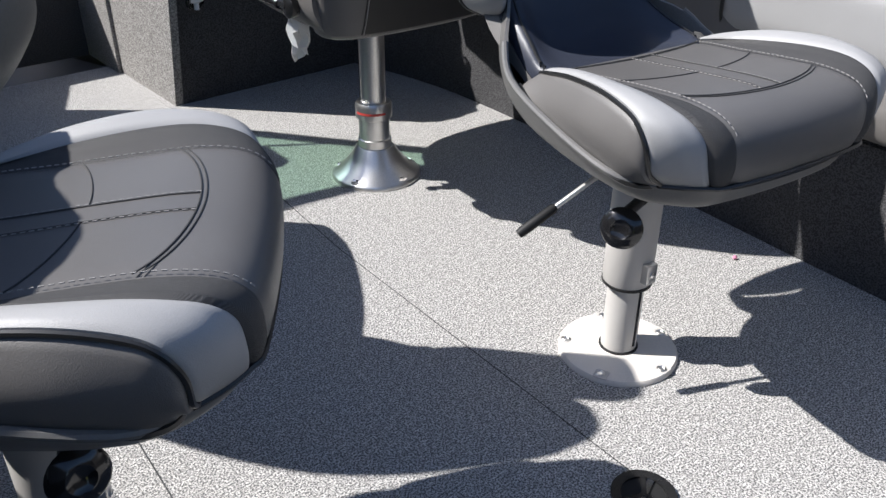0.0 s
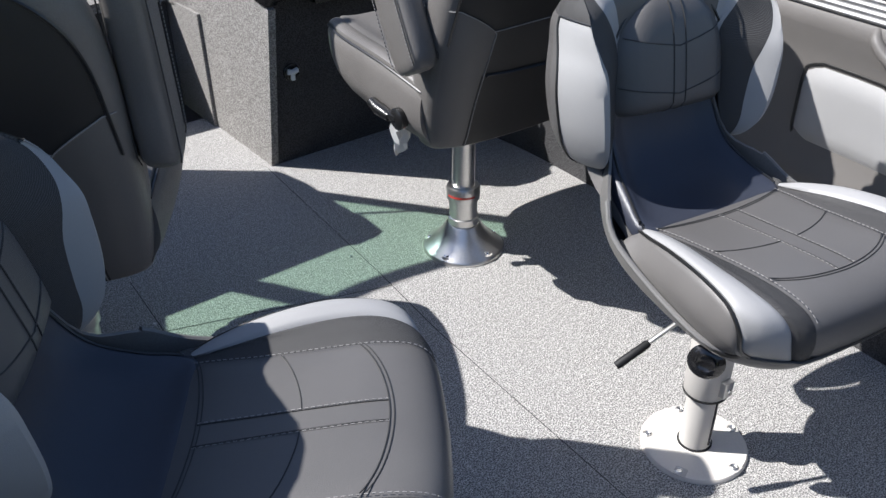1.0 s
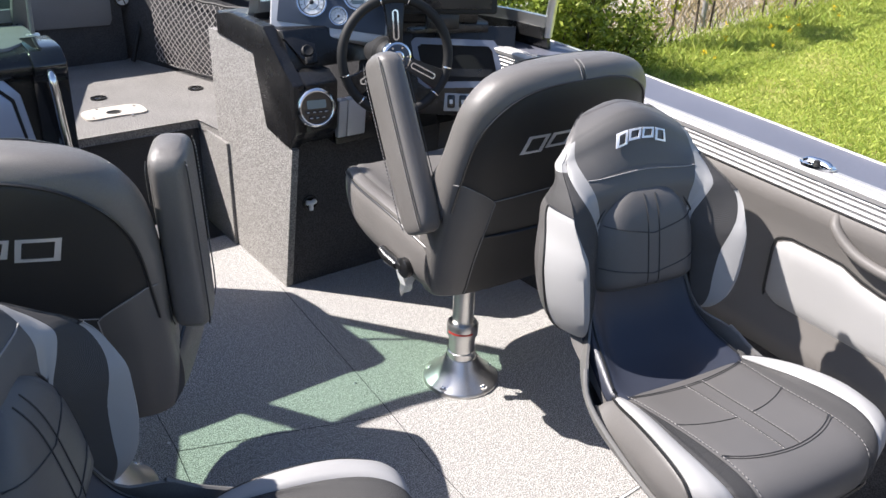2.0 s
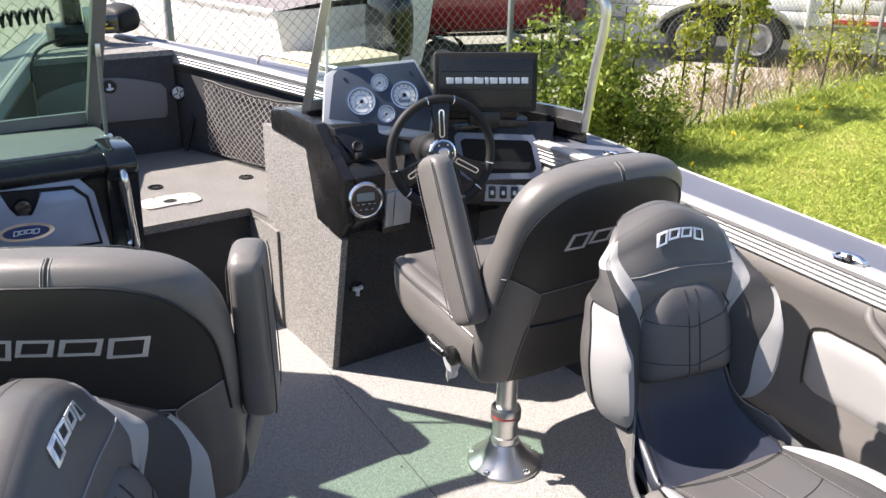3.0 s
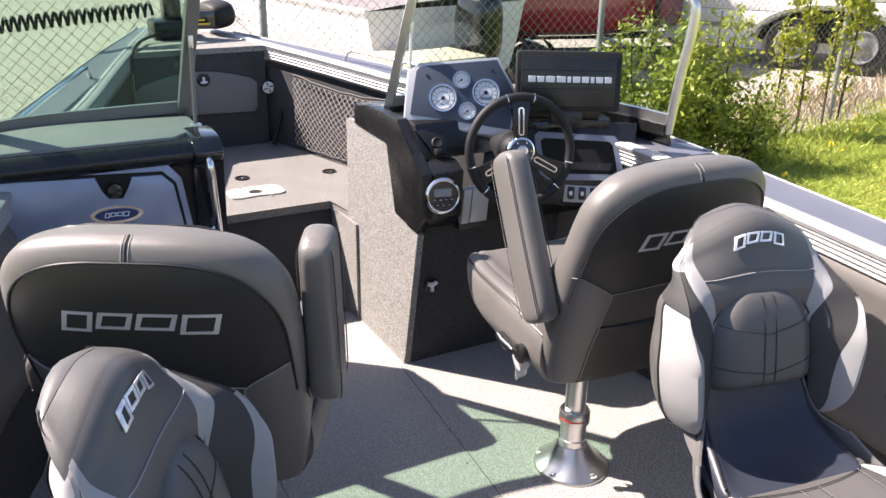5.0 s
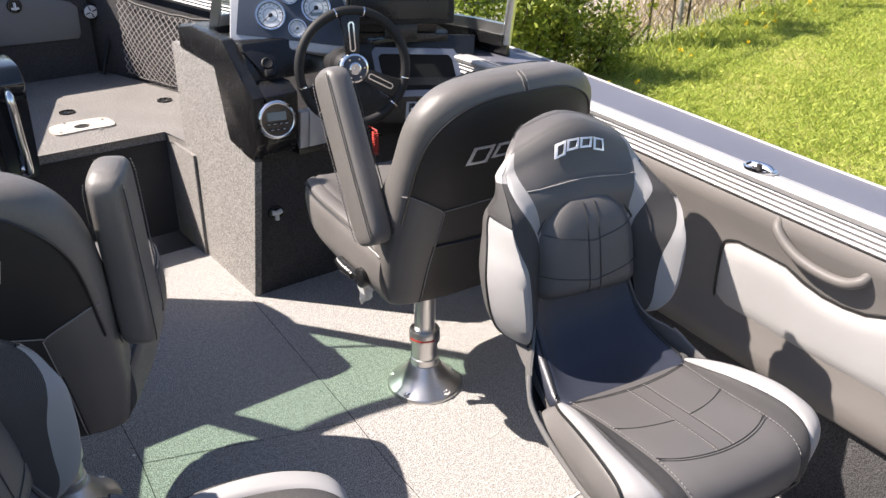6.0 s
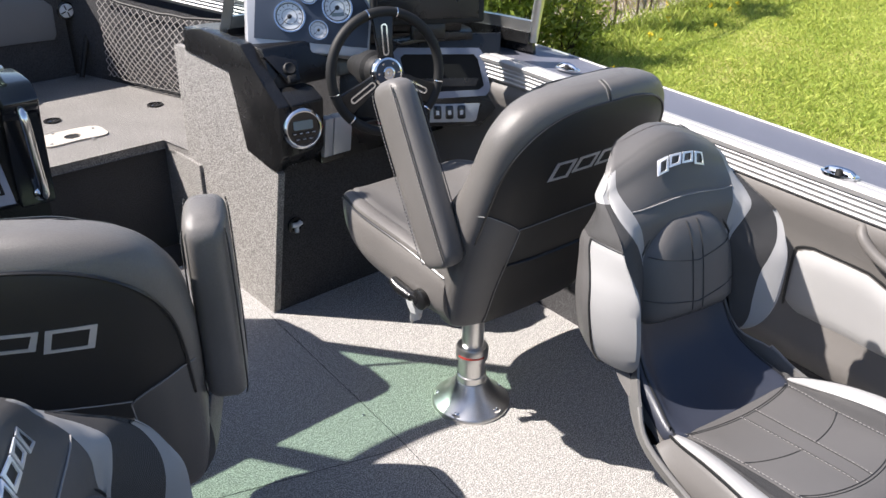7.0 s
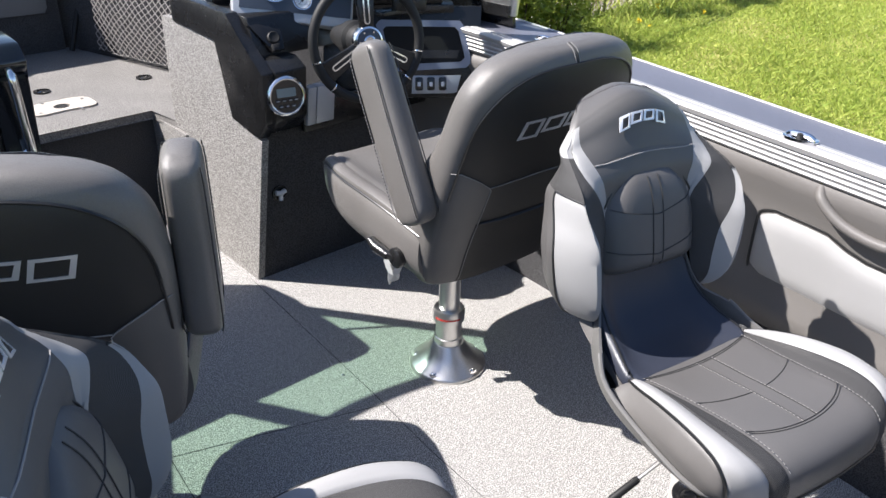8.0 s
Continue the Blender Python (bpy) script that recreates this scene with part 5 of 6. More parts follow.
# windshields
for s, nm in ((1, "starboard"), (-1, "port")):
    ws = tagged(new("windshield_" + nm), "green-tinted glass windshield in an aluminium frame", "windshield", kind="structure")
    if s < 0:
        ws.location = PORT_SHIFT

    if s > 0:
        foot_ = [(x, y, 1.055 - 0.03 * q / 5) for q, (x, y) in enumerate(((1.262, 2.99), (1.55, 2.985), (1.80, 2.91), (2.0, 2.76), (2.13, 2.55), (2.185, 2.35)))]
        head_ = [(x, y, 1.54 - 0.04 * q / 5) for q, (x, y) in enumerate(((1.325, 2.84), (1.58, 2.84), (1.80, 2.78), (1.98, 2.65), (2.12, 2.45), (2.195, 2.27)))]
    else:
        foot_ = [(x, y, 1.10 - 0.04 * q / 5) for q, (x, y) in enumerate(((0.458, 3.02), (0.20, 3.05), (-0.08, 3.05), (-0.27, 2.95), (-0.37, 2.76), (-0.42, 2.5)))]
        head_ = [(x, y, 1.70 - 0.12 * q / 5) for q, (x, y) in enumerate(((0.502, 2.715), (0.20, 2.74), (-0.08, 2.775), (-0.27, 2.74), (-0.38, 2.55), (-0.43, 2.3)))]
    foot_, head_ = spline(foot_, 4), spline(head_, 4)
    part("pane", sheet([[a_.lerp(b_, q / 6) for a_, b_ in zip(foot_, head_)] for q in range(7)], 0.005), CLEAR if s > 0 else TINT, ws, "curved green-tinted glass pane")
    av, bv, cv, dv = foot_[0], foot_[-1], head_[0], head_[-1]
    back_ = (head_[-3] - dv).normalized()
    # one frame metal on both sides; port is coloured darker for shade
    part("inboard_post", beam(av - Vector((0, 0, 0.05)), cv + Vector((0, 0, 0.02)), 0.036 if s > 0 else 0.046, 0.024, (s * -0.55, -0.8, 0.2) if s > 0 else (0.12, -0.97, 0.2)), BRUSHED if s > 0 else FRAME_IN_SHADE, ws, "aluminium frame post")
    part("corner_post", tube([bv - Vector((0, 0, 0.05)), bv.lerp(dv, 0.4), bv.lerp(dv, 0.76), bv.lerp(dv, 0.95) + back_ * 0.02, dv + back_ * 0.09 + Vector((0, 0, 0.012)), head_[-4] + Vector((0, 0, 0.01))], 0.019, 12, 5), BRUSHED, ws, "rounded aluminium corner post")
    part("top_rail", tube([p_ + Vector((0, 0, 0.008)) for p_ in head_[:-3]], 0.020 if s > 0 else 0.030, 8), BRUSHED, ws)
    part("bottom_rail", sheet([[p_ + Vector((0, 0, z_)) for p_ in foot_] for z_ in (-0.012, 0.028)], 0.022), BRUSHED if s > 0 else FRAME_IN_SHADE, ws, "aluminium bottom rail")
    part("gasket", sheet([[p_ + Vector((0, 0, z_)) for p_ in foot_] for z_ in (-0.055, -0.012)], 0.03), BLACK, ws, "black base gasket")
    part("side_cowl", sheet([[Vector((p_.x, p_.y, z_)) + Vector((s * 0.012 * q_, 0, 0)) for p_ in foot_[6:]] for q_, z_ in ((0, 1.03), (1, 0.99), (2, 0.925))], 0.02), BLACK, ws, "black moulded cowl down to the gunwale")
    if s < 0:
        part("divider_post", beam((-0.215, 3.0, 1.06), (-0.262, 2.765, 1.635), 0.075, 0.03, (0.1, -0.97, 0.2)), FRAME_IN_SHADE, ws, "aluminium frame post between the panes")
    STRUT = ((1.285, 2.835, 1.02), (1.318, 2.88, 1.36)) if s > 0 else ((0.462, 2.83, 1.07), (0.478, 2.86, 1.36))
    strut = part("strut", tube([STRUT[0], STRUT[1]], 0.007, 8), FRAME_IN_SHADE if s < 0 else BRUSHED, ws, "thin chrome strut")
    part("strut_clip", moved(box(-0.009, 0.009, -0.008, 0.008, -0.022, 0.022, 0.003), Matrix.Translation(STRUT[1])), BRUSHED, strut)
    part("strut_foot", moved(box(-0.02, 0.02, -0.012, 0.012, -0.012, 0.012, 0.004), Matrix.Translation(STRUT[0])), BRUSHED, strut)

# ---- fittings in and on the boat ----
SEAM = material("seam_shadow", (0.05, 0.05, 0.05), 0.9, stain=0.2)


def seam(x0, y0, x1, y1, w=0.0026):
    d = Vector((x1 - x0, y1 - y0, 0))
    n = Vector((-d.y, d.x, 0)).normalized() * w / 2
    p0, p1 = Vector((x0, y0, 0.0012)), Vector((x1, y1, 0.0012))
    part("floor_seam", sheet([[p0 - n, p0 + n], [p1 - n, p1 + n]]), SEAM, floor)


seam(1.187, 2.72, 1.118, 1.85)
seam(1.118, 1.85, 1.084, 1.527)
seam(1.084, 1.527, 0.98, -0.6)
seam(0.50, 2.3, 0.487, 2.02)
seam(0.487, 2.02, 0.46, 1.78)
seam(0.46, 1.78, 0.30, -0.6)
seam(0.487, 2.0, 1.112, 1.79)
for x, y in ((0.462, 1.80), (0.478, 2.05), (1.10, 2.0)):
    sc = part("hinge_screw", moved(lathe([(0.005, 0), (0.005, 0.002), (0.003, 0.003)], 10), pose(x, y, 0.001)), BRUSHED, floor)


def deck_ring(x, y, z, r, label, name="deck_ring"):
    t = thing(name, pose(x, y, z, 0, 0, 20), label, "deck fitting", "deck fittings")
    part("rim", frame_slab([(r * math.cos(k * math.pi / 16), r * math.sin(k * math.pi / 16)) for k in range(32)], [(r * 0.7 * math.cos(k * math.pi / 16), r * 0.7 * math.sin(k * math.pi / 16)) for k in range(32)], 0, 0.006), BLACK, t)
    part("cup", lathe([(r * 0.72, 0.0005), (r * 0.70, 0.002)], 24), VOID, t)
    for k in range(3):
        part("spoke", moved(box(-r * 0.09, r * 0.09, 0, r * 0.74, 0.0022, 0.0055, 0.001, 1), pose(0, 0, 0, 0, 0, 120 * k + 50)), BLACK, t)
    part("cross_bar", box(-r * 0.7, r * 0.7, -r * 0.12, r * 0.12, 0.001, 0.005, 0.001, 1), CHROME, t)
    return t


deck_ring(0.911, 3.994, 0.50, 0.036, "black deck latch ring with chrome bar", "deck_latch")
deck_ring(1.352, 3.92, 0.50, 0.036, "black deck latch ring with chrome bar", "deck_latch")
deck_ring(1.01, 0.53, 0.0, 0.055, "black spoked floor ring with chrome bar", "floor_ring")
SEAT_BASE = material("beige_powder_coat", (0.50, 0.455, 0.40), 0.5, grain=0.06, grain_scale=200, bump=0.05, stain=0.08)
base = thing("seat_base", pose(0.905, 3.735, 0.50), "beige square seat base plate on the bow deck", "seat base")
n_ = 40
outline = []
for k in range(n_):
    c_, s__ = math.cos(2 * math.pi * k / n_), math.sin(2 * math.pi * k / n_)
    x_, y_ = 0.135 * math.copysign(abs(c_) ** 0.55, c_), 0.088 * math.copysign(abs(s__) ** 0.55, s__)
    outline.append((x_, y_ + (0.030 * (1 - (x_ / 0.135) ** 2) if s__ < -0.2 else 0.0)))
part("plate", frame_slab(outline, [(0.034 * math.cos(2 * math.pi * k / n_), 0.030 * math.sin(2 * math.pi * k / n_)) for k in range(n_)], 0, 0.008), SEAT_BASE, base)
part("socket", lathe([(0.03, 0.0005), (0.03, 0.003)], 24), VOID, base)
for k in range(4):
    part("screw", moved(lathe([(0.007, 0.007), (0.007, 0.010)], 10), pose(0.115 * math.cos(k * 1.571 + 0.5), 0.088 * math.sin(k * 1.571 + 0.5), 0)), BRUSHED, base)

# bow wall: locker door, speaker, leaning paddle shaft
LOCKER = material("slate_locker_door", (0.16, 0.165, 0.175), 0.45, stain=0.05, grain=0.05, bump=0.05)
ld = thing("locker_door", facing((0.87, 4.628, 0.81), 1, 0, 0), "slate grey plastic locker door with round latch", "locker door")
arch_ = [(-0.32, -0.10), (0.31, -0.115), (0.325, -0.09), (0.33, 0.045), (0.30, 0.075)] + [(0.30 - 0.6 * k / 10, 0.075 + 0.055 * math.sin(math.pi * k / 10)) for k in range(1, 10)] + [(-0.30, 0.075), (-0.335, 0.04), (-0.335, -0.08)]
part("panel", slab(arch_, 0, 0.012, 0.004), LOCKER, ld)
lt = part("latch", moved(lathe([(0.036, 0.01), (0.036, 0.018), (0.03, 0.020), (0.028, 0.014)], 24), pose(0.03, 0.085, 0)), BLACK, ld)
part("latch_bar", moved(joined(tube([(-0.018, -0.012, 0.02), (0, -0.016, 0.022), (0.018, -0.012, 0.02)], 0.006, 8), tube([(0, -0.014, 0.02), (0, 0.016, 0.02)], 0.007, 8)), pose(0.03, 0.085, 0)), DIAL, lt)
sp = thing("speaker", facing((1.264, 4.626, 0.824), 1, 0, 0), "small round white-grilled speaker", "speaker")
part("rim", lathe([(0.045, 0), (0.045, 0.006), (0.036, 0.010), (0.034, 0.006)], 28), BLACK, sp)
part("grille", lathe([(0.034, 0.006), (0.03, 0.010), (0.008, 0.012)], 28), DIAL, sp)
for k in range(4):
    part("spoke", moved(box(-0.003, 0.003, 0.006, 0.03, 0.010, 0.0135), pose(0, 0, 0, 0, 0, 90 * k + 20)), INK, sp)
solo("pole", tube([(1.38, 4.60, 0.84), (1.245, 4.52, 0.515)], 0.013, 10), RUBBER, "black pole leaning in the bow corner", "pole")

# storage net on the starboard bow side
NET = material("grey_net_cord", (0.33, 0.31, 0.29), 0.8)
net = thing("storage_net", Matrix.Identity(4), "grey diamond-mesh storage net on the bow side", "net")


def net_at(u, v):
    y = 4.40 - 0.95 * u
    top, low = 0.93 - 0.04 * math.sin(math.pi * u), 0.53
    z = low + (top - low) * v
    y += 0.003 * math.sin(9.1 * v + 23 * u)
    z += 0.003 * math.sin(31 * u + 5 * v)
    return Vector((inner(y) - 0.002 - 0.035 * math.sin(math.pi * u) * math.sin(math.pi * min(1, v * 0.9 + 0.1)), y, z))


cord = None
nu_, nv_ = 23, 10
for k in range(-nv_, nu_ + 1):
    for s in (1, -1):
        pts = []
        for j in range(nv_ + 1):
            u = (k + j) / nu_ if s > 0 else (k + nv_ - j) / nu_
            if 0 <= u <= 1:
                pts.append(net_at(u, j / nv_))
        if len(pts) > 1:
            t_ = tube(pts, 0.0019, 4)
            cord = joined(cord, t_) if cord else t_
part("mesh", cord, NET, net)
part("top_cord", tube([net_at(k / 12, 1) for k in range(13)], 0.006, 6), RUBBER, net)
part("bottom_cord", tube([net_at(k / 12, 0) for k in range(13)], 0.004, 6), RUBBER, net)

# side pad, grab handle and cleats on the starboard side
padm = thing("side_pad", Matrix.Identity(4), "pale grey vinyl pad on the starboard side", "side pad")


def pad_top(y):
    return 0.705 - 0.036 * math.exp(-((y - 0.745) / 0.12) ** 4)


ys = [1.105, 1.10, 1.085, 1.06] + [1.02 - 0.06 * k for k in range(20)] + [-0.16, -0.17]
rows = []
for j, y in enumerate(ys):
    e = min(1, max(0, (1.11 - y) / 0.05)) ** 0.5
    zt, zl = pad_top(y), 0.487
    mid_, hh = (zt + zl) / 2, (zt - zl) / 2 * (0.75 + 0.25 * e)
    rows.append([Vector((inner(y) + 0.016 - 0.020 * (1 - (2 * k / 8 - 1) ** 6) * (0.3 + 0.7 * e), y, mid_ + hh * (2 * k / 8 - 1))) for k in range(9)])
part("cushion", sheet(rows), VINYL_LIGHT, padm, "pale grey vinyl cushion")
part("piping", tube([r[0] - Vector((0.004, 0, 0.003)) for r in rows[::-1]] + [rows[0][k] + Vector((-0.004, 0.004, 0)) for k in range(9)] + [r[-1] - Vector((0.004, 0, -0.003)) for r in rows], 0.004, 6), PIPING, padm)
gh = thing("grab_handle", Matrix.Identity(4), "grey moulded vinyl grab handle below the gunwale", "handle")
grip_ = [(0.008, 0.945, 0.822), (-0.012, 0.932, 0.804), (-0.020, 0.895, 0.778), (-0.024, 0.84, 0.757), (-0.024, 0.77, 0.748), (-0.022, 0.715, 0.752), (-0.014, 0.68, 0.770), (0.008, 0.672, 0.786)]
part("grip", tube([(inner(y) + dx, y, z) for dx, y, z in grip_], 0.0145, 12, 6), VINYL_SIDE, gh)
part("back_plate", sheet([[(inner(y) + 0.006, y, z) for y in (0.63, 0.70, 0.78, 0.86, 0.93, 0.96)] for z in (0.735, 0.765, 0.795)]), VINYL, gh)
for y, dx in ((1.045, 0.024), (2.12, 0.10)):
    cl = thing("cleat", pose(inner(y) + dx, y, sheer(y) + 0.003, 0, 0, 96), "chrome pop-up cleat on the gunwale", "cleat", "cleats")
    part("base", slab([(0.05 * math.copysign(abs(x) ** 0.8, x), 0.024 * y_) for x, y_ in ring], 0, 0.006, 0.002), CHROME, cl)
    part("horn", tube([(-0.036, 0, 0.006), (-0.02, 0, 0.014), (0.02, 0, 0.014), (0.036, 0, 0.006)], 0.008, 8, 4), CHROME, cl)
    part("centre", lathe([(0.012, 0.005), (0.012, 0.017), (0.006, 0.02)], 16), RUBBER, cl)
bowrail = solo("bow_rail", tube([(inner(4.1) + 0.09, 4.1, sheer(4.1) - 0.002), (inner(4.06) + 0.09, 4.06, sheer(4.06) + 0.045), (inner(3.95) + 0.10, 3.95, sheer(3.95) + 0.055), (inner(3.3) + 0.13, 3.3, sheer(3.3) + 0.055), (inner(3.18) + 0.13, 3.18, sheer(3.18) + 0.04), (inner(3.14) + 0.13, 3.14, sheer(3.14) - 0.002)], 0.008, 8, 5), BRUSHED, "low bright grab rail along the bow gunwale", "rail")
bowrail2 = solo("bow_rail", tube([(2 * MID - inner(4.1) - 0.09, 4.1, sheer(4.1) - 0.002), (2 * MID - inner(4.06) - 0.09, 4.06, sheer(4.06) + 0.045), (2 * MID - inner(3.95) - 0.10, 3.95, sheer(3.95) + 0.055), (2 * MID - inner(3.3) - 0.13, 3.3, sheer(3.3) + 0.055), (2 * MID - inner(3.18) - 0.13, 3.18, sheer(3.18) + 0.04), (2 * MID - inner(3.14) - 0.13, 3.14, sheer(3.14) - 0.002)], 0.010, 8, 5), CHROME, "low bright grab rail along the bow gunwale", "rail")

# loose and small things on the floor
tab = thing("floor_latch", pose(1.925, 0.655, 0.0, 0, 0, -70), "small chrome sliding latch on the floor edge", "latch")
part("bar", tube([(-0.012, 0, 0.022), (0.02, 0, 0.024), (0.26, 0, 0.024)], [0.004, 0.007, 0.007], 10), CHROME, tab)
part("plate", slab(rounded(0.025, 0.27, -0.022, 0.022, 0.006), 0, 0.016, 0.004), BRUSHED, tab)
part("knob", lathe([(0.004, 0.0), (0.010, 0.004), (0.012, 0.014), (0.008, 0.030), (0.003, 0.033)], 14), CHROME, tab)
solo("berry", lathe([(0.001, 0), (0.005, 0.002), (0.006, 0.006), (0.003, 0.010)], 8), material("pink_petal", (0.5, 0.2, 0.3), 0.7), "tiny pink petal on the floor", "petal", m=pose(1.80, 0.87, 0))

# trolling motor lying on the bow
tm = thing("trolling_motor", Matrix.Identity(4), "black trolling motor stowed on the casting deck", "trolling motor")
zt_ = sheer(4.9)
part("shaft", tube([(-0.10, 4.86, zt_ + 0.30), (0.95, 5.02, zt_ + 0.34)], 0.02, 10), BLACK, tm, "black motor shaft")
part("head", moved(body([(0, 0.05, 0, 0.09, 0.09), (0.03, 0.075, 0, 0.13, 0.13), (0.12, 0.075, 0, 0.13, 0.13), (0.16, 0.05, 0, 0.09, 0.09)], 3, 3, 24), pose(1.03, 5.05, zt_ + 0.10, 0, 80, 10)), RUBBER, tm, "black motor head")
part("mount", box(0.72, 0.95, 4.92, 5.14, zt_ - 0.01, zt_ + 0.10, 0.02), BLACK, tm, "black deck mount")
part("clamp", moved(box(-0.05, 0.05, -0.05, 0.05, 0.08, 0.32, 0.012), pose(0.84, 5.02, zt_)), GLOSS, tm)
part("plate", box(0.88, 0.955, 4.90, 4.92, zt_ + 0.06, zt_ + 0.20, 0.006), BRUSHED, tm)
coil = [(-0.15 + 0.85 * k / 160, 4.82 + 0.035 * math.cos(k * 0.85), zt_ + 0.12 + 0.035 * math.sin(k * 0.85) + 0.06 * (k / 160)) for k in range(161)]
part("coil_cord", tube(coil, 0.009, 6), RUBBER, tm, "black coiled power cord")
part("cable", tube([(0.80, 4.93, zt_ + 0.05), (0.66, 4.86, zt_ + 0.02), (0.60, 4.74, zt_ + 0.012), (0.54, 4.60, zt_ - 0.02), (0.53, 4.58, zt_ - 0.12)], 0.009, 6, 5), RUBBER, tm)
for k in range(2):
    part("label_bar", box(0.93, 1.03 - 0.03 * k, 4.895, 4.905, zt_ + 0.075 + 0.022 * k, zt_ + 0.085 + 0.022 * k), YELLOW_PRINT, tm, "gold plain label bar")
part("label_back", box(0.90, 1.06, 4.90, 4.93, zt_ + 0.05, zt_ + 0.15, 0.006), GLOSS, tm)

# ---- outside: ground, grass, fence, shrubs, parked boats and trailer ----
rng = np.random.default_rng(7)


def ground_z(x, y):
    d = math.hypot(x - 0.9, y - 2.0)
    return -0.62 + 0.42 * min(1, max(0, (d - 3.0) / 8.0)) + 0.02 * math.sin(x * 1.3 + y) * math.sin(y * 0.9)


def fence_y(x):
    return 5.75 + 0.035 * x


def yard_material():
    """Lawn this side of the fence, gravel and bare earth beyond it."""
    m = bpy.data.materials.new("yard")
    m.use_nodes = True
    nt = m.node_tree
    bs = nt.nodes["Principled BSDF"]
    bs.inputs["Roughness"].default_value = 0.95
    bs.inputs["Specular IOR Level"].default_value = 0.1
    co = nt.nodes.new("ShaderNodeTexCoord")
    sep = nt.nodes.new("ShaderNodeSeparateXYZ")
    nt.links.new(co.outputs["Object"], sep.inputs[0])

    def noise_(scale, detail=4):
        n = nt.nodes.new("ShaderNodeTexNoise")
        n.inputs["Scale"].default_value, n.inputs["Detail"].default_value = scale, detail
        nt.links.new(co.outputs["Object"], n.inputs["Vector"])
        return n.outputs[0]

    def ramp(src, c0, c1, lo=0.35, hi=0.65):
        r = nt.nodes.new("ShaderNodeMapRange")
        r.inputs["From Min"].default_value, r.inputs["From Max"].default_value = lo, hi
        nt.links.new(src, r.inputs[0])
        mx = nt.nodes.new("ShaderNodeMix")
        mx.data_type = "RGBA"
        nt.links.new(r.outputs[0], mx.inputs[0])
        mx.inputs[6].default_value, mx.inputs[7].default_value = (*c0, 1), (*c1, 1)
        return mx.outputs[2]
    lawn = ramp(noise_(1.6), (0.22, 0.27, 0.05), (0.34, 0.32, 0.11))
    gravel = ramp(noise_(38, 3), (0.18, 0.16, 0.135), (0.53, 0.48, 0.42))
    edge = nt.nodes.new("ShaderNodeMath")
    edge.operation = "MULTIPLY_ADD"
    nt.links.new(noise_(0.9), edge.inputs[0])
    edge.inputs[1].default_value = 1.0
    nt.links.new(sep.outputs["Y"], edge.inputs[2])
    lift = nt.nodes.new("ShaderNodeMath")
    lift.operation = "MULTIPLY_ADD"
    nt.links.new(sep.outputs["X"], lift.inputs[0])
    lift.inputs[1].default_value = -0.035
    nt.links.new(edge.outputs[0], lift.inputs[2])
    rr = nt.nodes.new("ShaderNodeMapRange")
    rr.inputs["From Min"].default_value, rr.inputs["From Max"].default_value = 6.0, 6.25
    nt.links.new(lift.outputs[0], rr.inputs[0])
    mx = nt.nodes.new("ShaderNodeMix")
    mx.data_type = "RGBA"
    nt.links.new(rr.outputs[0], mx.inputs[0])
    nt.links.new(lawn, mx.inputs[6])
    nt.links.new(gravel, mx.inputs[7])
    nt.links.new(mx.outputs[2], bs.inputs["Base Color"])
    bp = nt.nodes.new("ShaderNodeBump")
    bp.inputs["Strength"].default_value, bp.inputs["Distance"].default_value = 0.8, 0.03
    nt.links.new(noise_(45, 3), bp.inputs["Height"])
    nt.links.new(bp.outputs[0], bs.inputs["Normal"])
    return m


axis = sorted(set([-900, -300, -100, -50, -30] + list(range(-20, 31)) + [40, 60, 100, 300, 900]))
ground = solo("ground", sheet([[(x, y, ground_z(x, y)) for x in axis] for y in axis]), yard_material(), "sunny lawn and gravel yard", "ground", kind="structure")


def leaf_material(name, c0, c1, through_=0.35):
    m = bpy.data.materials.new(name)
    m.use_nodes = True
    nt = m.node_tree
    bs = nt.nodes["Principled BSDF"]
    bs.inputs["Roughness"].default_value = 0.55
    geo = nt.nodes.new("ShaderNodeNewGeometry")
    mx = nt.nodes.new("ShaderNodeMix")
    mx.data_type = "RGBA"
    mx.inputs[6].default_value, mx.inputs[7].default_value = (*c0, 1), (*c1, 1)
    nt.links.new(geo.outputs["Random Per Island"], mx.inputs[0])
    nt.links.new(mx.outputs[2], bs.inputs["Base Color"])
    tl = nt.nodes.new("ShaderNodeBsdfTranslucent")
    nt.links.new(mx.outputs[2], tl.inputs[0])
    ms = nt.nodes.new("ShaderNodeMixShader")
    ms.inputs[0].default_value = through_
    nt.links.new(bs.outputs[0], ms.inputs[1])
    nt.links.new(tl.outputs[0], ms.inputs[2])
    nt.links.new(ms.outputs[0], nt.nodes["Material Output"].inputs[0])
    return m


BLADE = leaf_material("grass_blades", (0.25, 0.35, 0.05), (0.54, 0.58, 0.14), 0.4)
LEAF = leaf_material("shrub_leaves", (0.15, 0.21, 0.025), (0.42, 0.46, 0.08), 0.45)
YOUNG = leaf_material("young_leaves", (0.22, 0.28, 0.03), (0.42, 0.42, 0.05), 0.45)
DRY = leaf_material("dry_stalks", (0.25, 0.20, 0.11), (0.40, 0.33, 0.20), 0.2)
BARK = material("bark", (0.12, 0.09, 0.065), 0.9, grain=0.4, grain_scale=60, bump=0.6)
YELLOW = leaf_material("dandelion_petals", (0.75, 0.55, 0.02), (0.8, 0.62, 0.03), 0.2)


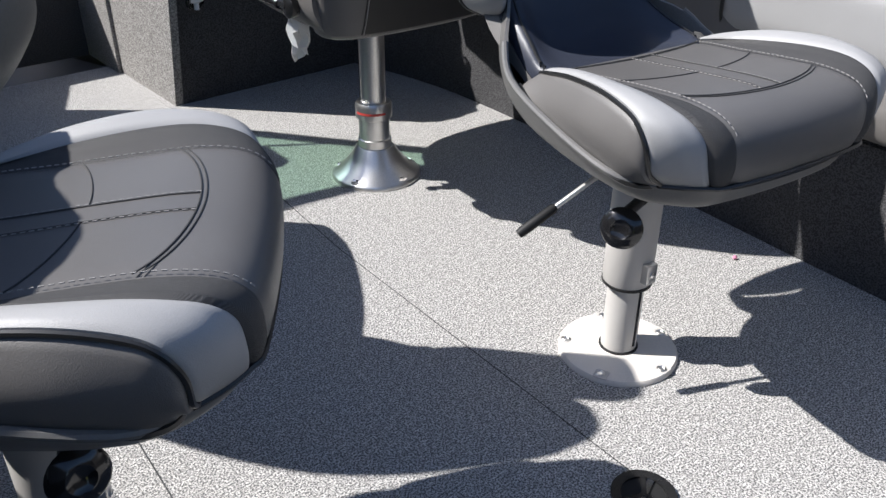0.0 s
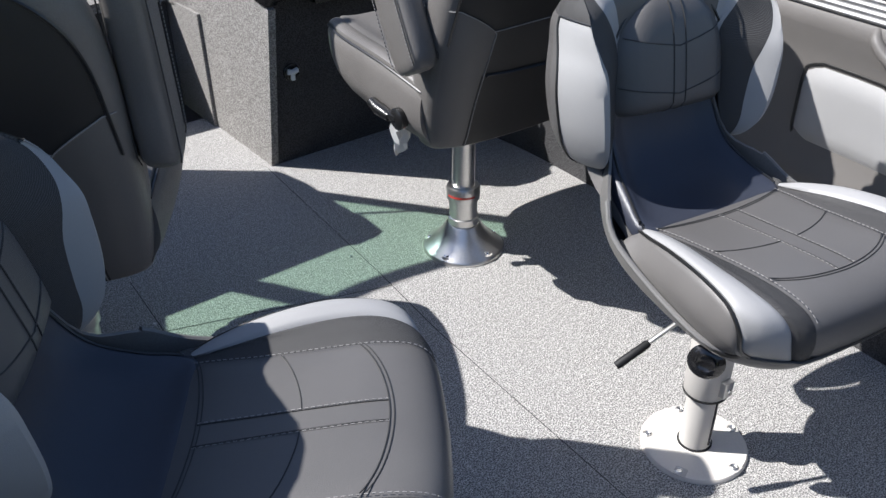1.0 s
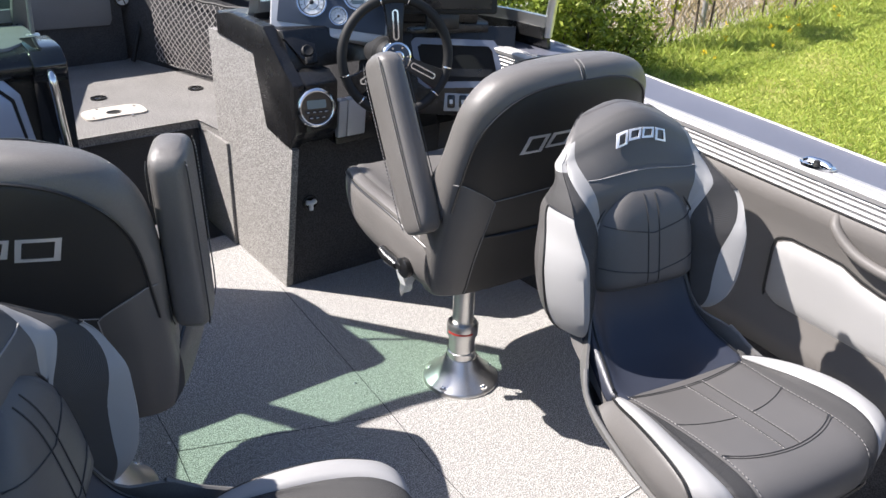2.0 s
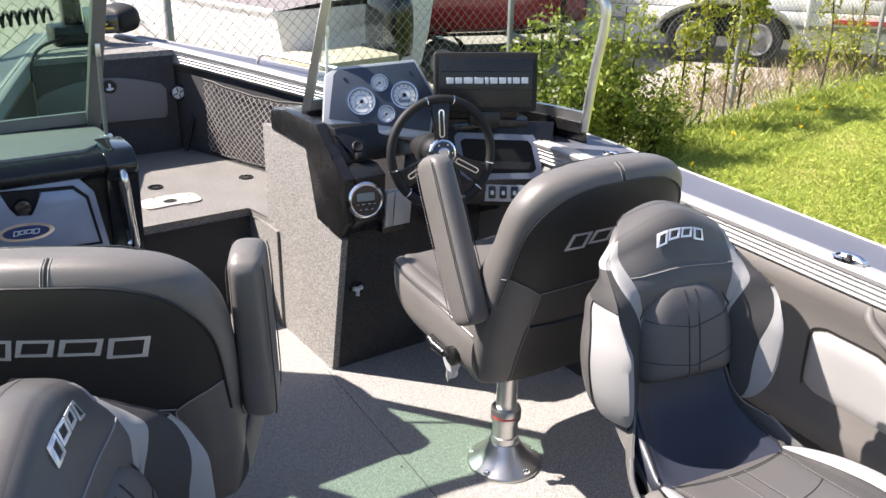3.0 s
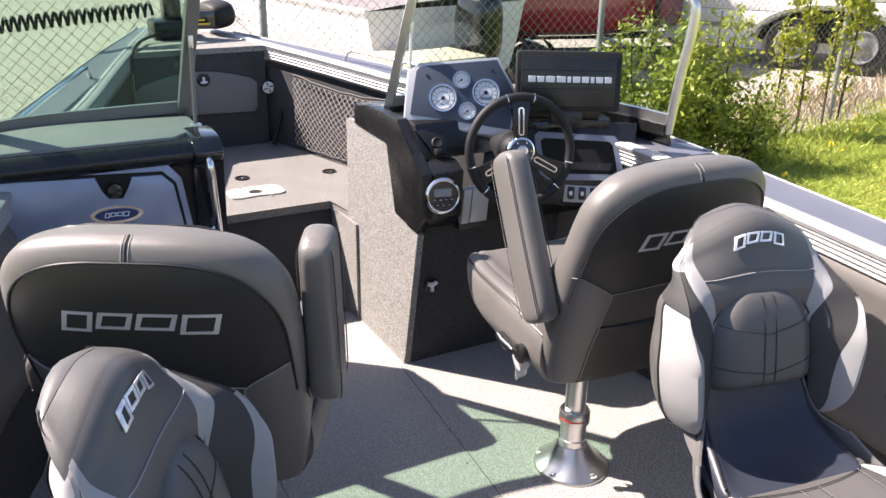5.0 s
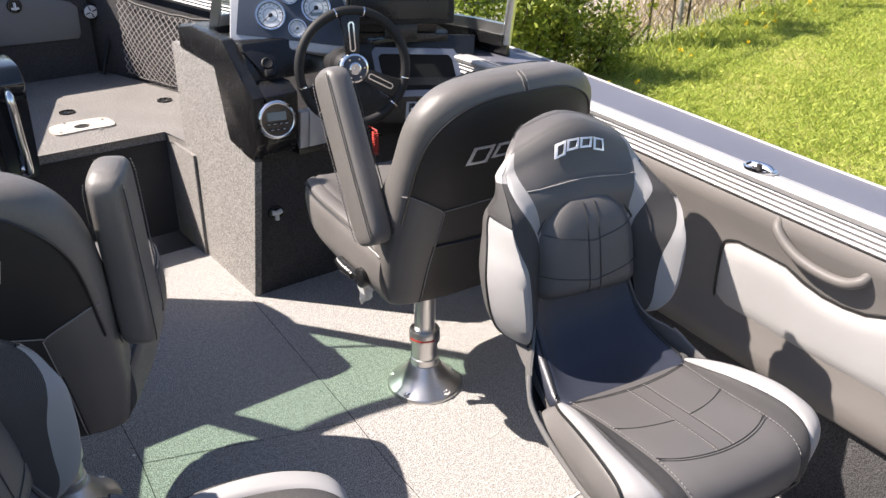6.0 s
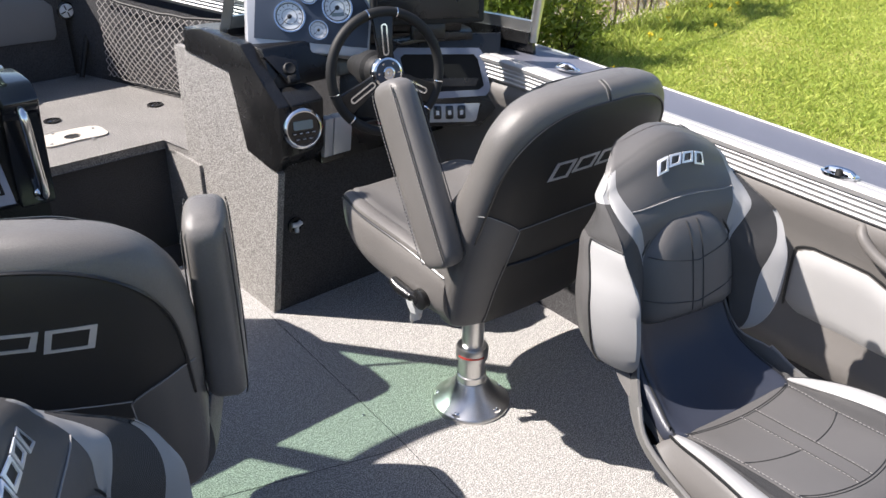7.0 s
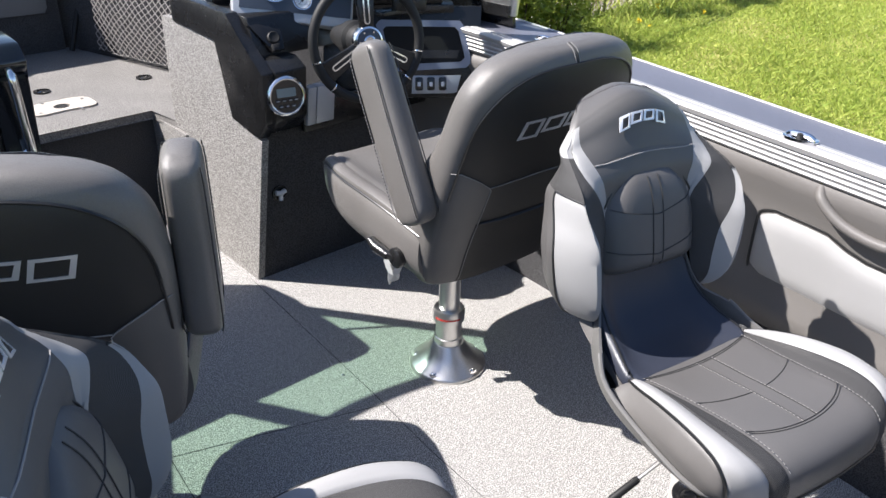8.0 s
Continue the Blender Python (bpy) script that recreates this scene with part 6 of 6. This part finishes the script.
def triangles(name, tri, mat_, parent=None):
    """A mesh of loose blades or leaves from an array of shape (n, k, 3)."""
    n, k = tri.shape[:2]
    me = bpy.data.meshes.new(name)
    me.vertices.add(n * k)
    me.vertices.foreach_set("co", tri.reshape(-1).astype(np.float32))
    me.loops.add(n * k)
    me.loops.foreach_set("vertex_index", np.arange(n * k, dtype=np.int32))
    me.polygons.add(n)
    me.polygons.foreach_set("loop_start", np.arange(0, n * k, k, dtype=np.int32))
    me.update(calc_edges=True)
    me.materials.append(mat_)
    ob = new(name, me)
    if parent:
        ob.parent = parent
    return ob


def blades(n, x0, x1, y_lo, y_hi, tall, wide, spread):
    x = rng.uniform(x0, x1, n)
    y = rng.uniform(0, 1, n) * (y_hi(x) - y_lo(x)) + y_lo(x)
    z = np.array([ground_z(a, b) for a, b in zip(x, y)])
    clump = 0.88 + 0.24 * np.sin(x * 3.1 + 1.7 * np.sin(y * 2.3)) * np.sin(y * 2.7 + x)
    h_ = tall * rng.uniform(0.5, 1.25, n) * clump
    a = rng.uniform(0, 2 * np.pi, n)
    lean = rng.normal(0, spread, (n, 2)) * h_[:, None]
    w = wide * rng.uniform(0.7, 1.4, n)
    dx, dy = np.cos(a) * w / 2, np.sin(a) * w / 2
    p = np.empty((n, 4, 3))
    p[:, 0] = np.stack([x - dx, y - dy, z - 0.01], 1)
    p[:, 1] = np.stack([x + dx, y + dy, z - 0.01], 1)
    p[:, 2] = np.stack([x + dx * 0.8 + lean[:, 0] * 0.45, y + dy * 0.8 + lean[:, 1] * 0.45, z + h_ * 0.6], 1)
    p[:, 3] = np.stack([x + lean[:, 0], y + lean[:, 1], z + h_], 1)
    return p


g1 = triangles("grass", blades(330000, 2.6, 11.5, lambda x: np.full_like(x, -2.5), lambda x: 5.6 + 0.035 * x, 0.050, 0.0042, 0.65), BLADE)
tagged(g1, "bright green mown lawn", "grass", kind="stuff")
g2 = triangles("tall_grass", blades(4200, 2.2, 12.0, lambda x: 4.9 + 0.035 * x, lambda x: 5.95 + 0.035 * x, 0.13, 0.008, 0.4), BLADE)
tagged(g2, "uncut tall grass along the fence", "grass", kind="stuff")
g3 = triangles("dry_weeds", blades(2000, 4.5, 13.0, lambda x: 5.7 + 0.035 * x, lambda x: 6.6 + 0.035 * x, 0.24, 0.007, 0.35), DRY)
tagged(g3, "dry straw-coloured weeds at the fence", "weeds", kind="stuff")


def leaves(centres, n, spread, size, droop=0.0):
    """Leaf quads scattered in clumps round the given centres."""
    c = centres[rng.integers(0, len(centres), n)] + rng.normal(0, 1, (n, 3)) * spread
    u = rng.normal(0, 1, (n, 3))
    u /= np.linalg.norm(u, axis=1)[:, None]
    u[:, 2] -= droop
    v = np.cross(u, rng.normal(0, 1, (n, 3)))
    v /= np.linalg.norm(v, axis=1)[:, None]
    s = size * rng.uniform(0.6, 1.4, n)[:, None]
    return np.stack([c - u * s, c + v * s * 0.45, c + u * s, c - v * s * 0.45], 1)


def shrub(x, y, r, tall, n, label, mat_, size=0.035, stems=9, name="shrub"):
    t = thing(name, Matrix.Identity(4), label, "shrub", "shrubs at the fence")
    z0 = ground_z(x, y)
    cs, wood = [], None
    for k in range(stems):
        a = rng.uniform(0, 2 * np.pi)
        rr_ = r * math.sqrt(rng.uniform(0.02, 1))
        h_ = tall * rng.uniform(0.55, 1.0) * (1 - 0.35 * (rr_ / r) ** 2)
        p = [(x + 0.15 * rr_ * math.cos(a), y + 0.15 * rr_ * math.sin(a), z0 - 0.02), (x + 0.6 * rr_ * math.cos(a), y + 0.6 * rr_ * math.sin(a), z0 + h_ * 0.5), (x + rr_ * math.cos(a), y + rr_ * math.sin(a), z0 + h_)]
        b = tube(p, [0.014, 0.012, 0.009, 0.006, 0.004], 5, 4)
        wood = joined(wood, b) if wood else b
        q = spline(p, 7)
        for c in q[4:]:
            for _ in range(3):
                cs.append(np.array(c) + rng.normal(0, 1, 3) * np.array((0.16, 0.16, 0.10)) * r)
    part("stems", wood, BARK, t)
    ob = triangles("foliage", leaves(np.array(cs), n, 0.055, size), mat_, t)
    return t


shrub(4.95, 5.62, 0.42, 1.75, 3800, "dense green shrub beside the fence", LEAF, 0.032)
shrub(5.35, 5.66, 0.42, 1.55, 3800, "dense green shrub beside the fence", LEAF, 0.032)
shrub(5.75, 5.62, 0.42, 1.55, 3200, "dense green shrub beside the fence", LEAF, 0.03)
shrub(6.2, 5.58, 0.42, 0.95, 2000, "low bushy weed clump in the grass", LEAF, 0.03)
shrub(11.2, 6.35, 0.9, 1.0, 1200, "thin shrub with yellow-green leaves", YOUNG, 0.03)


def sapling(x, y, tall, n, label):
    t = thing("sapling", Matrix.Identity(4), label, "sapling", "saplings at the fence")
    z0 = ground_z(x, y)
    pts = [(x, y, z0 - 0.02), (x + rng.normal(0, 0.03), y, z0 + tall * 0.5), (x + rng.normal(0, 0.06), y + rng.normal(0, 0.05), z0 + tall)]
    wood = tube(pts, [0.014, 0.012, 0.010, 0.006], 6, 4)
    cs = [np.array(c) for c in spline(pts, 10)[5:]]
    for k in range(5):
        a, f_ = rng.uniform(0, 6.3), rng.uniform(0.35, 0.95)
        o_ = Vector(pts[1]).lerp(Vector(pts[2]), f_)
        tip = o_ + Vector((math.cos(a) * 0.22, math.sin(a) * 0.15, rng.uniform(-0.25, 0.15)))
        wood = joined(wood, tube([o_, tip], 0.005, 5))
        cs += [np.array(o_.lerp(tip, q / 4)) for q in range(1, 5)]
    part("stem", wood, BARK, t)
    triangles("foliage", leaves(np.array(cs), n, 0.045, 0.03, 0.4), YOUNG, t)


for x, h_, n in ((7.35, 1.5, 500), (7.75, 1.9, 900), (8.15, 1.6, 800), (7.0, 1.2, 350), (9.6, 1.7, 350), (10.6, 1.5, 260), (9.0, 0.7, 200)):
    sapling(x, fence_y(x) - 0.12 + rng.uniform(-0.1, 0.1), h_, n, "young sapling with yellow-green hanging leaves")

flowers = []
for k in range(16):
    x = rng.uniform(5.6, 9.5)
    y = 5.0 + 0.035 * x + rng.normal(0, 0.35)
    flowers.append((x, y, ground_z(x, y) + rng.uniform(0.08, 0.2)))
fl = leaves(np.repeat(np.array(flowers), 1, 0), 180, 0.012, 0.016)
tagged(triangles("dandelions", fl, YELLOW), "yellow dandelions in the grass", "flowers", kind="stuff")

# chain-link fence
GALV = material("galvanised_wire", (0.30, 0.30, 0.29), 0.55, 0.5, stain=0.1)
fence = thing("chain_link_fence", Matrix.Identity(4), "galvanised chain-link wire fence", "fence")
xa, xb, tall_, pitch = -5.0, 14.5, 1.85, 0.085
segs = []
count = int((xb - xa + tall_) / pitch)
r_ = 0.0011
for k in range(count):
    for s in (1, -1):
        b0 = xa + k * pitch - (tall_ if s > 0 else 0)
        t0, t1 = 0.0, tall_
        xs0, xs1 = b0, b0 + s * tall_
        lo, hi = min(xs0, xs1), max(xs0, xs1)
        if hi > xb or lo < xa:
            continue
        n_seg = 6
        pts = [(xs0 + (xs1 - xs0) * j / n_seg, tall_ * j / n_seg) for j in range(n_seg + 1)]
        for (x0, z0), (x1, z1) in zip(pts, pts[1:]):
            y0, y1 = fence_y(x0), fence_y(x1)
            g0, g1_ = ground_z(x0, y0), ground_z(x1, y1)
            dn = r_ * 1.41
            for oy in ((r_, 0), (-r_ * 0.6, 1)):
                segs.append([(x0 - dn * 0.7 * s, y0 + oy[0], g0 + z0 + dn * 0.7), (x0 + dn * 0.7 * s, y0 + oy[0], g0 + z0 - dn * 0.7), (x1 + dn * 0.7 * s, y1 + oy[0], g1_ + z1 - dn * 0.7), (x1 - dn * 0.7 * s, y1 + oy[0], g1_ + z1 + dn * 0.7)])
tagged(triangles("wire_mesh", np.array(segs), GALV, fence), kind="stuff")
for x in (-4.0, -1.2, 1.62, 4.68, 8.1, 11.2, 14.2):
    z = ground_z(x, fence_y(x))
    part("post", moved(lathe([(0.028, -0.1), (0.028, 1.9), (0.02, 1.93)], 14), pose(x, fence_y(x) + 0.03, z)), GALV, fence)
part("top_rail", tube([(x, fence_y(x) + 0.02, ground_z(x, fence_y(x)) + 1.87) for x in range(-5, 15)], 0.02, 8), GALV, fence)

# parked boats beyond the fence
TYRE = material("tyre_rubber", (0.03, 0.03, 0.03), 0.85, grain=0.3, grain_scale=120, bump=0.3, stain=0.2)
RIM = material("painted_steel_rim", (0.27, 0.27, 0.27), 0.4, 0.3, stain=0.15)
HULLW = material("white_gelcoat", (0.78, 0.77, 0.75), 0.25, coat=0.3, stain=0.05, stain_scale=2)
HULLR = material("red_gelcoat", (0.30, 0.015, 0.025), 0.2, coat=0.5, stain=0.08, stain_scale=2)
# Beige gives the white boat's transom its shaded tone by colour.
TRANSOM_SHADE = material("shaded_transom_beige", (0.50, 0.44, 0.32), 0.6, stain=0.1)
GREYT = material("grey_canvas_cover", (0.22, 0.20, 0.20), 0.9, stain=0.15, grain=0.2, bump=0.3)


def road_wheel(parent, x, y, z, r, rz, spokes=True):
    t = part("tyre", moved(lathe([(r * 0.62, -0.09), (r * 0.92, -0.10), (r, -0.07), (r, 0.07), (r * 0.92, 0.10), (r * 0.62, 0.09)], 32), pose(x, y, z, 90, 0, rz)), TYRE, parent, "black trailer tyre")
    rim__ = part("rim", moved(lathe([(r * 0.62, -0.10), (r * 0.62, 0.10), (r * 0.58, 0.108), (r * 0.52, 0.094), (r * 0.34, 0.098), (r * 0.2, 0.115), (r * 0.1, 0.13)], 28), pose(x, y, z, 90, 0, rz)), RIM, t)
    return t


def boat_hull(name, origin, rz, length, beam_, depth, hull_mat, label, deck_mat):
    t = thing(name, origin @ pose(0, 0, 0, 0, 0, rz), label, "boat")
    rows, deck_ = [], []
    for k in range(15):
        f_ = k / 14
        y = -length / 2 + length * f_
        w = beam_ / 2 * (1 - max(0, (f_ - 0.45) / 0.55) ** 2.4 * 0.97)
        top = depth + 0.22 * f_ ** 2
        keel = 0.18 * max(0, f_ - 0.6) ** 1.5 * 3
        half = [(0, keel), (w * 0.55, keel + 0.10), (w * 0.82, keel + 0.26), (w * 0.93, depth * 0.62 + keel * 0.3), (w, top)]
        rows.append([(-a, y, b) for a, b in half[::-1]] + [(a, y, b) for a, b in half[1:]])
        deck_.append([(-w, y, top), (-w * 0.5, y, top + 0.05), (0, y, top + 0.07), (w * 0.5, y, top + 0.05), (w, y, top)])
    part("hull", sheet(rows), hull_mat, t)
    part("cover", sheet(deck_), deck_mat, t)
    part("transom", sheet([[rows[0][i] for i in (0, 1, 2, 3)] + [rows[0][4]], [rows[0][8], rows[0][7], rows[0][6], rows[0][5], rows[0][4]]]), hull_mat, t)
    for s in (0, -1):
        part("rub_rail", tube([r[s] for r in rows], 0.025, 6), DIAL, t)
    return t


wb = boat_hull("white_boat", pose(3.56, 10.17, -0.06), 12, 5.2, 2.1, 0.95, HULLW, "white fishing boat on its trailer behind the fence", GREYT)
part("stripe", moved(prism([(-0.2, 0.0), (0.62, 0.20), (0.30, 0.08), (-0.55, -0.12)], -0.004, 0.004, "x"), pose(-1.03, 0.35, 0.70)), LOCKER, wb, "grey hull stripe")
for k in range(4):
    part("badge_block", moved(box(-0.004, 0.004, 0, 0.20, 0, 0.14, 0.002, 1), pose(-1.035, 0.95 + 0.24 * k, 0.80)), INK, wb, "black plain badge block")
ob_ = thing("outboard_motor", pose(4.20, 7.25, -0.32, 0, 0, 12), "black outboard motor on the boat's stern", "outboard motor")
part("cowl", body([(0.75, 0.12, 0, 0.16, 0.18), (0.80, 0.17, 0, 0.22, 0.24), (1.1, 0.18, 0, 0.24, 0.26), (1.3, 0.15, 0, 0.2, 0.24), (1.36, 0.08, 0, 0.12, 0.14)], 3, 3, 24), GLOSS, ob_, "gloss black cowl")
part("leg", body([(0.0, 0.04, 0, 0.12, 0.10), (0.3, 0.05, 0, 0.10, 0.10), (0.78, 0.09, 0, 0.13, 0.15)], 3, 3, 16), BLACK, ob_)
part("bracket", box(-0.12, 0.12, 0.12, 0.30, 0.50, 0.85, 0.02), BLACK, ob_)
part("fin", prism([(-0.28, 0.16), (0.2, 0.16), (0.16, 0.19), (-0.24, 0.19)], -0.12, 0.12, "x"), BLACK, ob_)
# Added block in place of the white boat's transom, shade in its beige.
bx = thing("stern_block", pose(3.50, 6.98, ground_z(3.50, 6.98), 0, 0, 8), "beige block standing for the white boat's shaded transom", "box")
part("stern_body", slab(rounded(-0.42, 0.42, -0.36, 0.36, 0.06), 0, 0.95, 0.03), TRANSOM_SHADE, bx)
part("stern_cap", slab(rounded(-0.44, 0.44, -0.38, 0.38, 0.06), 0.952, 1.02, 0.02), TRANSOM_SHADE, bx)
part("strap", box(-0.03, 0.03, -0.372, -0.364, 0.3, 1.02), INK, bx)

rb = boat_hull("red_boat", pose(7.30, 9.85, 0.15), -106, 3.3, 2.1, 0.95, HULLR, "glossy red boat on a black trailer", GREYT)
tr = thing("boat_trailer", pose(7.30, 9.85, 0, 0, 0, -106), "black steel boat trailer under the red boat", "trailer")
zt2 = ground_z(6.0, 9.0)
for s in (-1, 1):
    part("frame_rail", box(s * 0.75 - 0.04, s * 0.75 + 0.04, -1.7, 1.9, zt2 + 0.34, zt2 + 0.44, 0.008), BLACK, tr)
    w_ = road_wheel(tr, s * 1.02, -0.95, zt2 + 0.28, 0.28, s * 90)
    fd = []
    for k in range(9):
        a = radians(10 + 160 * k / 8)
        fd.append([(s * 0.86, -0.95 + 0.37 * math.cos(a), zt2 + 0.28 + 0.37 * math.sin(a)), (s * 1.12, -0.95 + 0.37 * math.cos(a), zt2 + 0.28 + 0.37 * math.sin(a))])
    part("mudguard", sheet(fd, 0.01), GLOSS, tr, "black plastic mudguard")
for y in (-1.6, -0.6, 0.6, 1.6):
    part("cross_bar", box(-0.75, 0.75, y - 0.04, y + 0.04, zt2 + 0.36, zt2 + 0.43), BLACK, tr)
part("guide_post", box(0.98, 1.04, 0.75, 0.81, zt2 + 0.4, zt2 + 1.5, 0.01), BLACK, tr)

# white stock trailer
ht = thing("stock_trailer", pose(10.07, 7.80, ground_z(10.2, 7.5), 0, 0, -52.0), "white slatted stock trailer with twin wheels", "trailer")
part("floor_frame", box(-2.2, 3.6, 0.12, 1.9, 0.42, 0.55, 0.01), HULLW, ht)
for k in range(9):
    part("slat", box(-2.2, 3.6, 0.06, 0.10, 0.56 + 0.19 * k, 0.56 + 0.19 * k + 0.180, 0.008), HULLW, ht)
part("inner_wall", box(-2.2, 3.6, 0.085, 0.14, 0.5, 2.3), RIM, ht)
part("roof", box(-2.25, 3.65, 0.04, 1.95, 2.28, 2.36, 0.02), HULLW, ht)
for x in (-2.2, 1.05, 3.55):
    part("upright", box(x, x + 0.06, 0.035, 0.075, 0.45, 2.3, 0.006), HULLW, ht)
part("marker_strip", box(1.4, 2.1, 0.03, 0.058, 0.60, 0.66), RED, ht, "red marker strip")
arch_o = [(0.98 * math.cos(math.pi * k / 14), 0.42 + 0.46 * math.sin(math.pi * k / 14)) for k in range(15)]
part("fender", prism(arch_o + [(0.93 * x / 0.98, 0.42 + (z - 0.42) * 0.9) for x, z in arch_o[::-1]], -0.13, 0.10, "y"), BRUSHED, ht, "bright rounded fender")
part("skirt", box(-2.2, 3.6, 0.10, 0.13, 0.22, 0.55), HULLW, ht, "white lower skirt")
part("wheel_well", prism([(0.90 * math.cos(math.pi * k / 12), 0.36 + 0.44 * math.sin(math.pi * k / 12)) for k in range(13)], 0.05, 0.095, "y"), VOID, ht)
for x in (-0.44, 0.44):
    road_wheel(ht, x, -0.03, 0.355, 0.355, 0)
part("tongue", beam((-2.2, 0.9, 0.46), (-3.5, 0.9, 0.46), 0.1, 0.1), BLACK, ht)
part("nose", prism([(-2.2, 0.42), (-2.2, 1.5), (-2.75, 0.9), (-2.6, 0.42)], 0.1, 1.9, "y"), HULLW, ht)
